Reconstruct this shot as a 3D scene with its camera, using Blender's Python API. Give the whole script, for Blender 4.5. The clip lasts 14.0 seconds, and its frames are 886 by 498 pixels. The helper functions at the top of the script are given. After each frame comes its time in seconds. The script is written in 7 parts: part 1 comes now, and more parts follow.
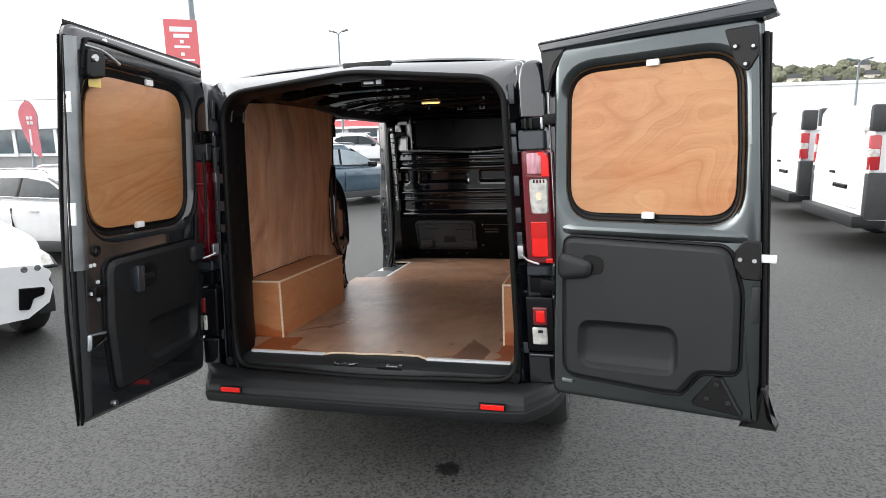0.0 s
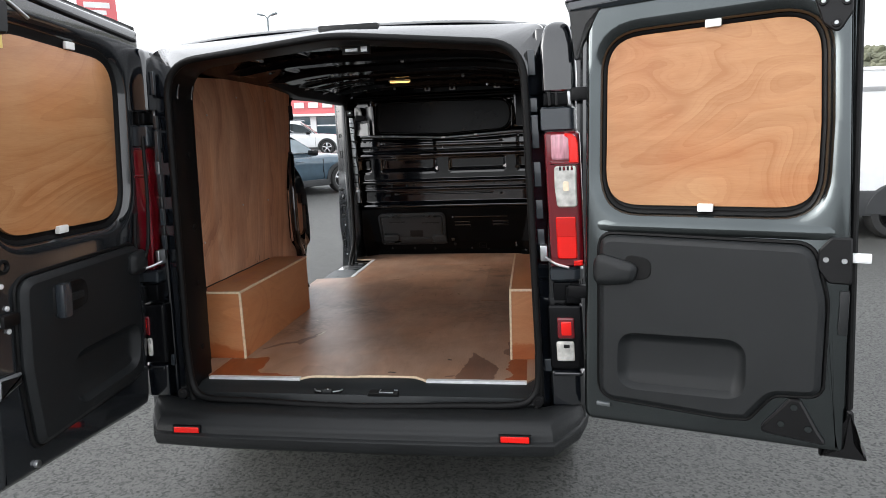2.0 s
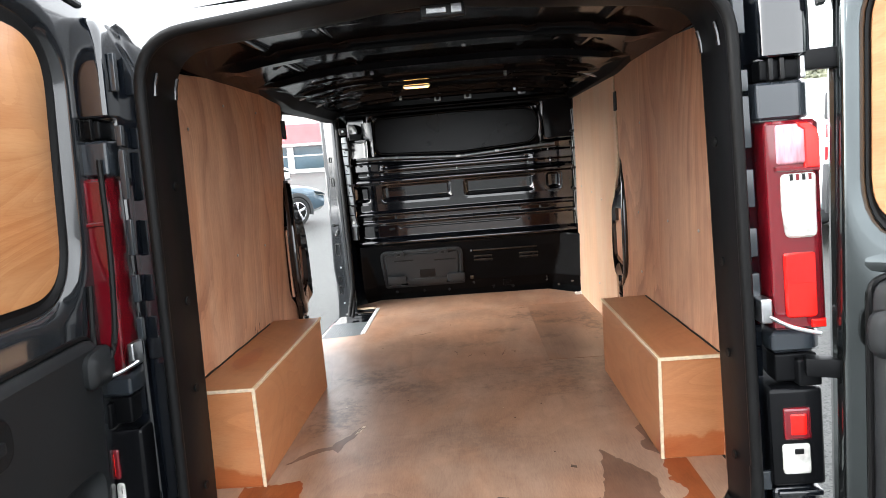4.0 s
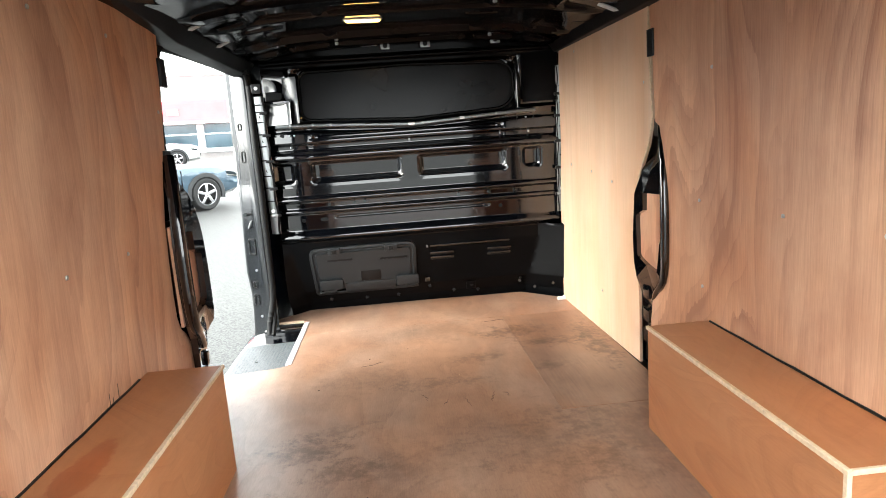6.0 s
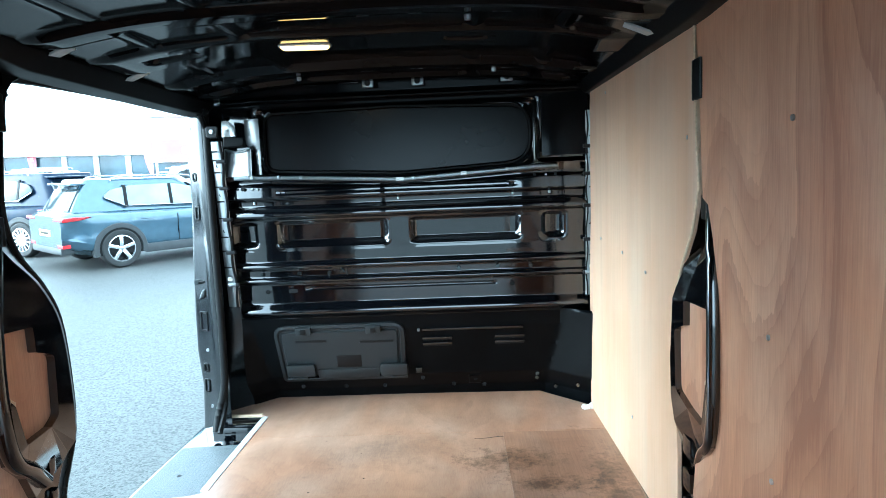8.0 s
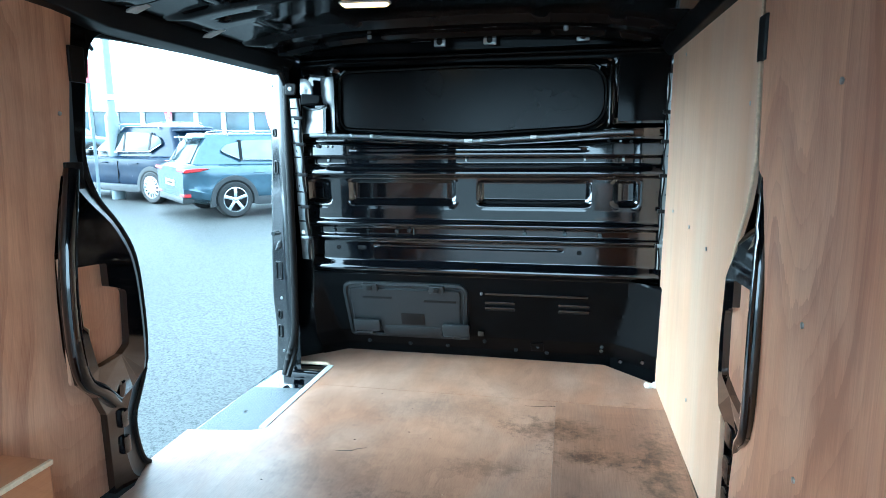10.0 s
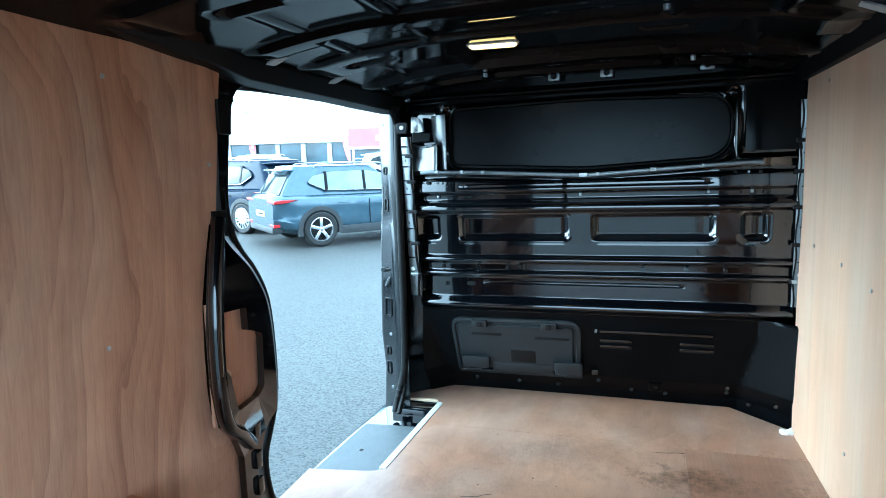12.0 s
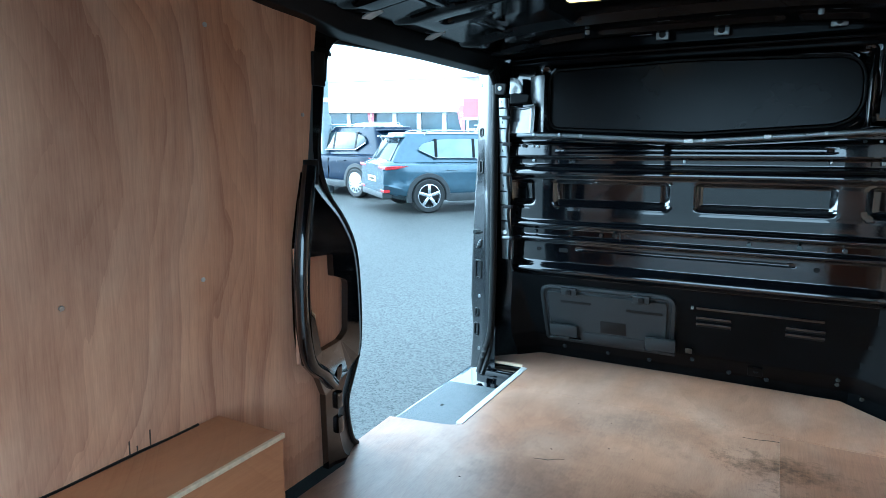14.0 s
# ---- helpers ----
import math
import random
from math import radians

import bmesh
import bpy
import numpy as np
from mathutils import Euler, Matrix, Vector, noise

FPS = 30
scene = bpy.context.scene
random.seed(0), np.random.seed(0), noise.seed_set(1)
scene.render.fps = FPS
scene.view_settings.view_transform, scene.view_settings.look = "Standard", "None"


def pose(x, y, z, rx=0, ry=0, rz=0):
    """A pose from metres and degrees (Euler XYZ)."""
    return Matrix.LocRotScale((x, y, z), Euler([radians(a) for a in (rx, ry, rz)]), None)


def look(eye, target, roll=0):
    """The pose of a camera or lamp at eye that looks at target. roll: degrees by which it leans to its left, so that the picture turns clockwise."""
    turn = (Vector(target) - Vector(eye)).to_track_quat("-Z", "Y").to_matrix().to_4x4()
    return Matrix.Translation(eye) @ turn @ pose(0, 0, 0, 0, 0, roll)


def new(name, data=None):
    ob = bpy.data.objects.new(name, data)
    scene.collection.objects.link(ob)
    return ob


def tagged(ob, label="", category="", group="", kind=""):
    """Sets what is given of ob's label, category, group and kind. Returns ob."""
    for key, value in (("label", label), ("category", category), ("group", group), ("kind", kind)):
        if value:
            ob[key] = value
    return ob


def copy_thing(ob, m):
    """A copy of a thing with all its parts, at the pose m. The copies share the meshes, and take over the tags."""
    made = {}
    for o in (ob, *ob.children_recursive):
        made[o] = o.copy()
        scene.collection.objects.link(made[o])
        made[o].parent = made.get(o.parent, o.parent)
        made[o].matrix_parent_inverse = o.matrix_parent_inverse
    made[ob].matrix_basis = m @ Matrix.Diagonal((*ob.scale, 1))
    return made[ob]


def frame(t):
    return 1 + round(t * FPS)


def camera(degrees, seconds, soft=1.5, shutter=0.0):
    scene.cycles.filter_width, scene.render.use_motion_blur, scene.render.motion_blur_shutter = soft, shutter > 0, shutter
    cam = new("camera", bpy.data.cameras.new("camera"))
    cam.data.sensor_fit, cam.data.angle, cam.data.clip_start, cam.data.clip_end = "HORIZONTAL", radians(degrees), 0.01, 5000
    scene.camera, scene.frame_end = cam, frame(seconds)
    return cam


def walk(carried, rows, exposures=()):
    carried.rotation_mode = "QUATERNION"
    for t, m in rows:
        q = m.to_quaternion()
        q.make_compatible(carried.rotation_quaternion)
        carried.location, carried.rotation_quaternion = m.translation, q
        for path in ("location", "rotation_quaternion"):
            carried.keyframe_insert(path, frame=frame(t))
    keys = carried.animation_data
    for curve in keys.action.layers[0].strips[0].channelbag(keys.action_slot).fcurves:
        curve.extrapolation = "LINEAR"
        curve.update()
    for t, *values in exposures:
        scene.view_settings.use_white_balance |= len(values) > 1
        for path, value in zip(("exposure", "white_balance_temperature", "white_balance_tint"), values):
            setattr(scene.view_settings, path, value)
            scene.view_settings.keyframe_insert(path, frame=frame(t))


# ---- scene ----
import functools

cam = camera(70.6, 14.0, soft=0.9)
# the van stands tail-high on its springs: van space to world space
RAKE = pose(0, 0.5, 0, -1.72, -1.15, 0) @ pose(0, -0.5, 0)
PATH = [
    (0, (1.107, -2.99, 1.564), (0.617, -1.076, 1.258), -1.9),
    (0.5, (1.091, -2.978, 1.569), (0.568, -1.071, 1.274), -1.7),
    (1, (0.984, -2.865, 1.565), (0.505, -0.949, 1.251), -2.5),
    (1.5, (0.826, -2.71, 1.552), (0.466, -0.767, 1.24), -3.5),
    (2, (0.725, -2.568, 1.549), (0.438, -0.62, 1.201), -2.2),
    (2.5, (0.642, -2.382, 1.548), (0.355, -0.42, 1.288), -1.2),
    (3, (0.5, -2.194, 1.544), (0.25, -0.23, 1.258), -0.5),
    (3.2, (0.403, -2.105, 1.54), (0.192, -0.135, 1.267), -1.7),
    (5.3, (-0.159, -1.116, 1.504), (-0.123, 0.856, 1.174), -5.7),
    (5.5, (-0.171, -1.021, 1.497), (-0.081, 0.941, 1.122), -5.7),
    (6, (-0.104, -0.780, 1.482), (0.040, 1.183, 1.129), -4.1),
    (6.5, (0.019, -0.570, 1.495), (0.236, 1.394, 1.182), -4.0),
    (7, (0.111, -0.359, 1.503), (0.280, 1.602, 1.148), -4.4),
    (7.5, (0.201, -0.168, 1.515), (0.357, 1.805, 1.223), -2.8),
    (8, (0.271, -0.090, 1.542), (0.203, 1.897, 1.326), -2.4),
    (8.5, (0.327, -0.061, 1.526), (0.056, 1.906, 1.288), -0.7),
    (8.7, (0.361, -0.051, 1.502), (0.042, 1.905, 1.227), -1.3),
    (10.8, (0.439, -0.068, 1.542), (-0.007, 1.856, 1.222), -0.3),
    (11, (0.427, -0.068, 1.542), (-0.045, 1.851, 1.237), -0.7),
    (11.5, (0.370, -0.074, 1.547), (-0.162, 1.831, 1.250), -0.7),
    (12, (0.263, -0.063, 1.577), (-0.359, 1.823, 1.340), -1.8),
    (12.5, (0.214, -0.070, 1.644), (-0.582, 1.763, 1.563), -0.7),
    (13, (0.251, -0.065, 1.639), (-0.655, 1.715, 1.532), 0.8),
    (13.5, (0.304, -0.045, 1.586), (-0.638, 1.706, 1.370), 0.8),
    (14, (0.335, -0.037, 1.531), (-0.602, 1.701, 1.213), 0.0),
]
EXPOSURES = [(0, 1.15, 6500, 10), (0.5, 0.97, 6500, 10), (1.5, 1.22, 6500, 10), (2.0, 1.12, 6400, 10), (2.5, 1.75, 6200, 10), (3.0, 1.82, 6200, 9), (5.3, 3.05, 6600, 8), (6.0, 2.92, 6500, 5), (6.5, 2.85, 5800, -1), (7.5, 2.78, 4950, -10), (8.5, 2.88, 4700, -13), (11.0, 2.66, 4500, -14), (12.0, 2.5, 4500, -13), (12.5, 2.47, 4600, -13), (13.0, 2.5, 4600, -13), (13.5, 2.42, 4550, -13), (14.0, 2.3, 4450, -13)]
walk(cam, [(t, RAKE @ look(eye, target, roll)) for t, eye, target, roll in PATH], EXPOSURES)

# ---- world, sun, exposure ----
world = bpy.data.worlds.new("overcast_sky")
scene.world = world
world.use_nodes = True
wn, wl = world.node_tree.nodes, world.node_tree.links
sky = wn.new("ShaderNodeTexSky")
sky.sky_type, sky.sun_disc = "NISHITA", False
sky.sun_elevation, sky.sun_rotation = radians(24), radians(257)
sky.air_density, sky.dust_density, sky.ozone_density = 1.0, 4.0, 1.0
cloud = wn.new("ShaderNodeHueSaturation")
cloud.inputs["Saturation"].default_value = 0.12
veil = wn.new("ShaderNodeMix")
veil.data_type = "RGBA"
veil.inputs[0].default_value = 0.55
veil.inputs[7].default_value = (8.6, 8.8, 9.1, 1)
wl.new(sky.outputs[0], cloud.inputs["Color"])
wl.new(cloud.outputs[0], veil.inputs[6])
wl.new(veil.outputs[2], wn["Background"].inputs["Color"])
wn["Background"].inputs["Strength"].default_value = 0.15
sun = new("sun", bpy.data.lights.new("sun", "SUN"))
sun.data.energy, sun.data.angle, sun.data.color = 0.72, radians(60), (1.0, 0.96, 0.9)
sun.matrix_world = look((0, 0, 20), (8.0, 1.8, 16.3))


# ---- materials ----
def mat(name, color, rough=0.5, metal=0.0, coat=0.0, vary=0.12, scale=8.0, bump=0.0, bscale=120.0, stretch=(1, 1, 1), rvary=0.06, spec=0.5):
    m = bpy.data.materials.new(name)
    m.use_nodes = True
    n, l = m.node_tree.nodes, m.node_tree.links
    b = n["Principled BSDF"]
    b.inputs["Metallic"].default_value, b.inputs["Coat Weight"].default_value = metal, coat
    b.inputs["Coat Roughness"].default_value = 0.06
    b.inputs["Specular IOR Level"].default_value = spec
    co = n.new("ShaderNodeTexCoord")
    mp = n.new("ShaderNodeMapping")
    mp.inputs["Scale"].default_value = stretch
    l.new(co.outputs["Object"], mp.inputs[0])
    t1 = n.new("ShaderNodeTexNoise")
    t1.inputs["Scale"].default_value, t1.inputs["Detail"].default_value = scale, 6
    l.new(mp.outputs[0], t1.inputs["Vector"])
    r = n.new("ShaderNodeValToRGB")
    r.color_ramp.elements[0].position, r.color_ramp.elements[1].position = 0.3, 0.7
    r.color_ramp.elements[0].color = (*[c * (1 - vary) for c in color], 1)
    r.color_ramp.elements[1].color = (*[min(1, c * (1 + vary)) for c in color], 1)
    l.new(t1.outputs[0], r.inputs[0])
    l.new(r.outputs[0], b.inputs["Base Color"])
    mr = n.new("ShaderNodeMapRange")
    mr.inputs[3].default_value, mr.inputs[4].default_value = max(0.02, rough - rvary), min(1, rough + rvary)
    l.new(t1.outputs[0], mr.inputs[0])
    l.new(mr.outputs[0], b.inputs["Roughness"])
    if bump:
        t2 = n.new("ShaderNodeTexNoise")
        t2.inputs["Scale"].default_value, t2.inputs["Detail"].default_value = bscale, 4
        l.new(mp.outputs[0], t2.inputs["Vector"])
        bp = n.new("ShaderNodeBump")
        bp.inputs["Strength"].default_value, bp.inputs["Distance"].default_value = bump, 0.004
        l.new(t2.outputs[0], bp.inputs["Height"])
        l.new(bp.outputs[0], b.inputs["Normal"])
    return m


def plywood(name, dark, light, stretch, rings=9.0, swirl=1.3, rough=0.5, figure=0.5, stains=(), streak=0.75, mottle=0.0, drift=(0.0, 0.0, 0.0)):
    """Rotary-cut veneer: soft contour lines of a stretched field, streaks, fine fibres, blotches; drift: rings a metre across the sheet; stains: (x, y, z, rx, ry, rz, dark)."""
    m = bpy.data.materials.new(name)
    m.use_nodes = True
    n, l = m.node_tree.nodes, m.node_tree.links
    b = n["Principled BSDF"]
    co = n.new("ShaderNodeTexCoord")

    def field(power, scale, detail, distort=0.0):
        mp = n.new("ShaderNodeMapping")
        mp.inputs["Scale"].default_value = [s ** power for s in stretch]
        l.new(co.outputs["Object"], mp.inputs[0])
        t = n.new("ShaderNodeTexNoise")
        t.inputs["Scale"].default_value, t.inputs["Detail"].default_value, t.inputs["Distortion"].default_value = scale, detail, distort
        l.new(mp.outputs[0], t.inputs["Vector"])
        return t.outputs[0]

    def math_node(op, a, k, c=0.0):
        q = n.new("ShaderNodeMath")
        q.operation = op
        for slot, val in enumerate((a, k, c)):
            if isinstance(val, float):
                q.inputs[slot].default_value = val
            else:
                l.new(val, q.inputs[slot])
        return q.outputs[0]
    big = field(1.0, swirl, 1.8, 0.9)
    fine = field(2.5, 26.0, 4.0)
    across = n.new("ShaderNodeVectorMath")
    across.operation = "DOT_PRODUCT"
    across.inputs[1].default_value = drift
    l.new(co.outputs["Object"], across.inputs[0])
    phase = math_node("MULTIPLY_ADD", big, rings, across.outputs["Value"])
    wave = math_node("MULTIPLY_ADD", phase, math.tau, math_node("MULTIPLY", fine, 1.6))
    sine = math_node("SINE", wave, 0.0)
    line = math_node("POWER", math_node("MULTIPLY_ADD", sine, 0.5, 0.5), 4.0)
    # growth rings: a slow rise to a sharp dark edge, in two spacings
    saw = math_node("POWER", math_node("FRACT", math_node("MULTIPLY_ADD", phase, 1.7, math_node("MULTIPLY", fine, 0.45)), 0.0), 2.2)
    hair = math_node("POWER", math_node("FRACT", math_node("MULTIPLY_ADD", phase, 5.3, math_node("MULTIPLY", fine, 0.5)), 0.0), 5.0)
    marks = math_node("ADD", math_node("MULTIPLY", line, 0.4), math_node("MULTIPLY_ADD", hair, 0.35, math_node("MULTIPLY", saw, 0.6)))
    amount = math_node("MULTIPLY", marks, math_node("MULTIPLY", math_node("POWER", field(0.6, 2.7, 5.0, 0.6), 2.0), -figure))
    fibre = field(3.2, 240.0, 6.0)
    pores = field(2.6, 420.0, 2.0)
    blotch = field(0.5, 2.2, 6.0, 0.8)
    cloud = n.new("ShaderNodeTexNoise")
    cloud.inputs["Scale"].default_value, cloud.inputs["Detail"].default_value, cloud.inputs["Roughness"].default_value = 5.5, 7.0, 0.62
    cloud.inputs["Distortion"].default_value = 0.5
    l.new(co.outputs["Object"], cloud.inputs["Vector"])
    a0 = math_node("MULTIPLY_ADD", cloud.outputs[0], mottle, amount)
    a1 = math_node("MULTIPLY_ADD", fine, streak, a0)
    a2 = math_node("MULTIPLY_ADD", fibre, 0.38, a1)
    a3 = math_node("MULTIPLY_ADD", pores, 0.22, a2)
    a4 = math_node("MULTIPLY_ADD", blotch, 1.0, a3)
    mr = n.new("ShaderNodeMapRange")
    mr.inputs[1].default_value, mr.inputs[2].default_value = 0.72, 1.52
    l.new(a4, mr.inputs[0])
    mix = n.new("ShaderNodeMix")
    mix.data_type = "RGBA"
    mix.inputs[6].default_value, mix.inputs[7].default_value = (*dark, 1), (*light, 1)
    l.new(mr.outputs[0], mix.inputs[0])
    blush = n.new("ShaderNodeMix")
    blush.data_type = "RGBA"
    blush.blend_type = "MULTIPLY"
    blush.inputs[7].default_value = (1.0, 0.87, 0.76, 1)
    tint = n.new("ShaderNodeMapRange")
    tint.inputs[1].default_value, tint.inputs[2].default_value = 0.40, 0.62
    l.new(field(0.8, 3.1, 5.0, 0.9), tint.inputs[0])
    l.new(tint.outputs[0], blush.inputs[0])
    l.new(mix.outputs[2], blush.inputs[6])
    out = blush.outputs[2]
    gloss = None
    for cx, cy, cz, rx, ry, rz, k in stains:
        sm = n.new("ShaderNodeMapping")
        sm.inputs["Location"].default_value = (-cx / rx, -cy / ry, -cz / rz)
        sm.inputs["Scale"].default_value = (1 / rx, 1 / ry, 1 / rz)
        l.new(co.outputs["Object"], sm.inputs[0])
        wob = n.new("ShaderNodeTexNoise")
        wob.inputs["Scale"].default_value, wob.inputs["Detail"].default_value, wob.inputs["Roughness"].default_value = (8.0, 5, 0.6) if k > 0 else (24.0, 8, 0.75)
        l.new(co.outputs["Object"], wob.inputs["Vector"])
        ln = n.new("ShaderNodeVectorMath")
        ln.operation = "LENGTH"
        l.new(sm.outputs[0], ln.inputs[0])
        ad = n.new("ShaderNodeMath")
        ad.operation = "MULTIPLY_ADD"
        ad.inputs[1].default_value = 1.6 if k > 0 else 3.4
        l.new(wob.outputs[0], ad.inputs[0])
        l.new(ln.outputs["Value"], ad.inputs[2])
        rg = n.new("ShaderNodeMapRange")
        rg.inputs[1].default_value, rg.inputs[2].default_value = (1.55, 1.7) if k > 0 else (1.7, 2.45)
        rg.inputs[3].default_value, rg.inputs[4].default_value = 1, 0
        l.new(ad.outputs[0], rg.inputs[0])
        kk = n.new("ShaderNodeMath")
        kk.operation = "MULTIPLY"
        kk.inputs[1].default_value = abs(k)
        l.new(rg.outputs[0], kk.inputs[0])
        sx = n.new("ShaderNodeMix")
        sx.data_type = "RGBA"
        sx.blend_type = "MULTIPLY"
        sx.inputs[7].default_value = (0.74, 0.38, 0.19, 1) if k > 0 else (0.3, 0.27, 0.25, 1)
        l.new(kk.outputs[0], sx.inputs[0])
        l.new(out, sx.inputs[6])
        out = sx.outputs[2]
        if k > 0:
            if gloss is None:
                gloss = kk.outputs[0]
            else:
                mx = n.new("ShaderNodeMath")
                mx.operation = "MAXIMUM"
                l.new(gloss, mx.inputs[0])
                l.new(kk.outputs[0], mx.inputs[1])
                gloss = mx.outputs[0]
    l.new(out, b.inputs["Base Color"])
    if gloss is not None:
        gr = n.new("ShaderNodeMapRange")
        gr.inputs[3].default_value, gr.inputs[4].default_value = rough, 0.27
        l.new(gloss, gr.inputs[0])
        l.new(gr.outputs[0], b.inputs["Roughness"])
    else:
        b.inputs["Roughness"].default_value = rough
    bp = n.new("ShaderNodeBump")
    bp.inputs["Strength"].default_value, bp.inputs["Distance"].default_value = 0.12, 0.002
    l.new(a3, bp.inputs["Height"])
    l.new(bp.outputs[0], b.inputs["Normal"])
    return m


def lens(name, color, rough=0.08, trans=0.6, emit=0.0):
    m = mat(name, color, rough, vary=0.05, coat=1.0)
    b = m.node_tree.nodes["Principled BSDF"]
    b.inputs["Transmission Weight"].default_value = trans
    if emit:
        b.inputs["Emission Color"].default_value = (1.0, 0.55, 0.16, 1)
        b.inputs["Emission Strength"].default_value = emit
    return m


PAINT = mat("black_car_paint", (0.004, 0.0052, 0.0075), 0.12, coat=1.0, vary=0.3, scale=3, bump=0.03, bscale=9, rvary=0.04)
PAINT.node_tree.nodes["Principled BSDF"].inputs["Coat IOR"].default_value = 1.6
# darker copy of the door paint, with the left door's shade in its colour
DOOR_PAINT_DARK = mat("door_paint_dark_copy", (0.012, 0.0135, 0.0155), 0.14, coat=1.0, vary=0.3, scale=3, spec=0.4, bump=0.03, bscale=9, rvary=0.04)
COVER = mat("satin_slate_cover", (0.022, 0.027, 0.033), 0.24, coat=0.5, vary=0.15, scale=5, rvary=0.05)
JAMB = mat("jamb_black_paint", (0.003, 0.0032, 0.0038), 0.42, spec=0.12, vary=0.3, scale=8, bump=0.06, bscale=40)
SILL = mat("sill_slate_plastic", (0.0135, 0.0155, 0.0165), 0.46, spec=0.35, vary=0.2, scale=6, bump=0.12, bscale=500)
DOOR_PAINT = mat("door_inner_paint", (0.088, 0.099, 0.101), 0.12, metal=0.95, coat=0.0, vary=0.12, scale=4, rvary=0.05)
CEILING = mat("ceiling_black_paint", (0.0034, 0.0036, 0.0044), 0.10, vary=0.3, scale=5, bump=0.02, bscale=10, rvary=0.04, spec=0.10)
INNER = mat("interior_black_paint", (0.0018, 0.0022, 0.0032), 0.07, coat=1.0, vary=0.3, scale=5, bump=0.03, bscale=14, rvary=0.03, spec=0.5)
# lit copy of the interior black: the side-door light is in its grey
CHEEK = mat("interior_paint_lit_copy", (0.020, 0.023, 0.026), 0.33, coat=0.25, vary=0.2, scale=5, rvary=0.05, spec=0.6)
LOWSTEEL = mat("satin_black_sheet", (0.0022, 0.0025, 0.003), 0.32, vary=0.3, scale=7, bump=0.05, bscale=30, rvary=0.05, spec=0.08)
DARKMETAL = mat("dull_black_metal", (0.004, 0.004, 0.0045), 0.38, spec=0.28, vary=0.3, scale=6, bump=0.1, bscale=40)
TRIM = mat("charcoal_grained_plastic", (0.0075, 0.0088, 0.0098), 0.46, spec=0.34, vary=0.12, scale=5, bump=0.35, bscale=900)
BUMPER = mat("bumper_grey_plastic", (0.010, 0.011, 0.0118), 0.5, spec=0.35, vary=0.15, scale=4, bump=0.3, bscale=700)
RUBBER = mat("black_rubber", (0.004, 0.004, 0.0042), 0.5, spec=0.18, vary=0.2, scale=30, bump=0.15, bscale=200)
GLOSSBLACK = mat("blanked_window_black", (0.004, 0.0042, 0.005), 0.24, spec=0.2, vary=0.3, scale=2)
ALU = mat("brushed_aluminium", (0.74, 0.75, 0.76), 0.45, metal=0.35, vary=0.1, scale=40, bump=0.05)
STEELGREY = mat("satin_grey_metal", (0.36, 0.38, 0.39), 0.32, metal=0.8, vary=0.15, scale=12, coat=0.3)
EDGESTEEL = mat("painted_edge_steel", (0.20, 0.215, 0.22), 0.30, metal=0.8, vary=0.25, scale=9, coat=0.3)
STEEL = mat("galvanised_steel", (0.5, 0.51, 0.52), 0.3, metal=1.0, vary=0.15, scale=40)
WHITEPLASTIC = mat("white_plastic", (0.78, 0.78, 0.76), 0.4, vary=0.05)
YELLOW = mat("yellow_tape", (0.8, 0.6, 0.18), 0.5, vary=0.08)
PAPER = mat("printed_paper_label", (0.42, 0.45, 0.47), 0.5, vary=0.15, scale=60)
HATCH = mat("grey_hatch_plastic", (0.0085, 0.0108, 0.0125), 0.5, vary=0.12, scale=6, bump=0.2, bscale=500)
TREAD = mat("step_tread_plastic", (0.09, 0.10, 0.105), 0.42, vary=0.15, scale=20, bump=0.6, bscale=160)
REDLENS = lens("red_lens", (0.86, 0.010, 0.006), 0.22, 0.1)
REDLENS.node_tree.nodes["Principled BSDF"].inputs["Coat Weight"].default_value = 0.25
BRAKELENS = lens("brake_red_lens", (0.62, 0.008, 0.006), 0.22, 0.1)
BRAKELENS.node_tree.nodes["Principled BSDF"].inputs["Coat Weight"].default_value = 0.25
BULB = mat("warm_bulb_glass", (0.86, 0.70, 0.52), 0.2, vary=0.1, scale=60)
SMOKERED = lens("dark_red_lens", (0.16, 0.006, 0.012), 0.06, 0.2)
CARLAMP = lens("deep_red_lens", (0.42, 0.012, 0.018), 0.1, 0.1)
PINKLENS = mat("pale_pink_lens", (0.56, 0.27, 0.32), 0.14, coat=0.7, vary=0.55, scale=9, stretch=(5, 1, 0.8))
CLEARLENS = mat("clear_lens", (0.50, 0.49, 0.46), 0.14, coat=0.6, vary=0.35, scale=30, bump=0.3, bscale=70)
LAMPGLOW = lens("warm_lamp_lens", (0.85, 0.6, 0.3), 0.3, 0.0, 1.3)
PLY_WALL = plywood("plywood_wall_veneer", (0.36, 0.176, 0.108), (0.77, 0.470, 0.302), (1.0, 1.0, 0.34), rings=6.5, swirl=1.15, rough=0.42, figure=1.25, streak=0.34, mottle=0.36, drift=(0.0, 4.5, 0.5))
PLY_PALE = plywood("pale_plywood_veneer", (0.54, 0.372, 0.258), (0.73, 0.535, 0.388), (1.0, 1.0, 0.16), rings=9.0, swirl=1.4, rough=0.42, figure=0.6, streak=0.5, mottle=0.3)
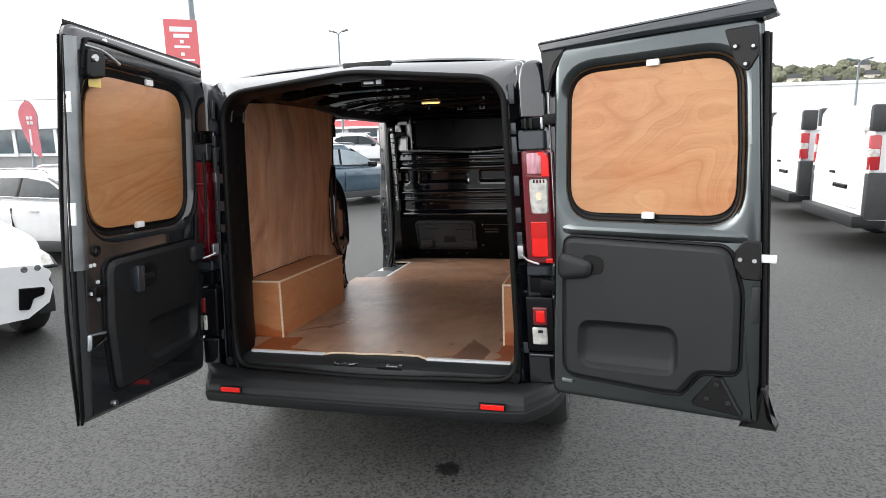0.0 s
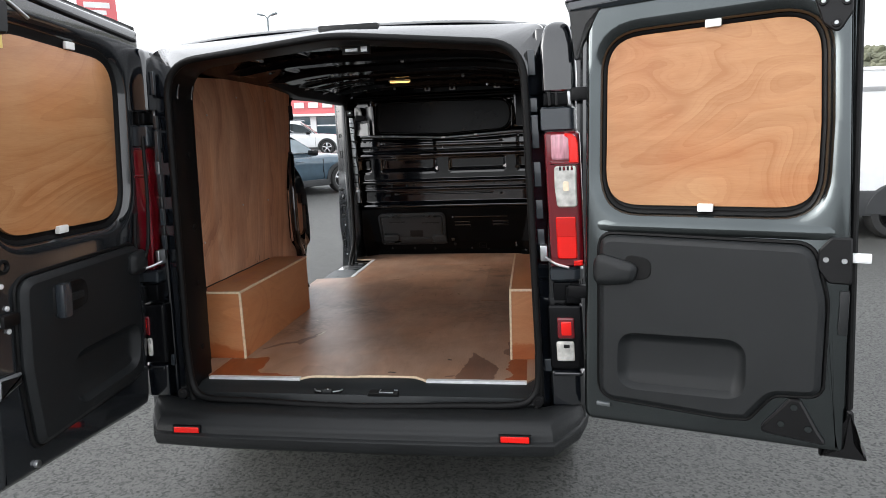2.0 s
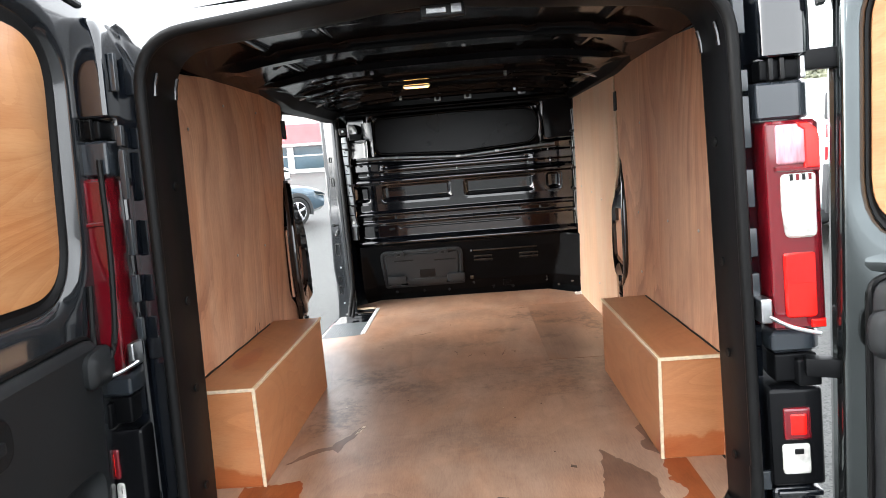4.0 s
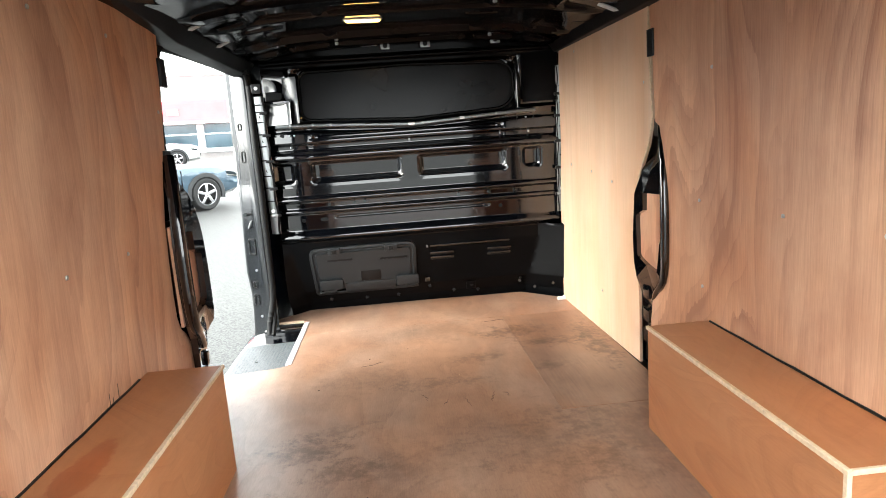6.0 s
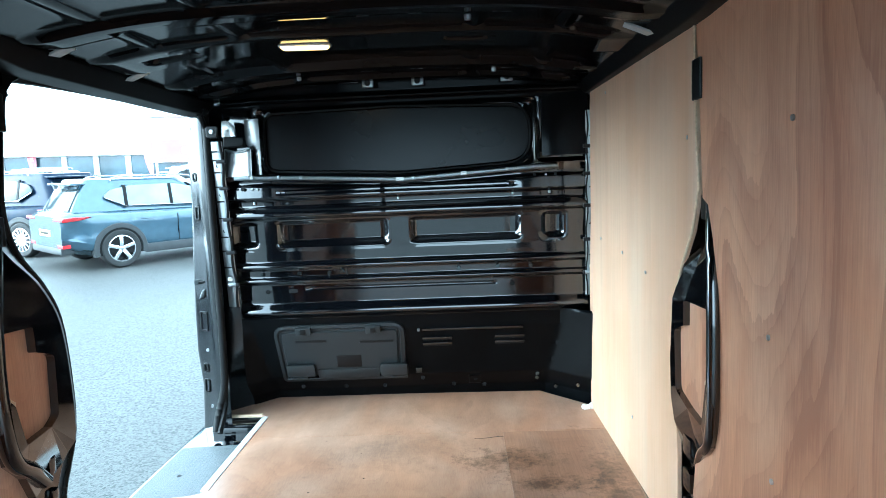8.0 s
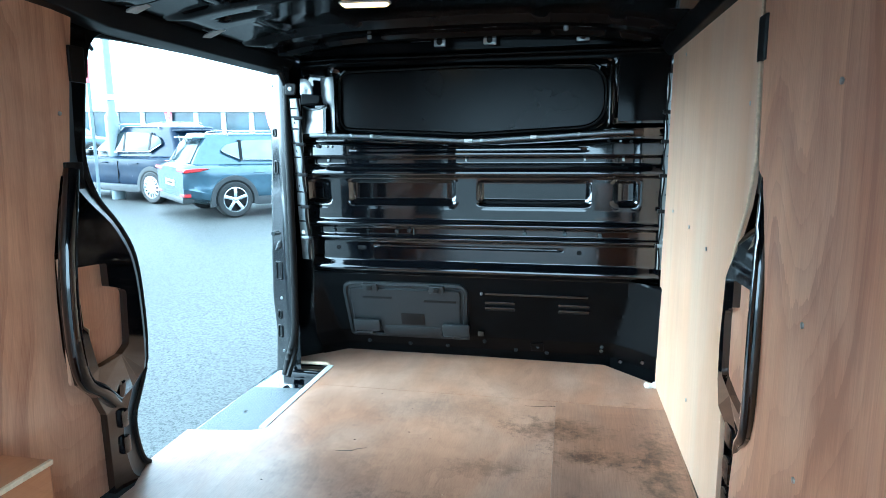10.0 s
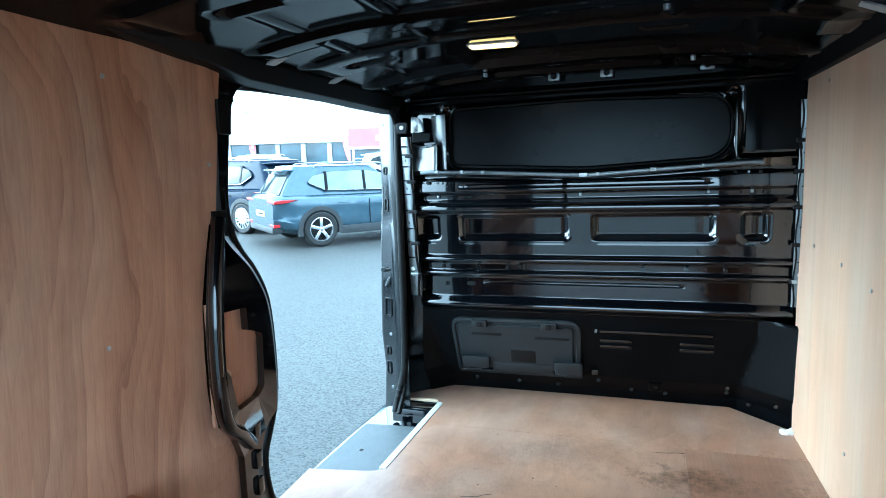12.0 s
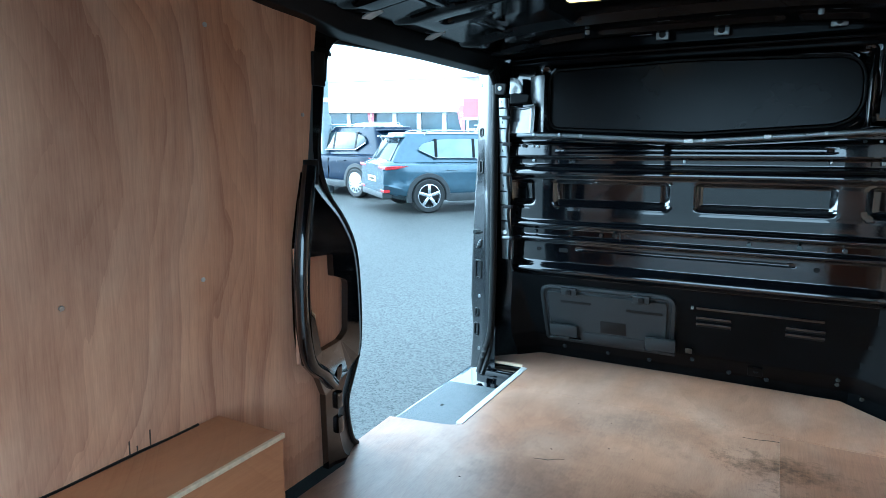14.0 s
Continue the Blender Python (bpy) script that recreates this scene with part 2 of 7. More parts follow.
PLY_BOX = plywood("plywood_box_veneer", (0.36, 0.143, 0.060), (0.52, 0.240, 0.110), (0.6, 0.36, 1.0), rings=14.0, swirl=2.2, rough=0.4, figure=1.1, streak=0.5, mottle=0.3,
                  stains=((-0.76, 0.10, 0.56, 0.20, 0.10, 0.075, 0.7), (0.72, 0.12, 0.56, 0.25, 0.14, 0.09, 0.7), (-0.76, 0.40, 0.88, 0.05, 0.16, 0.03, 0.7)))
PLY_DOOR = plywood("orange_plywood_veneer", (0.32, 0.138, 0.052), (0.455, 0.243, 0.112), (0.45, 0.45, 1.0), rings=15.0, swirl=2.0, rough=0.42, figure=1.3)
# last entry darkens the floor's right side broadly, round x 0.58, y 0.95
PLY_FLOOR = plywood("worn_plywood_floor", (0.145, 0.077, 0.051), (0.41, 0.262, 0.184), (1.0, 0.5, 1.0), rings=6.0, swirl=1.5, rough=0.36, figure=0.5, streak=0.34, mottle=0.62,
                    stains=((0.40, 2.02, 0.56, 0.24, 0.12, 0.2, -0.85), (0.50, 1.86, 0.56, 0.20, 0.08, 0.2, -0.85), (0.20, 1.72, 0.56, 0.20, 0.07, 0.2, -0.6),
                            (0.70, 1.90, 0.56, 0.10, 0.45, 0.2, -0.95), (0.02, 1.48, 0.56, 0.25, 0.08, 0.2, -0.5), (-0.35, 1.15, 0.56, 0.2, 0.1, 0.2, -0.45), (0.72, 1.45, 0.56, 0.08, 0.3, 0.2, -0.8), (-0.15, 0.85, 0.56, 0.35, 0.30, 0.2, -0.3), (0.30, 0.95, 0.56, 0.30, 0.35, 0.2, -0.35),
                            (-0.30, 1.65, 0.56, 0.30, 0.30, 0.2, -0.3), (0.05, 2.15, 0.56, 0.40, 0.25, 0.2, -0.3), (0.05, 0.35, 0.56, 0.30, 0.20, 0.2, -0.3), (-0.50, 0.62, 0.56, 0.14, 0.25, 0.2, -0.75), (-0.44, 1.05, 0.56, 0.20, 0.12, 0.2, -0.7), (-0.30, 0.90, 0.56, 0.18, 0.10, 0.2, -0.5), (0.58, 0.95, 0.56, 0.34, 0.50, 0.2, -0.4)))
PLY_WET = plywood("wet_plywood_floor", (0.12, 0.026, 0.008), (0.32, 0.088, 0.028), (1.0, 0.5, 1.0), rings=6.0, swirl=1.5, rough=0.4, figure=0.5, streak=0.34, mottle=0.62)
PLY_WET.node_tree.nodes["Principled BSDF"].inputs["Specular IOR Level"].default_value = 0.2
PLY_DAMP = plywood("damp_plywood_floor", (0.075, 0.036, 0.023), (0.20, 0.108, 0.072), (1.0, 0.5, 1.0), rings=6.0, swirl=1.5, rough=0.4, figure=0.5, streak=0.34, mottle=0.5)
PLYEDGE = mat("raw_plywood_edge", (0.66, 0.52, 0.36), 0.6, vary=0.15, scale=90)
PLY_PATCH = plywood("dark_plywood_patch", (0.122, 0.066, 0.045), (0.375, 0.240, 0.168), (1.0, 0.35, 1.0), rings=9.0, swirl=1.7, rough=0.36, figure=0.25, streak=0.2, mottle=0.62,
                    stains=((0.42, 2.02, 0.56, 0.24, 0.12, 0.2, -0.85), (0.52, 1.84, 0.56, 0.22, 0.09, 0.2, -0.85), (0.72, 1.80, 0.56, 0.10, 0.45, 0.2, -0.95), (0.45, 1.55, 0.56, 0.15, 0.08, 0.2, -0.6)))
FLOOR_MARK = mat("dark_scuff", (0.06, 0.035, 0.022), 0.5, vary=0.3, scale=30)
OILSPOT = mat("oil_soaked_asphalt", (0.010, 0.010, 0.010), 0.5, vary=0.5, scale=60, bump=0.8, bscale=90)


def asphalt():
    m = bpy.data.materials.new("worn_asphalt")
    m.use_nodes = True
    n, l = m.node_tree.nodes, m.node_tree.links
    b = n["Principled BSDF"]
    co = n.new("ShaderNodeTexCoord")
    g = n.new("ShaderNodeTexVoronoi")
    g.inputs["Scale"].default_value = 85
    s = n.new("ShaderNodeTexNoise")
    s.inputs["Scale"].default_value, s.inputs["Detail"].default_value = 0.55, 8
    d = n.new("ShaderNodeTexNoise")
    d.inputs["Scale"].default_value, d.inputs["Detail"].default_value = 60, 6
    for t in (g, s, d):
        l.new(co.outputs["Object"], t.inputs["Vector"])
    sep = n.new("ShaderNodeSeparateColor")
    l.new(g.outputs["Color"], sep.inputs[0])
    grain = n.new("ShaderNodeMath")
    grain.operation = "MULTIPLY_ADD"
    grain.inputs[1].default_value = 0.75
    l.new(sep.outputs[0], grain.inputs[0])
    l.new(d.outputs[0], grain.inputs[2])
    r = n.new("ShaderNodeValToRGB")
    e = r.color_ramp.elements
    e[0].position, e[1].position = 0.42, 1.08
    e[0].color, e[1].color = (0.006, 0.0068, 0.0063, 1), (0.078, 0.079, 0.074, 1)
    l.new(grain.outputs[0], r.inputs[0])
    st = n.new("ShaderNodeMapRange")
    st.inputs[1].default_value, st.inputs[2].default_value, st.inputs[3].default_value, st.inputs[4].default_value = 0.3, 0.7, 0.75, 1.25
    l.new(s.outputs[0], st.inputs[0])
    hs = n.new("ShaderNodeHueSaturation")
    l.new(st.outputs[0], hs.inputs["Value"])
    l.new(r.outputs[0], hs.inputs["Color"])
    l.new(hs.outputs[0], b.inputs["Base Color"])
    rr = n.new("ShaderNodeMapRange")
    rr.inputs[3].default_value, rr.inputs[4].default_value = 0.45, 0.75
    l.new(s.outputs[0], rr.inputs[0])
    l.new(rr.outputs[0], b.inputs["Roughness"])
    bp = n.new("ShaderNodeBump")
    bp.inputs["Strength"].default_value, bp.inputs["Distance"].default_value = 0.6, 0.006
    l.new(grain.outputs[0], bp.inputs["Height"])
    l.new(bp.outputs[0], b.inputs["Normal"])
    return m


ASPHALT = asphalt()
CARWHITE = mat("white_car_paint", (0.80, 0.81, 0.82), 0.2, coat=0.8, vary=0.03)
CARBLUE = mat("steel_blue_car_paint", (0.055, 0.095, 0.13), 0.2, metal=0.4, coat=1.0, vary=0.1)
CARNAVY = mat("navy_car_paint", (0.008, 0.016, 0.035), 0.25, spec=0.15, vary=0.1)
CARGLASS = mat("tinted_car_glass", (0.02, 0.028, 0.032), 0.08, spec=0.3, vary=0.2)
# opaque glass, its pale base standing in for bright sky seen through it
LIGHTGLASS = mat("sky_pale_car_glass", (0.20, 0.25, 0.28), 0.08, coat=0.5, vary=0.3, scale=1.5)
TYRE = mat("tyre_rubber", (0.016, 0.016, 0.016), 0.7, vary=0.2, scale=30, bump=0.2, bscale=150)
ALLOY = mat("silver_alloy", (0.62, 0.63, 0.65), 0.25, metal=0.9, vary=0.08)
CLAD = mat("dark_cladding_plastic", (0.03, 0.032, 0.034), 0.55, vary=0.15, scale=8)
# red lightened: bright glare over the signs is mixed into the colour
REDSIGN = mat("red_sign_face", (0.66, 0.15, 0.16), 0.5, vary=0.08, scale=1)
# flag red made paler: the haze over it is in the colour
FLAGCLOTH = mat("haze_paled_flag_cloth", (0.70, 0.22, 0.25), 0.7, vary=0.12, scale=1.5)
WHITESIGN = mat("white_sign_face", (0.8, 0.8, 0.8), 0.45, vary=0.04)
POLE = mat("galvanised_pole", (0.17, 0.20, 0.215), 0.45, metal=0.2, vary=0.12)
CLADDING = mat("pale_metal_cladding", (0.80, 0.81, 0.82), 0.5, vary=0.06, scale=0.5, stretch=(1, 1, 4))
SHOPGLASS = mat("showroom_glass", (0.05, 0.08, 0.10), 0.06, coat=1.0, vary=0.4, scale=0.5)
# base lightened so that the colour carries the distance haze
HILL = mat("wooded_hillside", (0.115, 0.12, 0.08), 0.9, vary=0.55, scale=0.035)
HOUSE = mat("far_house_walls", (0.6, 0.55, 0.5), 0.7, vary=0.2)


# ---- mesh helpers ----
def part(name, bm, material, parent=None, label="", smooth=False):
    me = bpy.data.meshes.new(name)
    bmesh.ops.recalc_face_normals(bm, faces=bm.faces)
    bm.to_mesh(me)
    bm.free()
    me.materials.append(material)
    if smooth:
        me.shade_smooth()
        me.set_sharp_from_angle(angle=radians(38))
    ob = new(name, me)
    if parent:
        ob.parent = parent
    return tagged(ob, label)


def box(x0, x1, y0, y1, z0, z1, bevel=0.004, seg=2, into=None):
    bm = bmesh.new()
    v = [bm.verts.new((x, y, z)) for x in (x0, x1) for y in (y0, y1) for z in (z0, z1)]
    for f in ((0, 1, 3, 2), (4, 6, 7, 5), (0, 4, 5, 1), (2, 3, 7, 6), (0, 2, 6, 4), (1, 5, 7, 3)):
        bm.faces.new([v[i] for i in f])
    bevel = min(bevel, 0.45 * min(abs(x1 - x0), abs(y1 - y0), abs(z1 - z0)))
    if bevel > 0:
        bmesh.ops.bevel(bm, geom=bm.edges[:], offset=bevel, segments=seg, affect="EDGES", profile=0.6)
    return merge(into, bm) if into is not None else bm


def merge(bm, other, m=None):
    me = bpy.data.meshes.new("temporary")
    if m is not None:
        other.transform(m)
    other.to_mesh(me)
    other.free()
    bm.from_mesh(me)
    bpy.data.meshes.remove(me)
    return bm


def rpoly(corners, seg=6):
    """A polygon with filleted corners: (a, b, radius) each."""
    out, n = [], len(corners)
    for i in range(n):
        p, q, s = (Vector(corners[k % n][:2]) for k in (i - 1, i, i + 1))
        r = corners[i][2]
        a, b = (p - q), (s - q)
        la, lb = a.length, b.length
        a, b = a.normalized(), b.normalized()
        ang = a.angle(b)
        d = min(r / max(1e-4, math.tan(ang / 2)), la * 0.49, lb * 0.49)
        e0, e1 = q + a * d, q + b * d
        for k in range(seg + 1):
            t = k / seg
            out.append(tuple(e0 * (1 - t) ** 2 + q * 2 * t * (1 - t) + e1 * t * t))
    return out


def place2(axis, p, c):
    a, b = p
    return {"x": (c, a, b), "y": (a, c, b), "z": (a, b, c)}[axis]


def loft(loops, cap0=False, cap1=False, closed=True, into=None):
    bm = bmesh.new() if into is None else into
    vs = [[bm.verts.new(p) for p in lp] for lp in loops]
    n = len(vs[0])
    for a, b in zip(vs, vs[1:]):
        for i in range(n if closed else n - 1):
            j = (i + 1) % n
            bm.faces.new((a[i], a[j], b[j], b[i]))
    if cap0:
        bm.faces.new(vs[0])
    if cap1:
        bm.faces.new(vs[-1])
    return bm


def inset(poly, d):
    """Moves a polygon's outline inwards by d (outwards: minus)."""
    n, out = len(poly), []
    area = sum(poly[i][0] * poly[(i + 1) % n][1] - poly[(i + 1) % n][0] * poly[i][1] for i in range(n))
    s = 1 if area > 0 else -1
    for i in range(n):
        p, q, r = (Vector(poly[k % n]) for k in (i - 1, i, i + 1))
        a, b = (q - p), (r - q)
        if a.length < 1e-7:
            a = b
        if b.length < 1e-7:
            b = a
        na, nb = Vector((-a.y, a.x)).normalized(), Vector((-b.y, b.x)).normalized()
        m = (na + nb)
        m = m.normalized() if m.length > 1e-6 else na
        out.append(tuple(q + m * (s * d / max(0.4, m.dot(na)))))
    return out


def prism(poly, axis, c0, c1, bevel=0.004, into=None):
    """A plate of outline poly, from c0 to c1 along axis, its rims chamfered."""
    sgn = 1 if c1 > c0 else -1
    bevel = min(bevel, abs(c1 - c0) * 0.4)
    small = inset(poly, bevel) if bevel > 0 else poly
    loops = [[place2(axis, p, c0) for p in small], [place2(axis, p, c0 + sgn * bevel) for p in poly],
             [place2(axis, p, c1 - sgn * bevel) for p in poly], [place2(axis, p, c1) for p in small]]
    if bevel <= 0:
        loops = [loops[1], loops[2]]
    return loft(loops, True, True, into=into)


def holed(outer, hole, into):
    """Fills between an outline and a hole, both given as points in space."""
    edges = []
    for pts in (outer, hole):
        vs = [into.verts.new(p) for p in pts]
        edges += [into.edges.new((vs[i], vs[(i + 1) % len(vs)])) for i in range(len(vs))]
    bmesh.ops.triangle_fill(into, use_beauty=True, use_dissolve=False, edges=edges)


def tube(pts, r, closed=False, sides=8, into=None):
    pts = [Vector(p) for p in pts]
    n, loops = len(pts), []
    up = Vector((0.13, 0.31, 0.94))
    for i, p in enumerate(pts):
        a = pts[i - 1] if (i or closed) else p
        b = pts[(i + 1) % n] if (i < n - 1 or closed) else p
        d = (b - a).normalized()
        u = d.cross(up)
        if u.length < 0.05:
            u = d.cross(Vector((1, 0, 0)))
        u.normalize()
        w = d.cross(u).normalized()
        loops.append([tuple(p + r * (math.cos(k * math.tau / sides) * u + math.sin(k * math.tau / sides) * w)) for k in range(sides)])
    if closed:
        loops.append(loops[0])
    return loft(loops, not closed, not closed, into=into)


def disc(c, axis, r, depth, sides=16, r2=None, into=None):
    """A short cylinder or cone on axis from c."""
    r2 = r if r2 is None else r2
    cx, cy, cz = c
    ring = [(math.cos(k * math.tau / sides), math.sin(k * math.tau / sides)) for k in range(sides)]
    def at(q, rr, d):
        a, b = q[0] * rr, q[1] * rr
        return {"x": (cx + d, cy + a, cz + b), "y": (cx + a, cy + d, cz + b), "z": (cx + a, cy + b, cz + d)}[axis]
    return loft([[at(q, r, 0) for q in ring], [at(q, (r + r2) / 2, depth * 0.8) for q in ring], [at(q, r2 * 0.9, depth) for q in ring]], True, True, into=into)


def grid(nu, nv, f, into=None):
    bm = bmesh.new() if into is None else into
    v = [[bm.verts.new(f(i / nu, j / nv)) for j in range(nv + 1)] for i in range(nu + 1)]
    for i in range(nu):
        for j in range(nv):
            bm.faces.new((v[i][j], v[i + 1][j], v[i + 1][j + 1], v[i][j + 1]))
    return bm


def smoothpath(pts, k=6):
    """Catmull-Rom through the points."""
    P = [Vector(p) for p in pts]
    out = []
    for i in range(len(P) - 1):
        a, b, c, d = P[max(0, i - 1)], P[i], P[i + 1], P[min(len(P) - 1, i + 2)]
        for j in range(k):
            t = j / k
            out.append(0.5 * (2 * b + (c - a) * t + (2 * a - 5 * b + 4 * c - d) * t * t + (3 * b - a - 3 * c + d) * t ** 3))
    out.append(P[-1])
    return [tuple(p) for p in out]


def lerp(x, pts):
    if x <= pts[0][0]:
        return pts[0][1]
    for (a, b), (c, d) in zip(pts, pts[1:]):
        if x <= c:
            return b + (d - b) * (x - a) / (c - a)
    return pts[-1][1]


def soft(x, a, b):
    t = min(1, max(0, (x - a) / (b - a)))
    return t * t * (3 - 2 * t)


def empty(name, m, label, category, group=""):
    e = new(name)
    e.empty_display_size = 0.2
    e.matrix_world = m
    return tagged(e, label, category, group)


# ---- ground ----
OIL = (0.36, -0.12)
bm = bmesh.new()
rings = [0.0, 1, 2, 4, 8, 16, 32, 64, 128, 300, 900, 3000]
loops = [[(r * math.cos(k * math.tau / 48), r * math.sin(k * math.tau / 48), 0) for k in range(48)] for r in rings[1:]]
loft(loops, cap0=True, into=bm)
tagged(part("ground", bm, ASPHALT), "worn dark grey asphalt of a vehicle sales yard", "ground", kind="structure")

# ---- the panel van ----
FLOOR = 0.558
van = empty("panel_van", RAKE, "black panel van with open rear doors and plywood-lined load bay", "van")

# rear opening outline, from the sill round to the header
OPEN = rpoly([(-0.718, 0.465, 0.10), (0.745, 0.465, 0.10), (0.69, 1.866, 0.14), (0.0, 1.932, 0.9), (-0.665, 1.866, 0.14)], 8)


def at_y(poly, y):
    return [(p[0], y, p[1]) for p in poly]


rim = rpoly([(-0.785, 0.42, 0.05), (0.785, 0.42, 0.05), (0.775, 1.958, 0.05), (0.0, 2.002, 0.9), (-0.775, 1.958, 0.05)], 8)
back = rpoly([(-0.815, 0.50, 0.05), (0.815, 0.50, 0.05), (0.80, 1.90, 0.10), (0.0, 1.965, 0.9), (-0.80, 1.90, 0.10)], 8)
def slant(poly, y0, y1):
    return [(x, y0 + (y1 - y0) * soft(z, 1.87, 2.0), z) for x, z in poly]


bm = loft([slant(rim, -0.13, 0.02), slant(rim, -0.205, -0.055), slant(inset(rim, 0.006), -0.215, -0.07), at_y(inset(OPEN, -0.014), -0.224), at_y(inset(OPEN, -0.004), -0.236)])
part("rear_frame", bm, PAINT, van, smooth=True)
bm = loft([at_y(inset(OPEN, -0.004), -0.236), at_y(OPEN, -0.215), at_y(inset(OPEN, 0.006), -0.08), at_y(inset(back, 0.01), 0.09), at_y(back, 0.13)])
part("inner_jamb", bm, JAMB, van, smooth=True)
ridge = [q for q in OPEN if q[1] > 0.60]
cut = max(range(len(ridge)), key=lambda i: (ridge[i - 1][0] - ridge[i][0]) ** 2 + (ridge[i - 1][1] - ridge[i][1]) ** 2)
ridge = ridge[cut:] + ridge[:cut]
for sd in (-1, 1):
    for ry, r in ((-0.19, 0.0055), (-0.085, 0.007)):
        part("jamb_ridge", tube([(q[0] - sd * 0.004, ry, q[1]) for q in ridge if q[0] * sd > 0.3 and q[1] < 1.80], r, False, 8), PAINT, van, smooth=True)
    for z in (0.70, 0.98, 1.22, 1.52):
        jx = lerp(z, [(0.465, 0.718 if sd < 0 else 0.745), (1.866, 0.665 if sd < 0 else 0.69)]) - 0.006
        part("jamb_plug", disc((sd * jx, -0.14, z), "x", 0.012, -sd * 0.004, 14), RUBBER, van)
part("door_seal", tube(at_y(inset(OPEN, -0.004), -0.247), 0.014, True, 10), RUBBER, van, "black rubber seal round the rear opening", smooth=True)

# roof skin and painted ceiling with its cross bows
def roof_z(x):
    return 2.010 - 0.07 * (abs(x) / 0.9) ** 3.2


bm = loft([[(x, y, roof_z(x) - d) for x in np.linspace(-0.88, 0.88, 33)] for y, d in ((-0.045, 0.03), (-0.068, 0.018), (-0.055, 0.006), (-0.01, 0.0), (0.8, -0.008), (2.0, -0.012), (2.95, 0.0))], closed=False)
part("roof", bm, PAINT, van, "glossy black roof skin", smooth=True)


def bow(y, c, w):
    d = abs(y - c)
    return soft(w - d, 0.0, 0.022)


def ceiling(u, v):
    x, y = -0.81 + 1.62 * u, -0.07 + 2.62 * v
    z = 1.962 - 0.075 * (abs(x) / 0.8) ** 3.5
    low = max(bow(y, c, w) * h for c, w, h in ((0.05, 0.07, 0.03), (0.52, 0.075, 0.034), (1.02, 0.10, 0.030), (1.42, 0.055, 0.022), (1.74, 0.11, 0.018), (2.14, 0.06, 0.024), (2.40, 0.05, 0.022)))
    z -= low * soft(0.78 - abs(x), 0.0, 0.12)
    if low < 0.004:
        z -= 0.007 * bow(abs(x), 0.32, 0.03) + 0.007 * bow(abs(x), 0.56, 0.03)
    for cx, cy in ((-0.5, 1.05), (0.5, 1.05), (-0.5, 0.55), (0.5, 0.55), (-0.48, 1.44), (0.48, 1.44), (0.3, 1.74), (-0.55, 1.74)):
        z += 0.022 * soft(0.075 - abs(x - cx), 0, 0.02) * soft(0.03 - abs(y - cy), 0, 0.015)
    return (x, y, z + 0.002 * noise.noise((x * 4, y * 5, 3)))


part("ceiling_panel", grid(120, 200, ceiling), CEILING, van, "glossy black painted ceiling with pressed cross bows", smooth=True)

for s, side in ((-1, "left"), (1, "right")):
    # cant rail between ceiling and lining
    loops = []
    for y in (-0.05, 0.4, 0.7, 0.9, 1.05, 1.2, 1.3, 1.375, 1.45, 1.8, 2.52):
        up = 0.030 * soft(1.35 - y, 0.0, 0.5) - (0.018 * soft(y, 1.30, 1.45) if s < 0 else 0.0)
        pr = rpoly([(s * 0.845, 1.862 + up, 0.006), (s * 0.775, 1.868 + up, 0.012), (s * 0.74, 1.905 + up * 0.5, 0.012), (s * 0.745, 1.95, 0.006), (s * 0.845, 1.95, 0.006)], 4)
        loops.append(at_y(pr, y))
    part("cant_rail", loft(loops, True, True), JAMB, van, smooth=True)

# small pale pads and fixings on the ceiling edge
for cx, cy, a in ((-0.742, 1.50, 8), (-0.735, 1.865, 8), (0.74, 1.55, -8)):
    b2 = box(-0.05, 0.05, -0.022, 0.022, -0.003, 0.003, 0.002)
    b2.transform(pose(cx, cy, 1.897, 0, -24 if cx < 0 else 24, a))
    part("ceiling_pad", b2, PAPER, van, "pale grey foam pad")
for cx, cy in ((-0.62, 1.06), (-0.30, 1.03), (-0.62, 1.46), (0.55, 1.06), (0.1, 0.55), (0.3, 1.46), (-0.3, 2.2), (0.4, 2.2)):
    part("roof_bolt", disc((cx, cy, 1.935), "z", 0.008, -0.012, 10), STEEL, van)

# interior lamp
lampb = rpoly([(-0.232, 1.722, 0.012), (-0.095, 1.734, 0.012), (-0.095, 1.768, 0.012), (-0.232, 1.756, 0.012)], 5)
lamp = part("interior_lamp", prism(inset(lampb, -0.006), "z", 1.952, 1.940, 0.003), WHITEPLASTIC, van, "lit oblong courtesy lamp on the ceiling", smooth=True)
part("lens", loft([[(*p, 1.940) for p in lampb], [(*p, 1.935) for p in inset(lampb, 0.003)], [(*p, 1.932) for p in inset(lampb, 0.009)]], False, True), LAMPGLOW, lamp, "warm glowing lens", smooth=True)

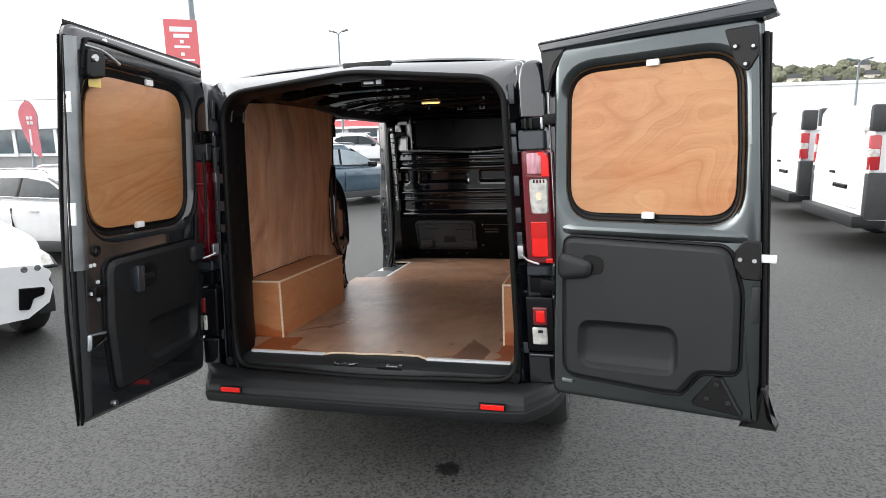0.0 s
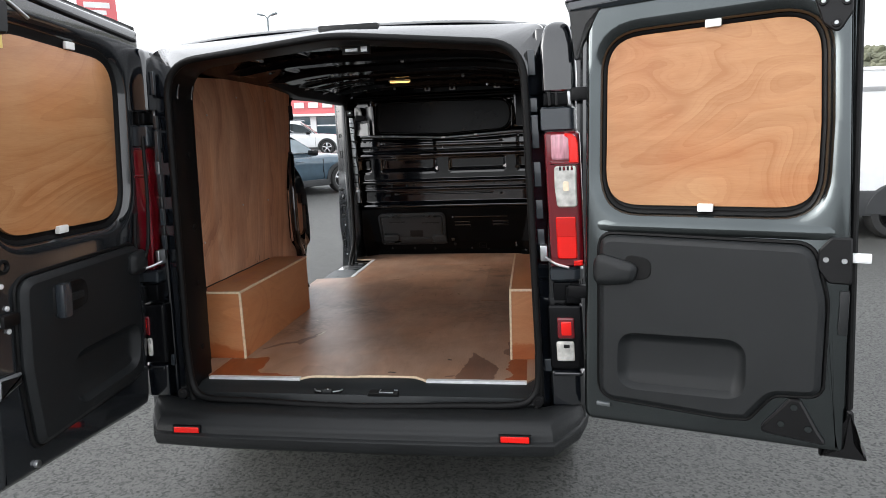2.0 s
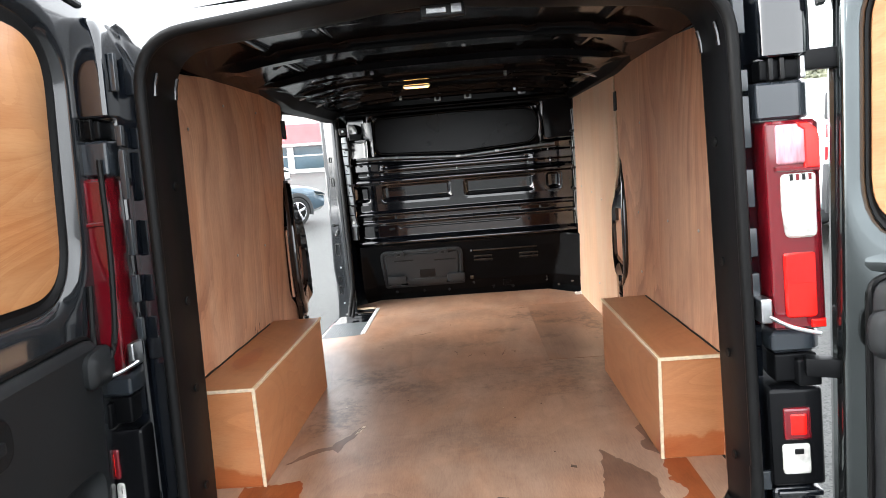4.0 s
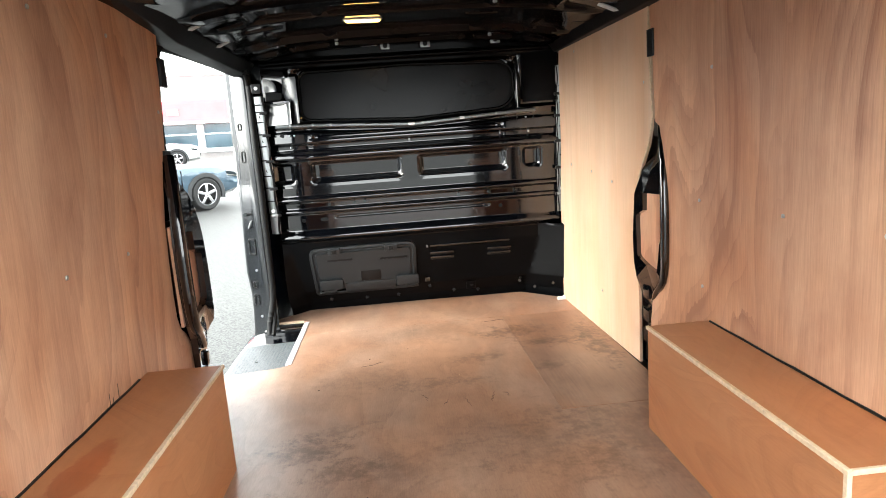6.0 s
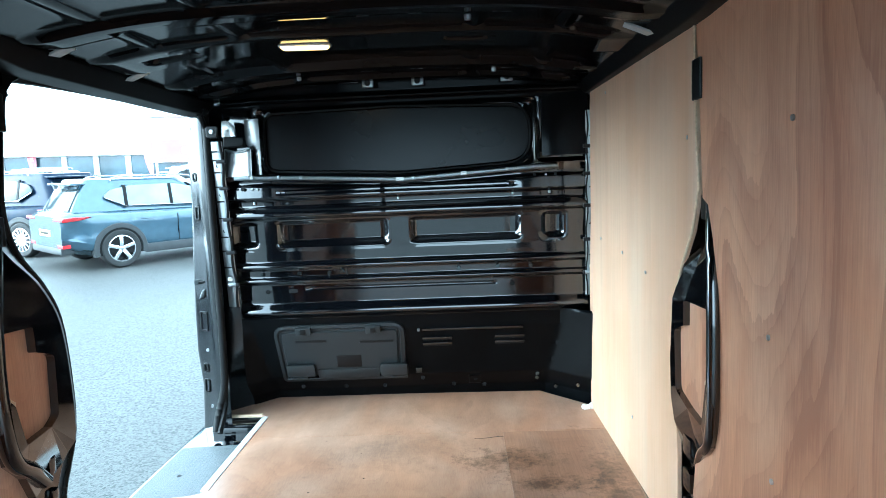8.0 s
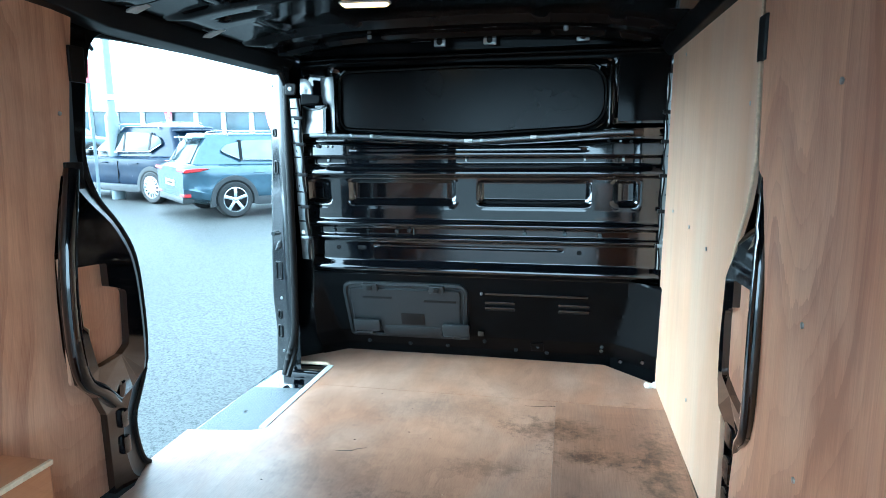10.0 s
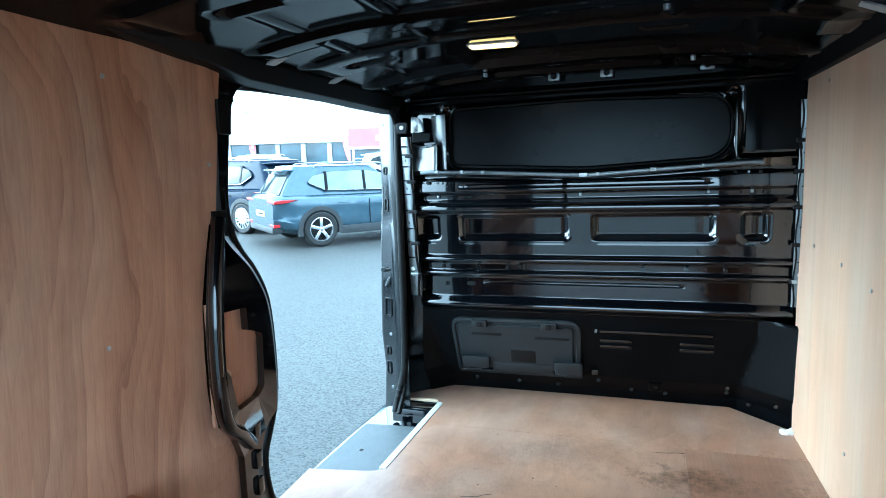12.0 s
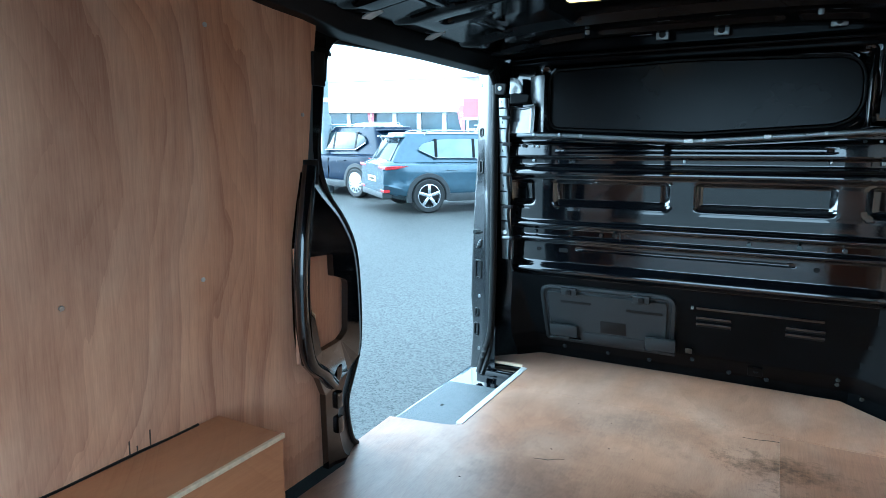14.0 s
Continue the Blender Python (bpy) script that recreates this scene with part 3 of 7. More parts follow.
# floor pan, sill and load floor
part("floor_pan", box(-0.605, 0.86, -0.10, 2.90, 0.44, 0.53, 0.004), DARKMETAL, van)
bm = loft([[(-0.74, y, z), (-0.3, y, z), (-0.27, y - d, z), (0.27, y - d, z), (0.3, y, z), (0.74, y, z)] for y, z, d in ((-0.06, 0.552, 0), (-0.165, 0.550, 0.0), (-0.185, 0.540, 0.0), (-0.235, 0.532, 0.0), (-0.24, 0.505, 0.01), (-0.30, 0.498, 0.0), (-0.31, 0.42, 0.0))], closed=False)
part("rear_sill", bm, SILL, van, "black painted loading sill", smooth=True)
floor_outline = [(-0.695, -0.128), (-0.275, -0.128)] + smoothpath([(-0.275, -0.128), (-0.215, -0.098), (-0.05, -0.098), (0.0, -0.088), (0.2, -0.088), (0.235, -0.1), (0.275, -0.128)], 4)[1:] + \
    [(0.695, -0.128), (0.80, 0.02), (0.80, 2.52), (0.595, 2.735), (-0.62, 2.765)] + \
    [(-0.82, 2.57), (-0.82, 2.545)] + smoothpath([(-0.66, 2.532), (-0.625, 2.52), (-0.614, 2.49)], 3) + smoothpath([(-0.612, 1.87), (-0.622, 1.838), (-0.66, 1.82)], 3) + [(-0.87, 1.785), (-0.86, 1.555), (-0.80, 1.42), (-0.80, 0.02)]
part("plywood_floor", prism(floor_outline, "z", FLOOR - 0.012, FLOOR, 0), PLY_FLOOR, van, "worn varnished plywood floor with wet stains")
part("edge_strip", box(-0.69, -0.275, -0.142, -0.118, FLOOR - 0.012, FLOOR + 0.003, 0.002), ALU, van, "bright aluminium edge strip")
part("edge_strip", box(0.275, 0.69, -0.142, -0.118, FLOOR - 0.012, FLOOR + 0.003, 0.002), ALU, van, "bright aluminium edge strip")
mid = smoothpath([(-0.275, -0.128), (-0.215, -0.098), (-0.05, -0.098), (0.0, -0.088), (0.2, -0.088), (0.235, -0.1), (0.275, -0.128)], 4)
part("floor_edge", tube([(x, y - 0.003, FLOOR - 0.004) for x, y in mid], 0.006, False, 6), PLYEDGE, van, "raw pale plywood edge", smooth=True)
part("step_edge_strip", box(-0.630, -0.604, 1.85, 2.50, FLOOR - 0.010, FLOOR + 0.003, 0.002), ALU, van, "aluminium edge strip at the side step")
part("step_edge_strip", box(-0.815, -0.64, 2.524, 2.54, FLOOR - 0.010, FLOOR + 0.003, 0.002), PLYEDGE, van)
# floor sheet joint
part("floor_joint", box(-0.60, 0.79, 2.274, 2.276, FLOOR - 0.003, FLOOR + 0.0008, 0.0003), PLY_FLOOR, van)
part("floor_patch", prism(rpoly([(0.398, 1.15, 0.004), (0.795, 1.15, 0.004), (0.795, 2.262, 0.004), (0.394, 2.262, 0.004)], 2), "z", FLOOR - 0.004, FLOOR + 0.0022, 0.001), PLY_PATCH, van)

# side step well
step = part("side_step", box(-0.90, -0.615, 1.76, 2.56, 0.485, 0.50, 0.003), INNER, van, "sunken side door step")
st = rpoly([(-0.90, 1.79, 0.01), (-0.635, 1.80, 0.02), (-0.635, 2.33, 0.02), (-0.90, 2.31, 0.01)], 4)
part("tread", prism(st, "z", 0.498, 0.512, 0.003), TREAD, step, "grey studded plastic tread")
bm = bmesh.new()
for i in range(16):
    for j in range(32):
        disc((-0.885 + i * 0.0155, 1.81 + j * 0.0155, 0.5116), "z", 0.0032, 0.0014, 5, into=bm)
tagged(part("tread_studs", bm, TREAD, step), kind="stuff")
part("kick_plate", box(-0.84, -0.62, 2.47, 2.54, 0.49, 0.535, 0.004), INNER, step, smooth=True)
part("tread_hole", disc((-0.80, 2.06, 0.5115), "z", 0.010, 0.001, 12), RUBBER, step)

# wheel-arch boxes
for s, y0, y1, xi, xo in ((-1, 0.10, 0.98, 0.632, 0.846), (1, 0.132, 0.965, 0.619, 0.81)):
    arch = part("wheel_arch_box", box(min(s * xi, s * xo), max(s * xi, s * xo), y0, y1, FLOOR, 0.872, 0.002), PLY_BOX, van, "orange-brown plywood wheel-arch box with pale raw edges")
    part("top_board", box(min(s * (xi - 0.002), s * xo), max(s * (xi - 0.002), s * xo), y0 - 0.002, y1 + 0.002, 0.872, 0.882, 0.001), PLY_BOX, arch)
    part("raw_edge", box(min(s * (xi - 0.0045), s * (xi + 0.005)), max(s * (xi - 0.0045), s * (xi + 0.005)), y0 - 0.004, y0 + 0.006, FLOOR, 0.882, 0.001), PLYEDGE, arch)
    part("raw_edge", box(min(s * (xi - 0.0045), s * (xi + 0.005)), max(s * (xi - 0.0045), s * (xi + 0.005)), y0 - 0.002, y1 + 0.003, 0.873, 0.8835, 0.001), PLYEDGE, arch)
    part("raw_edge", box(min(s * (xi + 0.005), s * xo), max(s * (xi + 0.005), s * xo), y0 - 0.004, y0 + 0.003, 0.873, 0.8835, 0.001), PLYEDGE, arch)
    part("sealant_line", tube([(s * (0.806 if s > 0 else 0.840), y0 + 0.02 + i * 0.08, 0.8825 + 0.001 * (i % 3)) for i in range(11)], 0.0035, False, 6), DARKMETAL, arch, smooth=True)

# side linings; outlines in (y, z)
REAR_EDGE = [(1.372, 1.872), (1.352, 1.70), (1.332, 1.48), (1.300, 1.465), (1.272, 1.38), (1.252, 1.27), (1.25, 1.15), (1.255, 1.03), (1.265, 0.96), (1.29, 0.915), (1.335, 0.885), (1.372, 0.84), (1.386, 0.76), (1.388, FLOOR)]
lining = [(0.10, FLOOR), (0.10, 0.9), (0.125, 1.2), (0.165, 1.6), (0.19, 1.866), (0.6, 1.892), (1.0, 1.886)] + REAR_EDGE
FRONT_EDGE = [(1.38, 1.872), (1.368, 1.66), (1.35, 1.50), (1.39, 1.40), (1.46, 1.31), (1.51, 1.22), (1.53, 1.06), (1.525, 0.96), (1.50, 0.90), (1.492, 0.80), (1.495, FLOOR)]
left_outline = [(y - 0.012 * soft(z, 1.38, 1.50) * soft(y, 1.25, 1.30), z) for y, z in lining]
def lean(bm, k=0.034):
    """The left wall leans out towards the floor."""
    for v in bm.verts:
        v.co.x -= k * (1.87 - v.co.z)
    return bm


left_lining = part("side_lining", lean(prism(left_outline, "x", -0.808, -0.820, 0.001)), PLY_WALL, van, "plywood side lining with swirling veneer grain")
right_lining = part("side_lining", prism(lining, "x", 0.808, 0.820, 0.001), PLY_WALL, van, "plywood side lining with swirling veneer grain")
front_poly = FRONT_EDGE[::-1] + [(2.455, 1.872), (2.465, 1.80), (2.475, 1.4), (2.51, 1.1), (2.52, 0.9), (2.52, FLOOR)]
fb = prism(front_poly, "x", 0.806, 0.818, 0.001)
for v in fb.verts:
    v.co.x -= 0.016 * max(0, v.co.y - 1.5)
front_lining = part("front_lining", fb, PLY_PALE, van, "pale plywood front lining beside the bulkhead")
part("raw_edge", tube([(0.8065, y, z) for y, z in FRONT_EDGE[:7]], 0.0035, False, 6), PLYEDGE, front_lining, smooth=True)
for s, y, z, p in ((-1, 0.623, 1.236, left_lining), (-1, 0.95, 1.23, left_lining), (-1, 0.62, 1.80, left_lining), (-1, 0.98, 1.80, left_lining), (-1, 1.30, 1.62, left_lining), (-1, 0.2, 1.1, left_lining), (-1, 0.3, 1.7, left_lining),
                   (1, 0.615, 1.241, right_lining), (1, 1.02, 1.24, right_lining), (1, 0.95, 1.62, right_lining), (1, 1.0, 0.98, right_lining), (1, 0.3, 1.24, right_lining),
                   (1, 1.75, 1.25, front_lining), (1, 2.0, 1.28, front_lining), (1, 2.3, 1.3, front_lining), (1, 1.42, 1.62, front_lining), (1, 1.9, 0.75, front_lining), (1, 2.2, 1.83, front_lining)):
    screw = disc((s * (0.809 - (0.016 * (y - 1.5) + 0.002 if p == front_lining else 0)), y, z), "x", 0.0055, -s * 0.004, 10)
    part("screw", lean(screw) if s < 0 else screw, STEEL, p)
for y, h in ((0.742, 0.034), (0.792, 0.040), (0.760, 0.016)):
    part("drip_mark", lean(box(-0.8085, -0.8076, y - 0.0018, y + 0.0018, 0.884, 0.884 + h, 0.0003)), FLOOR_MARK, left_lining)

# painted inner walls, pillars with reinforcing frames
SKIN_OPEN = smoothpath([(y - 0.024, z) for y, z in [(1.458, 1.86), (1.457, 1.78), (1.434, 1.62), (1.424, 1.50), (1.458, 1.40), (1.535, 1.31), (1.588, 1.21), (1.606, 1.04), (1.600, 0.89), (1.56, 0.80), (1.530, 0.735), (1.532, 0.66), (1.555, 0.58), (1.60, 0.545)]], 4)
for s in (-1, 1):
    edge = SKIN_OPEN if s < 0 else [(1.47, 1.87), (1.47, 0.53)]
    inner = [(0.06, 0.52), (0.06, 1.88), (1.42, 1.88)] + list(edge) + ([(1.60, 0.52)] if s < 0 else [])
    wall = prism(inner, "x", s * 0.832, s * 0.862, 0.004)
    part("inner_wall", lean(wall) if s < 0 else wall, INNER, van, smooth=True)
    # pillar plate with its oval opening, set between the lining edges
    fr = list(edge) if s < 0 else FRONT_EDGE[1:]
    plate = [(1.36, 1.86), (1.345, 1.70), (1.32, 1.46), (1.268, 1.35), (1.245, 1.2), (1.245, 1.05), (1.265, 0.93), (1.33, 0.87), (1.375, 0.80), (1.38, 0.56)]
    outer = [(y - 0.012, z) for y, z in plate][::-1] + [(y + (-0.083 if s < 0 else 0.0), z) for y, z in fr if z > 0.55]
    k = 0.0 if s < 0 else 0.052
    hole = rpoly([(1.272, 1.236, 0.008), (1.378 + k, 1.230, 0.008), (1.380 + k, 1.165, 0.006), (1.445 + k, 1.142, 0.02), (1.438 + k, 0.985, 0.02), (1.405, 0.965, 0.01), (1.315, 0.955, 0.01), (1.292, 1.06, 0.006), (1.278, 1.075, 0.006)], 3)
    bm = bmesh.new()
    def face(y, z):
        return (0.789 if s < 0 else 0.800) + (0.03 * soft(z, 1.28, 1.36) if s > 0 else 0) + 0.034 * soft(z, 1.34, 1.47) + 0.03 * soft(0.90 - z, 0, 0.06)
    holed([(s * face(*p), *p) for p in outer], [(s * face(*p), *p) for p in hole], bm)
    loft([[(s * face(*p), *p) for p in outer], [(s * (face(*p) + 0.022), *p) for p in outer]], into=bm)
    loft([[(s * face(*p), *p) for p in hole], [(s * (face(*p) + 0.022), *p) for p in hole]], into=bm)
    if s < 0:
        rail = [(y, z) for y, z in fr if z > 0.55]
        ret = loft([[(s * face(y - 0.083, z), y - 0.083, z) for y, z in rail], [(s * (face(y - 0.083, z) + 0.012), y - 0.06, z) for y, z in rail], [(s * 0.85, y - 0.004, z) for y, z in rail]], closed=False)
    post = part("side_pillar", bm, INNER, van, "black pressed steel pillar with a cut-out")
    part("backing_board", box(min(s * 0.816, s * 0.826), max(s * 0.816, s * 0.826), 1.25, 1.47 if s < 0 else 1.54, 0.93, 1.26, 0.001), PLY_WALL, post, "plywood board behind the pillar cut-out")
    if s < 0:
        part("pillar_return", ret, DARKMETAL, post, smooth=True)
    # raised tube along the rear rim of the cut-out
    rimp = smoothpath([(s * 0.812, 1.315, 1.48), (s * 0.798, 1.280, 1.37), (s * 0.788, 1.250, 1.25), (s * 0.785, 1.240, 1.12), (s * 0.786, 1.246, 1.0), (s * 0.790, 1.272, 0.93), (s * 0.798, 1.33, 0.885), (s * 0.812, 1.39, 0.83)], 5)
    part("pillar_rim", tube([(x + (0.013 if s > 0 else 0), y, z) for x, y, z in rimp], 0.020 if s < 0 else 0.015, False, 10), INNER, post, smooth=True)
    part("raw_edge", tube([(s * 0.8125, y, z) for y, z in ((1.300, 0.95), (1.318, 1.06), (1.300, 1.075), (1.291, 1.235))], 0.004, False, 6), PLYEDGE, post)
    for bz in (0.83, 0.74, 0.66):
        part("pressing", box(min(s * 0.806, s * 0.83), max(s * 0.806, s * 0.83), 1.405, 1.435 if s < 0 else 1.46, bz, bz + 0.055, 0.010), INNER, post, smooth=True)
    part("lining_bracket", box(min(s * 0.802, s * 0.812), max(s * 0.802, s * 0.812), 1.335, 1.385, 1.70, 1.79, 0.003), DARKMETAL, van)
    part("lining_bracket", box(min(s * 0.815, s * 0.825), max(s * 0.815, s * 0.825), 1.30, 1.36, 1.43, 1.50, 0.003), DARKMETAL, van)

# side door aperture: rubber seal, header, front pillar with its openings
ap = SKIN_OPEN[::-1][2:] + smoothpath([(1.44, 1.795), (1.462, 1.828), (1.52, 1.846), (1.9, 1.858), (2.40, 1.862), (2.435, 1.848), (2.445, 1.79), (2.44, 1.6), (2.44, 1.3), (2.44, 1.0), (2.43, 0.75), (2.415, 0.64), (2.37, 0.53)], 5)[1:]
front_seal = [(-0.772 - 0.03 * soft(0.75 - z, 0, 0.2), y + 0.048, z) for y, z in ap if y > 2.36 and z < 1.87]
part("seal_bulb", tube(front_seal, 0.016, False, 10), RUBBER, van, smooth=True)
part("side_door_seal", tube([(-0.852 + 0.078 * soft(y, 2.15, 2.42), y + 0.055 * soft(y, 2.30, 2.43) * soft(1.87 - z, 0, 0.1), z) for y, z in ap], 0.0115, False, 8), RUBBER, van, "black rubber seal round the side door opening", smooth=True)
def pillar_y(x):
    """Depth of the pillar's face: a shallow fold beside the seal, then a plane turned towards the doorway."""
    return lerp(-x, [(0.76, 2.505), (0.795, 2.492), (0.815, 2.496), (0.835, 2.508), (0.93, 2.556)])


def pillar_section(z):
    xo = -lerp(z, [(0.42, 0.930), (0.52, 0.905), (0.70, 0.892), (0.85, 0.908), (1.05, 0.902), (1.3, 0.888), (1.5, 0.872), (1.9, 0.868)])
    pts = [(x, pillar_y(x), z) for x in (-0.765, -0.780, -0.795, -0.806, -0.818, -0.832, -0.845)] + [(xo + d, pillar_y(xo + d), z) for d in (0.012, 0.004)]
    return pts + [(xo - 0.002, pillar_y(xo) + 0.006, z), (xo - 0.002, 2.66, z)]


pil = part("front_pillar", loft([pillar_section(z) for z in np.linspace(0.42, 1.905, 60)], closed=False), DOOR_PAINT_DARK, van, "black door pillar with striker holes", smooth=True)
for x, z, w, h in ((-0.858, 0.985, 0.030, 0.075), (-0.845, 1.45, 0.014, 0.05), (-0.868, 0.70, 0.018, 0.05), (-0.846, 1.60, 0.012, 0.026), (-0.866, 0.78, 0.014, 0.03)):
    ho = rpoly([(x - w / 2, z - h / 2, 0.006), (x + w / 2, z - h / 2, 0.006), (x + w / 2, z + h / 2, 0.006), (x - w / 2, z + h / 2, 0.006)], 3)
    bm = bmesh.new()
    loft([[(q, pillar_y(q) + o, r) for q, r in inset(ho, d)] for d, o in ((-0.008, 0.003), (-0.004, -0.005), (0.0, -0.005), (0.003, 0.004))], False, True, into=bm)
    part("striker_plate", bm, DARKMETAL, pil, smooth=True)
for z in (1.80, 1.10, 0.86, 0.61):
    part("pillar_bolt", disc((-0.850, pillar_y(-0.850) + 0.002, z), "y", 0.007, -0.007, 10), STEEL, pil)
part("stop_pin", tube([(-0.838, 2.512, 1.158), (-0.868, 2.515, 1.156)], 0.006, False, 8), RUBBER, pil)
part("stop_head", disc((-0.874, 2.525, 1.156), "y", 0.011, -0.016, 12), DOOR_PAINT, pil)
part("pillar_catch", prism(rpoly([(-0.872, 1.075, 0.008), (-0.842, 1.095, 0.008), (-0.835, 1.130, 0.008), (-0.852, 1.120, 0.008)], 3), "y", 2.520, 2.506, 0.004), CHEEK, pil, smooth=True)
part("guide_wire", tube(smoothpath([(-0.855, 1.432, 1.79), (-0.86, 1.450, 1.815), (-0.88, 1.49, 1.822), (-0.90, 1.53, 1.81)], 5), 0.006, False, 8), RUBBER, van, smooth=True)

part("corner_gusset", prism([(1.36, 1.90), (1.66, 1.90), (1.66, 1.858), (1.55, 1.853), (1.50, 1.845), (1.468, 1.828), (1.448, 1.805), (1.436, 1.77), (1.430, 1.72), (1.36, 1.72)], "x", -0.834, -0.858, 0.003), JAMB, van)

# outer side panels
right_side = [(-0.10, 0.36), (-0.10, 1.93), (2.95, 1.93), (2.95, 0.36)]
part("body_side", prism(right_side, "x", 0.865, 0.935, 0.02), PAINT, van, smooth=True)
left_rear = [(-0.10, 0.36), (-0.10, 1.93), (1.43, 1.93)] + [(y, z) for y, z in SKIN_OPEN] + [(1.60, 0.36)]
part("body_side", prism(left_rear, "x", -0.862, -0.935, 0.004), PAINT, van, smooth=True)
part("side_header", prism([(1.43, 1.875), (1.43, 1.935), (2.95, 1.935), (2.95, 1.895), (2.0, 1.89)], "x", -0.85, -0.93, 0.006), PAINT, van, smooth=True)
part("side_sill", box(-0.935, -0.85, 1.55, 2.70, 0.36, 0.492, 0.015), PAINT, van, smooth=True)
part("body_side", prism([(2.67, 0.36), (2.67, 1.93), (2.95, 1.93), (2.95, 0.36)], "x", -0.86, -0.93, 0.01), PAINT, van, smooth=True)

# cab in front of the bulkhead
cabp = rpoly([(2.90, 0.30, 0.05), (2.90, 1.985, 0.05), (3.55, 1.96, 0.3), (4.45, 1.22, 0.2), (5.0, 0.98, 0.2), (5.02, 0.32, 0.15)], 5)
bm = loft([[(x * w, y, z) for y, z in inset(cabp, d)] for x, d, w in ((-0.93, 0.05, 1), (-0.955, 0.0, 1), (0.955, 0.0, 1), (0.93, 0.05, 1))], True, True)
part("cab", bm, PAINT, van, "closed black cab", smooth=True)


def wheel(parent, m, r=0.34, w=0.215, rim_r=0.215, spokes=5, dark=False):
    """A wheel round the y axis, its face towards -y."""
    prof = [(rim_r, -w / 2 + 0.01), (rim_r + 0.02, -w / 2), (r - 0.03, -w / 2 + 0.004), (r - 0.006, -w / 2 + 0.03), (r, -w / 2 + 0.06), (r, w / 2 - 0.06), (r - 0.006, w / 2 - 0.03), (r - 0.03, w / 2), (rim_r, w / 2)]
    n = 40
    bm = loft([[(q * math.cos(k * math.tau / n), y, q * math.sin(k * math.tau / n)) for k in range(n)] for q, y in prof])
    bm.transform(m)
    ty = part("wheel", bm, TYRE, parent, "road wheel with a black tyre", smooth=True)
    bm = loft([[(q * math.cos(k * math.tau / n), y, q * math.sin(k * math.tau / n)) for k in range(n)] for q, y in ((rim_r, -w / 2 + 0.004), (rim_r - 0.014, -w / 2 + 0.002), (rim_r - 0.024, -w / 2 + 0.02), (rim_r - 0.03, 0.02))])
    for k in range(spokes):
        a = k * math.tau / spokes
        sp = box(-0.018 if spokes > 8 else -0.032, 0.018 if spokes > 8 else 0.032, -w / 2 + 0.008, -w / 2 + 0.04, 0.03, rim_r - 0.012, 0.008)
        merge(bm, sp, pose(0, 0, 0, 0, math.degrees(a), 0))
    disc((0, -w / 2 + 0.03, 0), "y", 0.05, -0.025, 16, 0.035, into=bm)
    bm.transform(m)
    part("rim", bm, DARKMETAL if dark else ALLOY, ty, "" if dark else "bright alloy rim", smooth=True)
    bm = disc((0, 0.03, 0), "y", rim_r - 0.01, 0.02, 24)
    bm.transform(m)
    part("brake_drum", bm, DARKMETAL, ty)
    return ty


for s in (-1, 1):
    for y in (0.55, 3.95):
        wheel(van, pose(s * 0.825, y, 0.335 - 0.02 * s * 0.825 + 0.03 * (y - 0.5), 0, 0, 90 if s > 0 else -90), 0.335, dark=True)

# bumper swept along the back and round the corners
prof = [(0.02, 0.455), (0.02, 0.496), (0.0, 0.503), (-0.06, 0.506), (-0.100, 0.503), (-0.116, 0.495), (-0.130, 0.476), (-0.138, 0.468), (-0.145, 0.462), (-0.148, 0.452), (-0.149, 0.440), (-0.151, 0.436), (-0.164, 0.4335), (-0.169, 0.429), (-0.168, 0.420), (-0.160, 0.388), (-0.152, 0.378), (-0.13, 0.368), (0.0, 0.362)]
path = [(-0.90, 0.25, -90), (-0.90, -0.02, -90), (-0.89, -0.11, -72), (-0.845, -0.205, -45), (-0.75, -0.255, -14), (-0.5, -0.270, -3), (0, -0.274, 0), (0.5, -0.270, 3), (0.75, -0.255, 14), (0.845, -0.205, 45), (0.89, -0.11, 72), (0.90, -0.02, 90), (0.90, 0.25, 90)]
loops = []
for px, py, a in path:
    c, sn = math.cos(radians(a)), math.sin(radians(a))
    k = 1.0 if abs(a) < 40 else 0.45 if abs(a) < 60 else 0.3
    loops.append([(px - d * k * sn, py + d * k * c, z) for d, z in prof])
bump_ob = part("rear_bumper", loft(loops, closed=False), BUMPER, van, "dark grey grained plastic rear bumper", smooth=True)
for s in (-1, 1):
    part("reflector", box(min(s * 0.595, s * 0.70), max(s * 0.595, s * 0.70), -0.4235, -0.410, 0.4385, 0.462, 0.003), REDLENS, bump_ob, "red oblong reflector")
    part("socket", box(min(s * 0.588, s * 0.707), max(s * 0.588, s * 0.707), -0.4205, -0.405, 0.4365, 0.466, 0.003), DARKMETAL, bump_ob)
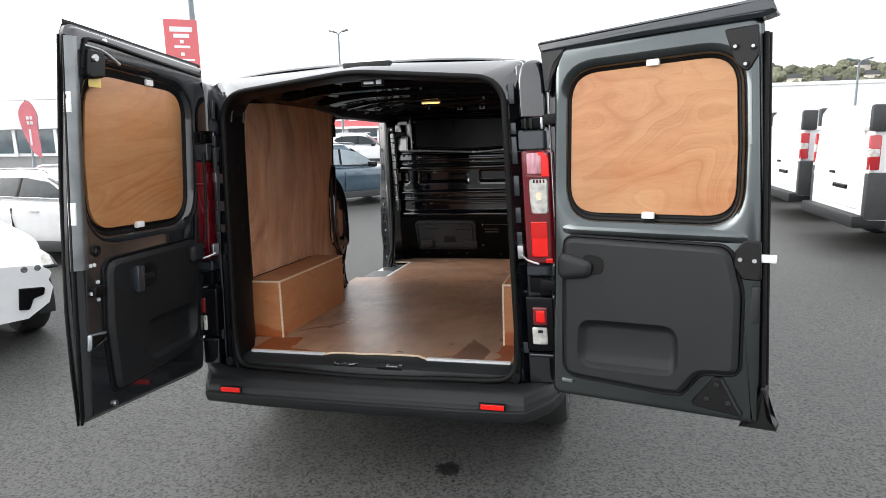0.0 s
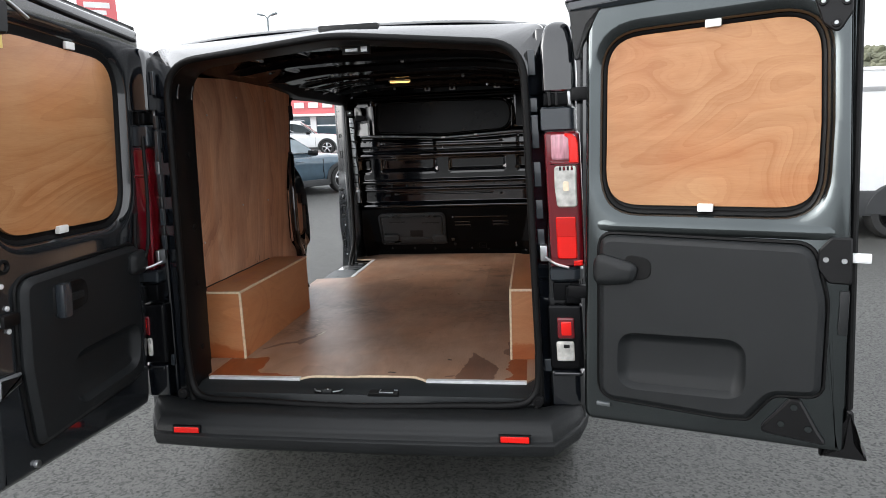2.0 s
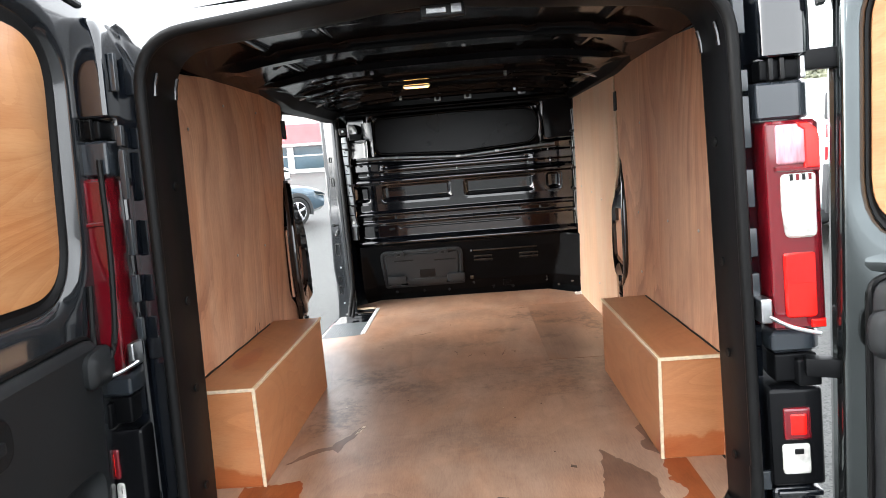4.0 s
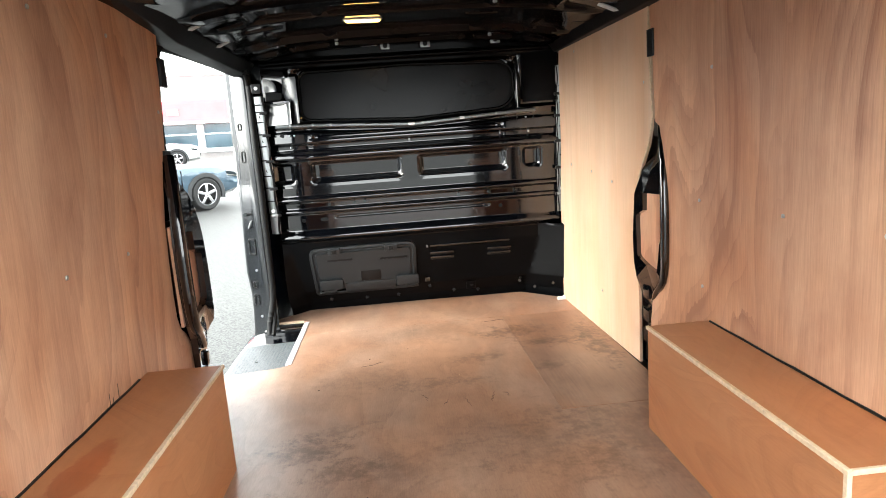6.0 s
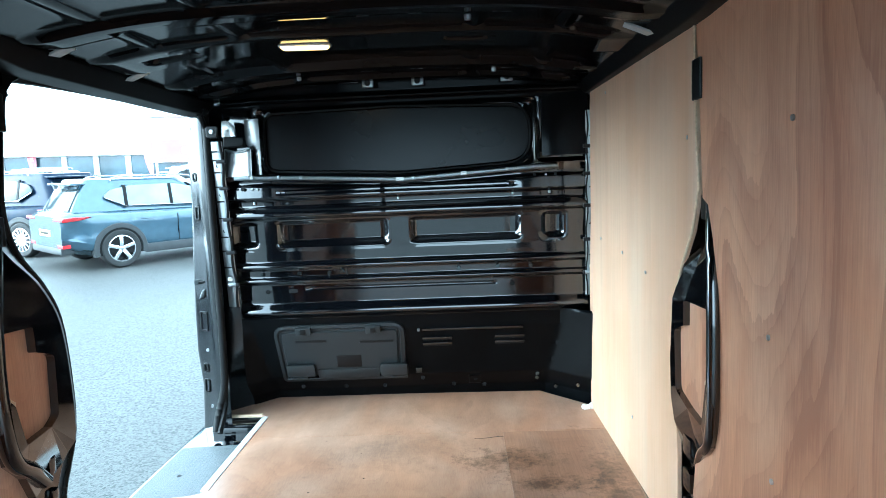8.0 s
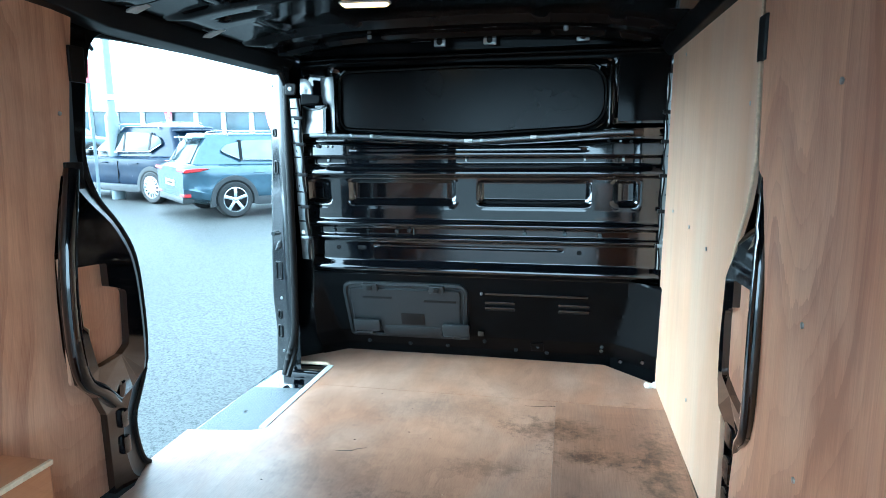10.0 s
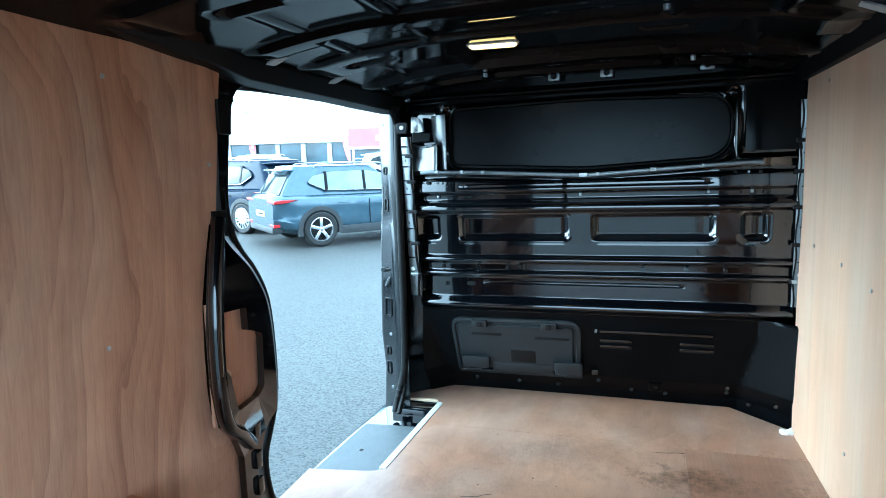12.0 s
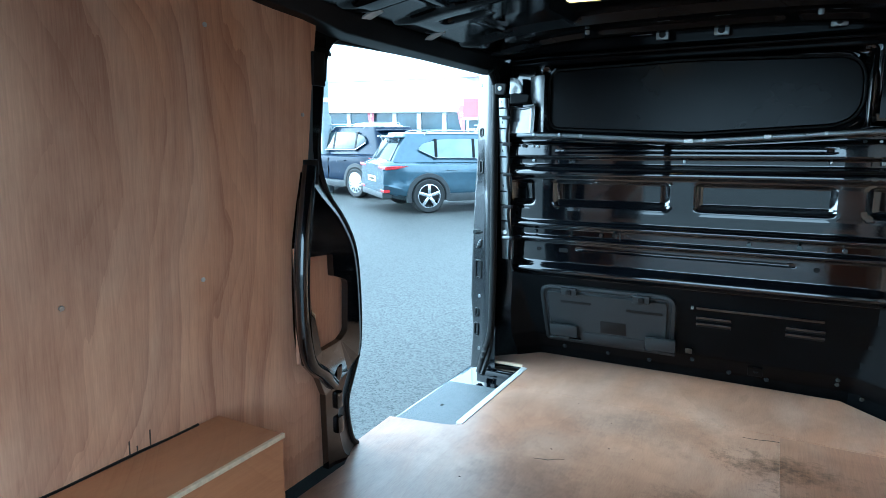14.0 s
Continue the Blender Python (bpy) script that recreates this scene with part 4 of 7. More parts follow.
# seal bulb along the sill, rising into the jambs
ss = smoothpath([(-0.712, -0.246, 0.72), (-0.706, -0.250, 0.60), (-0.675, -0.262, 0.535), (-0.60, -0.270, 0.516), (-0.40, -0.274, 0.512), (-0.22, -0.284, 0.508), (0.0, -0.290, 0.506), (0.22, -0.284, 0.508), (0.42, -0.274, 0.512), (0.62, -0.270, 0.516), (0.70, -0.262, 0.535), (0.735, -0.250, 0.60), (0.738, -0.246, 0.72)], 6)
part("sill_seal", tube(ss, 0.015, False, 10), RUBBER, van, "black rubber seal along the loading sill", smooth=True)
for s in (-1, 1):
    part("sill_buffer", disc((s * 0.735, -0.262, 0.54), "y", 0.022, -0.02, 14), DARKMETAL, van)
    part("sill_screw", disc((s * 0.735, -0.282, 0.54), "y", 0.009, -0.004, 10), DARKMETAL, van)
# sill latches: dark recesses with bright strikers
la = part("sill_latch", prism(rpoly([(-0.178, -0.232, 0.004), (-0.072, -0.232, 0.004), (-0.060, -0.196, 0.004), (-0.186, -0.196, 0.004)], 3), "z", 0.528, 0.5405, 0.002), RUBBER, van, "black latch recess in the sill")
part("latch_tongue", prism(rpoly([(-0.148, -0.236, 0.006), (-0.104, -0.236, 0.006), (-0.110, -0.208, 0.006), (-0.142, -0.208, 0.006)], 3), "z", 0.534, 0.5445, 0.002), SILL, la)
for e in (-1, 1):
    part("striker", tube(smoothpath([(-0.125 + e * 0.060, -0.206, 0.542), (-0.125 + e * 0.050, -0.224, 0.543), (-0.125 + e * 0.026, -0.233, 0.5425)], 4), 0.0032, False, 8), STEELGREY, la, smooth=True)
part("striker", disc((-0.126, -0.214, 0.544), "z", 0.004, 0.002, 10), STEELGREY, la)
la = part("sill_latch", prism(rpoly([(0.048, -0.240, 0.003), (0.178, -0.240, 0.003), (0.172, -0.194, 0.003), (0.050, -0.194, 0.003)], 3), "z", 0.528, 0.5405, 0.002), RUBBER, van, "black latch recess in the sill")
part("catch", box(0.098, 0.150, -0.228, -0.206, 0.538, 0.5435, 0.002), DARKMETAL, la)
part("catch_edge", box(0.096, 0.154, -0.232, -0.228, 0.538, 0.5445, 0.001), STEELGREY, la)
part("catch_edge", box(0.094, 0.098, -0.230, -0.200, 0.538, 0.5445, 0.001), STEELGREY, la)
part("catch_edge", box(0.152, 0.168, -0.206, -0.201, 0.538, 0.5445, 0.001), STEELGREY, la)

# tail lamp columns
for s in (-1, 1):
    def bx(name, x0, x1, y0, y1, z0, z1, material, parent, bev=0.008, label="", lean=True):
        if s < 0:
            x0, x1 = x0 + 0.03, x1 + 0.02
        b3 = box(min(s * x0, s * x1), max(s * x0, s * x1), y0 + 0.055, y1 + 0.055, z0, z1, bev, 3)
        if lean:
            for v in b3.verts:
                v.co.x -= s * 0.045 * (v.co.z - 0.9) * (1 if v.co.z > 0.5 else 0)
        return part(name, b3, material, parent, label, smooth=True)
    bx("corner_pillar", 0.782, 0.925, -0.235, 0.0, 0.42, 1.93, PAINT, van, 0.015, "glossy black corner pillar")
    def rounded(name, x0, x1, y0, y1, z0, z1, material, parent, label="", r=0.045, bev=0.006):
        if s < 0:
            x0, x1 = x0 + 0.03, x1 + 0.02
        pl = rpoly([(x0, y1 + 0.055, 0.003), (x1, y1 + 0.055, 0.003), (x1, y0 + 0.055, r), (x0, y0 + 0.055, 0.010)], 7)
        b3 = prism([(s * q[0], q[1]) for q in pl], "z", z0, z1, bev)
        for v in b3.verts:
            v.co.x -= s * 0.045 * (v.co.z - 0.9)
        return part(name, b3, material, parent, label, smooth=True)

    def face(name, pts, y0, y1, material, parent, label="", bev=0.003):
        k = 0.02 if s < 0 else 0.0
        return part(name, prism([(s * (q[0] + k - 0.045 * (q[1] - 0.9)), q[1]) for q in pts], "y", y0 + 0.055, y1 + 0.055, bev), material, parent, label, smooth=True)

    lampg = rounded("tail_lamp", 0.795, 0.925, -0.300, -0.19, 1.06, 1.556, SMOKERED, van, "tall tail lamp with red and clear lenses", 0.03, 0.008)
    bx("upper_lens", 0.818 if s > 0 else 0.86, 0.905, -0.306, -0.28, 1.455, 1.548, PINKLENS, lampg, 0.010, "pale pink upper lens")
    face("red_stripe", [(0.880, 1.445), (0.914, 1.445), (0.914, 1.515), (0.908, 1.535), (0.892, 1.548), (0.868, 1.550), (0.868, 1.541), (0.880, 1.532)], -0.3085, -0.27, REDLENS, lampg)
    face("divider", [(0.812, 1.440), (0.914, 1.436), (0.914, 1.446), (0.812, 1.452)], -0.3075, -0.27, SMOKERED, lampg)
    if s > 0:
        clear = face("clear_lens", rpoly([(0.830, 1.284, 0.016), (0.902, 1.284, 0.016), (0.902, 1.360, 0.2), (0.904, 1.434, 0.012), (0.826, 1.434, 0.012), (0.824, 1.360, 0.2)], 4), -0.310, -0.28, CLEARLENS, lampg, "clear reversing lens", 0.005)
        for i in range(4):
            face("tooth", [(0.842 + i * 0.014, 1.418), (0.850 + i * 0.014, 1.418), (0.850 + i * 0.014, 1.433), (0.842 + i * 0.014, 1.433)], -0.3108, -0.29, SMOKERED if i % 2 else DARKMETAL, clear, "", 0.001)
        face("bulb", rpoly([(0.852, 1.342, 0.008), (0.876, 1.342, 0.008), (0.876, 1.380, 0.008), (0.852, 1.380, 0.008)], 4), -0.3118, -0.29, BULB, clear, "warm-tinted bulb", 0.003)
        brake = face("brake_lens", rpoly([(0.822, 1.092, 0.012), (0.894, 1.092, 0.012), (0.894, 1.248, 0.008), (0.822, 1.248, 0.008)], 4), -0.309, -0.28, REDLENS, lampg, "bright red brake lens", 0.004)
        face("upper_half", rpoly([(0.824, 1.176, 0.002), (0.892, 1.176, 0.002), (0.892, 1.246, 0.007), (0.824, 1.246, 0.007)], 4), -0.3100, -0.29, BRAKELENS, brake, "", 0.001)
        face("foot_reflector", [(0.880, 1.066), (0.912, 1.066), (0.912, 1.086), (0.880, 1.084)], -0.3085, -0.27, REDLENS, lampg)
    rounded("lamp_cap", 0.785, 0.918, -0.292, -0.18, 1.56, 1.645, COVER, van, "dark slate plastic cap above the tail lamp", 0.06)
    # upper cover with its rounded head
    loops = []
    for z, d in ((1.70, 0.004), (1.704, 0.0), (1.80, 0.0), (1.86, 0.002), (1.90, 0.010), (1.925, 0.022), (1.940, 0.040), (1.945, 0.055)):
        pl = rpoly([(0.798 + d, -0.07, 0.003), (0.925 - d * 0.8, -0.07, 0.003), (0.925 - d * 0.8, -0.245 + d, 0.05), (0.798 + d, -0.245 + d, 0.018)], 6)
        loops.append([(s * (q[0] - 0.045 * (z - 0.9)), q[1], z) for q in pl])
    part("pillar_cover", loft(loops, True, True), PAINT, van, "glossy blue-black cover with a rounded top", smooth=True)
    bx("hinge", 0.80, 0.90, -0.285, -0.21, 1.650, 1.695, JAMB, van, 0.006)
    for hx in (0.815, 0.84, 0.885):
        bx("hinge_pin", hx, hx + 0.012, -0.297, -0.27, 1.648, 1.698, STEEL if hx > 0.84 else DARKMETAL, van, 0.004)
    rounded("lower_cap", 0.79, 0.918, -0.290, -0.18, 1.000, 1.056, COVER, van, "", 0.06, 0.010)
    bx("hinge", 0.80, 0.90, -0.280, -0.21, 0.925, 0.995, JAMB, van, 0.006)
    bx("hinge_plate", 0.845, 0.90, -0.300, -0.25, 0.918, 0.985, JAMB, van, 0.006)
    low = bx("fog_lamp", 0.775, 0.905, -0.290, -0.19, 0.655, 0.91, GLOSSBLACK, van, 0.012, "small fog and reversing lamp cluster")
    k = 0.0 if s > 0 else 0.035
    bx("red_lens", 0.806 + k, 0.872, -0.297, -0.27, 0.778, 0.862, SMOKERED, low, 0.008)
    bx("red_reflector", 0.818 + k, 0.862, -0.2985, -0.27, 0.79, 0.85, REDLENS, low, 0.008)
    bx("clear_lens", 0.800 + k, 0.868, -0.298, -0.27, 0.688, 0.768, CLEARLENS, low, 0.010)
    bx("bulb_hood", 0.826 + k * 0.4, 0.85, -0.2995, -0.27, 0.742, 0.758, DARKMETAL, low, 0.004)
    rounded("corner_shield", 0.775, 0.905, -0.288, -0.18, 0.50, 0.648, PAINT, van, "", 0.05, 0.010)
    bx("shield_ledge", 0.785, 0.895, -0.296, -0.26, 0.628, 0.644, PAINT, van, 0.006)
    # gutter fixings beside the seal
    for z, h in ((0.64, 0.05), (1.50, 0.12), (1.63, 0.05), (1.36, 0.09), (1.24, 0.07), (1.14, 0.06), (1.76, 0.09)):
        bx("gutter_plate", 0.752, 0.778, -0.276, -0.26, z, z + h, COVER, van, 0.003)
    strap = bx("check_strap", 0.758, 0.785, -0.318, -0.27, 1.085, 1.145, STEEL, van, 0.005, "metal door check strap")
    part("cord", tube(smoothpath([(s * 0.77, -0.26, 1.10), (s * 0.80, -0.30, 1.085), (s * 0.85, -0.33, 1.075)], 4), 0.005, False, 8), STEEL, strap, smooth=True)
    if s < 0:
        part("wiring_loom", tube(smoothpath([(-0.80, -0.245, 1.60), (-0.795, -0.27, 1.35), (-0.80, -0.30, 1.16), (-0.825, -0.32, 1.12), (-0.85, -0.30, 1.16), (-0.85, -0.28, 1.3)], 6), 0.007, False, 8), RUBBER, van, smooth=True)
part("roof_lamp", box(-0.10, 0.14, -0.10, -0.03, 1.972, 2.000, 0.006), TRIM, van, "dark high-level lamp block on the roof edge", smooth=True)
hl = part("header_latch", box(-0.005, 0.105, -0.115, -0.09, 1.885, 1.915, 0.003), DARKMETAL, van)
part("catch", box(0.01, 0.06, -0.12, -0.112, 1.892, 1.906, 0.002), STEEL, hl)
part("catch", box(0.072, 0.098, -0.12, -0.112, 1.890, 1.912, 0.002), STEEL, hl)

# ---- bulkhead ----
# section of the pressed sheet, (height, depth): ledges that carry the light, undercuts that stay dark
BASE = [(0.50, 2.770), (0.60, 2.735), (0.68, 2.665), (0.91, 2.592), (0.975, 2.578), (0.995, 2.546), (1.000, 2.5410), (1.014, 2.5434), (1.040, 2.567), (1.128, 2.562), (1.134, 2.544), (1.138, 2.5402), (1.148, 2.5416), (1.158, 2.553), (1.192, 2.550), (1.197, 2.527), (1.201, 2.5222), (1.213, 2.5237),
        (1.225, 2.537), (1.275, 2.536), (1.408, 2.526), (1.416, 2.501), (1.420, 2.4963), (1.437, 2.4977), (1.464, 2.519), (1.489, 2.518), (1.496, 2.497), (1.550, 2.500), (1.556, 2.514), (1.572, 2.514), (1.60, 2.492), (1.88, 2.484), (1.890, 2.466), (1.895, 2.464), (1.910, 2.478), (1.98, 2.470)]


@functools.lru_cache(maxsize=None)
def section_y(k):
    """The section's depth at k half-millimetres, its corners rounded by the press."""
    return sum(lerp((k + d) * 0.0005, BASE) * math.exp(-(d / 9.0) ** 2) for d in range(-20, 21, 2)) / sum(math.exp(-(d / 9.0) ** 2) for d in range(-20, 21, 2))


def sheet_y(z):
    return section_y(round(z * 2000))


def vee(x):
    """The window's lower rim dips towards the middle."""
    return 0.030 * (1 - min(1.0, abs(x - 0.03) / 0.56))


def bulk(u, v, z0=0.972, z1=1.864):
    x, z = -0.715 + 1.505 * u, z0 + (z1 - z0) * v
    y = sheet_y(z + vee(x) * soft(z, 1.525, 1.545) * soft(1.72 - z, 0, 0.08))
    # grooves with bright lips
    for c, h, x0, x1 in ((1.521, 0.0085, -0.490, 0.482), (1.1035, 0.0070, -0.415, 0.400)):
        y += 0.009 * soft(h - abs(z - c), -0.002, 0.004) * soft(x, x0, x0 + 0.012) * soft(x1 - x, 0, 0.012)
    # pressed panels with sloping sills
    for x0, x1, d in ((-0.512, -0.050, 0.030), (0.050, 0.506, 0.030), (-0.712, -0.606, 0.026), (0.600, 0.690, 0.024)):
        y += 0.0015 * soft(x, x0 - 0.006, x0 + 0.020) * soft(x1 - x, -0.006, 0.020) * min(1.0, max(0.0, (z - 1.270) / 0.014))
        y += d * soft(x, x0 - 0.006, x0 + 0.020) * soft(x1 - x, -0.006, 0.020) * soft(z, 1.284, 1.318) * soft(1.402 - z, 0.0, 0.020)
    # the sheet turns towards the side door at its edge
    y += 1.0 * max(0.0, -0.56 - x) ** 2
    # hollow for the window and for the cheeks beside it
    w = soft(0.575 - abs(x - 0.01), 0.0, 0.03) * soft(z, 1.59, 1.62) * soft(1.872 - z, 0.0, 0.03)
    y += 0.020 * w
    y += 0.020 * soft(x, 0.585, 0.60) * (soft(z, 1.60, 1.62) * soft(1.72 - z, 0.0, 0.10))
    y += 0.02 * soft(-x, 0.575, 0.60) * soft(z, 1.60, 1.63)
    return (x, y, z)


def lower(u, v):
    """Dull lower sheet with its splayed corners, down to the floor."""
    x, z = -0.715 + 1.525 * u, 0.52 + 0.460 * v
    y = lerp(z, BASE)
    k = soft(1.0 - z, 0.0, 0.03 if x > 0 else 0.2)
    return (x, y - (max(0, abs(x) - (0.625 + 0.05 * soft(z, 0.6, 0.95))) / 0.2) * 0.20 * k, z)


bulkhead = part("bulkhead", grid(130, 400, bulk), INNER, van, "glossy black pressed steel bulkhead with swages", smooth=True)
# same sheet and paint; this band's dark reflections are set by a duller copy
part("dulled_header_band", grid(60, 50, lambda u, v: bulk(u, v, 1.862, 1.98)), CEILING, bulkhead, "top band of the bulkhead above the window, dulled to stay dark", smooth=True)
# added dull sheet stands in for the dark upper corner
part("corner_shade_sheet", grid(12, 10, lambda u, v: (0.600 + 0.186 * u, 2.480 - 0.004 * math.sin(math.pi * u), 1.628 + 0.236 * v)), CEILING, bulkhead, smooth=True)
part("lower_sheet", grid(90, 60, lower), LOWSTEEL, bulkhead, "satin black lower bulkhead sheet", smooth=True)
winp = rpoly([(-0.524, 1.612, 0.055), (0.03, 1.585, 0.6), (0.556, 1.612, 0.11), (0.546, 1.830, 0.085), (0.02, 1.848, 1.5), (-0.522, 1.838, 0.05)], 8)
part("blanked_window", prism(winp, "y", 2.506, 2.474, 0.006), GLOSSBLACK, bulkhead, "blanked-off black bulkhead window", smooth=True)
# rolled rim round the window, bright where it faces the door
rim_in = inset(winp, -0.004)
rim_bm = loft([at_y(rim_in, 2.482), at_y(inset(winp, -0.010), 2.470), at_y(inset(winp, -0.022), 2.466), at_y(inset(winp, -0.036), 2.476), at_y(inset(winp, -0.046), 2.492)])
for v in rim_bm.verts:
    v.co.y += 0.034 * soft(v.co.z, 1.78, 1.83)
part("window_rim", rim_bm, INNER, bulkhead, smooth=True)
part("window_rubber", tube(at_y(inset(winp, -0.003), 2.474), 0.0045, True, 8), RUBBER, bulkhead, smooth=True)
# tilted flange below the window, in a shallow V, with its white clips
fx = [-0.66, -0.58, -0.40, -0.2, -0.05, 0.03, 0.11, 0.25, 0.45, 0.58, 0.66]
def flange_z(x):
    return 1.586 - vee(x) + 0.004


part("window_flange", loft([[(x, 2.496, flange_z(x) - 0.014) for x in fx], [(x, 2.461, flange_z(x) - 0.011) for x in fx], [(x, 2.4595, flange_z(x) - 0.008) for x in fx], [(x, 2.4615, flange_z(x) + 0.002) for x in fx], [(x, 2.466, flange_z(x) + 0.004) for x in fx], [(x, 2.496, flange_z(x) + 0.006) for x in fx]], closed=False), EDGESTEEL, bulkhead, smooth=True)
for x, w in ((-0.585, 0.006), (-0.475, 0.005), (-0.385, 0.006), (0.02, 0.016), (0.075, 0.006), (0.28, 0.012), (0.455, 0.005)):
    part("flange_clip", box(x - w, x + w, 2.456, 2.468, flange_z(x) - 0.010, flange_z(x) + 0.005, 0.002), STEELGREY if w < 0.01 else ALU, bulkhead)
# cheek beside the side door, in the lightened paint: a scooped plate below a dark opening, a bright scoop above it
def cheek(u, v):
    x, z = -0.708 + 0.136 * u, 1.594 + (0.113 - 0.012 * math.sin(math.pi * u)) * v
    return (x, 2.484 - 0.040 * u - 0.022 * soft(u, 0.80, 1.0) + 0.016 * (1 - u) ** 2 + 0.014 * v, z)


part("cheek_plate", grid(18, 14, cheek), CHEEK, bulkhead, smooth=True)
part("cheek_fold", tube([cheek(0.03, k / 10) for k in range(11)], 0.006, False, 8), CHEEK, bulkhead, smooth=True)
part("cheek_fold", tube([cheek(k / 14, 1.0) for k in range(15)], 0.0055, False, 8), CHEEK, bulkhead, smooth=True)
def scoop(u, v):
    x, z = -0.700 + 0.072 * u, 1.755 + (0.066 * math.sqrt(max(0.0, 1 - u ** 2.6))) * v + 0.001
    return (x, 2.470 - 0.034 * u + 0.008 * v, z)


part("cheek_scoop", grid(14, 8, scoop), CHEEK, bulkhead, smooth=True)
def sweep(u, v):
    z = 1.596 + 0.224 * v
    flare = 0.075 * soft(1.735 - z, -0.025, 0.03) * soft(z, 1.69, 1.72) if z > 1.69 else 0.0
    x0 = -0.572 - 0.034 * soft(z, 1.70, 1.76) - flare * 0.3
    return (x0 + (-0.531 - x0) * u, 2.470 - 0.045 * math.sin(0.5 * math.pi * u), z)


part("pillar_web", grid(8, 26, sweep), CHEEK, bulkhead, smooth=True)
hp = rpoly([(-0.694, 1.712, 0.006), (-0.610, 1.716, 0.014), (-0.604, 1.752, 0.012), (-0.690, 1.758, 0.008)], 4)
part("cheek_opening", prism(hp, "y", 2.500, 2.456, 0.004), JAMB, bulkhead)
bolt_tab = part("bolt_tab", prism(rpoly([(-0.752, 1.752, 0.012), (-0.708, 1.752, 0.012), (-0.700, 1.80, 0.015), (-0.752, 1.80, 0.012)], 4), "y", 2.448, 2.436, 0.003), DARKMETAL, bulkhead, smooth=True)
part("bolt_head", disc((-0.728, 2.436, 1.777), "y", 0.009, -0.006, 12), ALU, bulkhead)
# web at the lining side of the window
part("pillar_web", loft([[(0.560 + 0.016 * k, 2.470 - 0.018 * math.sin(math.pi * k), z) for k in (0, 0.25, 0.5, 0.75, 1.0)] for z in (1.597, 1.66, 1.72, 1.78, 1.85)], closed=False), INNER, bulkhead, smooth=True)
for s in (-1, 1):
    # seam flange, lightened, with lugs, clips and bolts along the bulkhead's sides
    ex = 0.716 if s < 0 else 0.788
    zs = np.linspace(1.04, 1.74 if s < 0 else 1.80, 40)
    fy = [lerp(z, [(1.04, 2.548), (1.30, 2.520), (1.74, 2.486)]) - 0.006 for z in zs]
    wd = 0.036 if s < 0 else 0.014
    bm = loft([[(s * (ex - 0.012), y - 0.002, z) for y, z in zip(fy, zs)], [(s * ex, y - 0.010, z) for y, z in zip(fy, zs)], [(s * (ex + 0.006 + 0.003 * math.sin(z * 41)), y - 0.010, z) for y, z in zip(fy, zs)], [(s * (ex + wd), y + 0.000, z) for y, z in zip(fy, zs)], [(s * (ex + wd + 0.004), y + 0.05, z) for y, z in zip(fy, zs)]], closed=False)
    # black flange given grey metal: the sky's reflection is in its colour
    part("seam_flange", bm, STEELGREY, bulkhead, "seam flange, its sky sheen set as grey metal", smooth=True)
    part("seam_edge", tube([(s * (ex - 0.008 + 0.0035 * math.sin(z * 37)), y - 0.012, z) for y, z in zip(fy, zs)], 0.0055 if s < 0 else 0.003, False, 8), RUBBER, bulkhead, smooth=True)
    for i, z in enumerate((1.700, 1.665, 1.615, 1.555, 1.495, 1.425, 1.345, 1.285, 1.215, 1.145)):
        yy = lerp(z, [(1.04, 2.548), (1.30, 2.520), (1.74, 2.486)]) - 0.012
        if z > (1.75 if s < 0 else 1.9):
            continue
        part("seam_gap", box(s * (ex + wd * 0.5) - wd * 0.52, s * (ex + wd * 0.5) + wd * 0.52, yy - 0.004, yy + 0.016, z - 0.004, z + 0.003, 0.001), RUBBER, bulkhead)
        if i % 2:
            part("seam_clip", box(s * (ex - 0.004) - 0.020, s * (ex - 0.004) + 0.020, yy - 0.014, yy + 0.006, z - 0.014, z + 0.001, 0.004), DARKMETAL, bulkhead)
        else:
            part("seam_hole", disc((s * (ex + wd * 0.42), yy + 0.004, z + 0.026), "y", 0.008, -0.006, 10), DARKMETAL, bulkhead)
    part("seam_bolt", disc((s * (ex + 0.012), 2.520, 1.165), "y", 0.010, -0.012, 12), ALU, bulkhead)
    part("seam_clamp", box(s * (ex + 0.004) - 0.022, s * (ex + 0.004) + 0.016, 2.510, 2.530, 1.132, 1.147, 0.004), STEELGREY, bulkhead, smooth=True)
# small fixings on the upper band and the strip between the swages
for x, z, r in ((-0.640, 1.542, 0.0085), (-0.600, 1.540, 0.005), (-0.577, 1.539, 0.005), (0.57, 1.553, 0.006), (0.615, 1.552, 0.005), (0.655, 1.551, 0.006)):
    part("hole_plug", disc((x, 2.494 + 0.9 * max(0.0, -0.575 - x) ** 2 + 0.003, z), "y", r, -0.006, 10), DARKMETAL if r > 0.0055 else STEELGREY, bulkhead)
for x in (-0.600, 0.004, -0.02 + 0.50, 0.63):
    part("spot_weld", box(x - 0.005, x + 0.005, 2.508, 2.517, 1.474, 1.486, 0.002), STEELGREY, bulkhead)
for x, z in ((-0.60, 1.172), (-0.44, 1.172), (-0.31, 1.172), (-0.255, 1.176), (0.245, 1.172), (0.41, 1.174), (0.55, 1.172)):
    part("hole_plug", disc((x, 2.550, z), "y", 0.009, -0.007, 10), DOOR_PAINT, bulkhead)
part("strip_joint", box(-0.235, -0.232, 2.546, 2.555, 1.157, 1.186, 0.001), DOOR_PAINT, bulkhead)
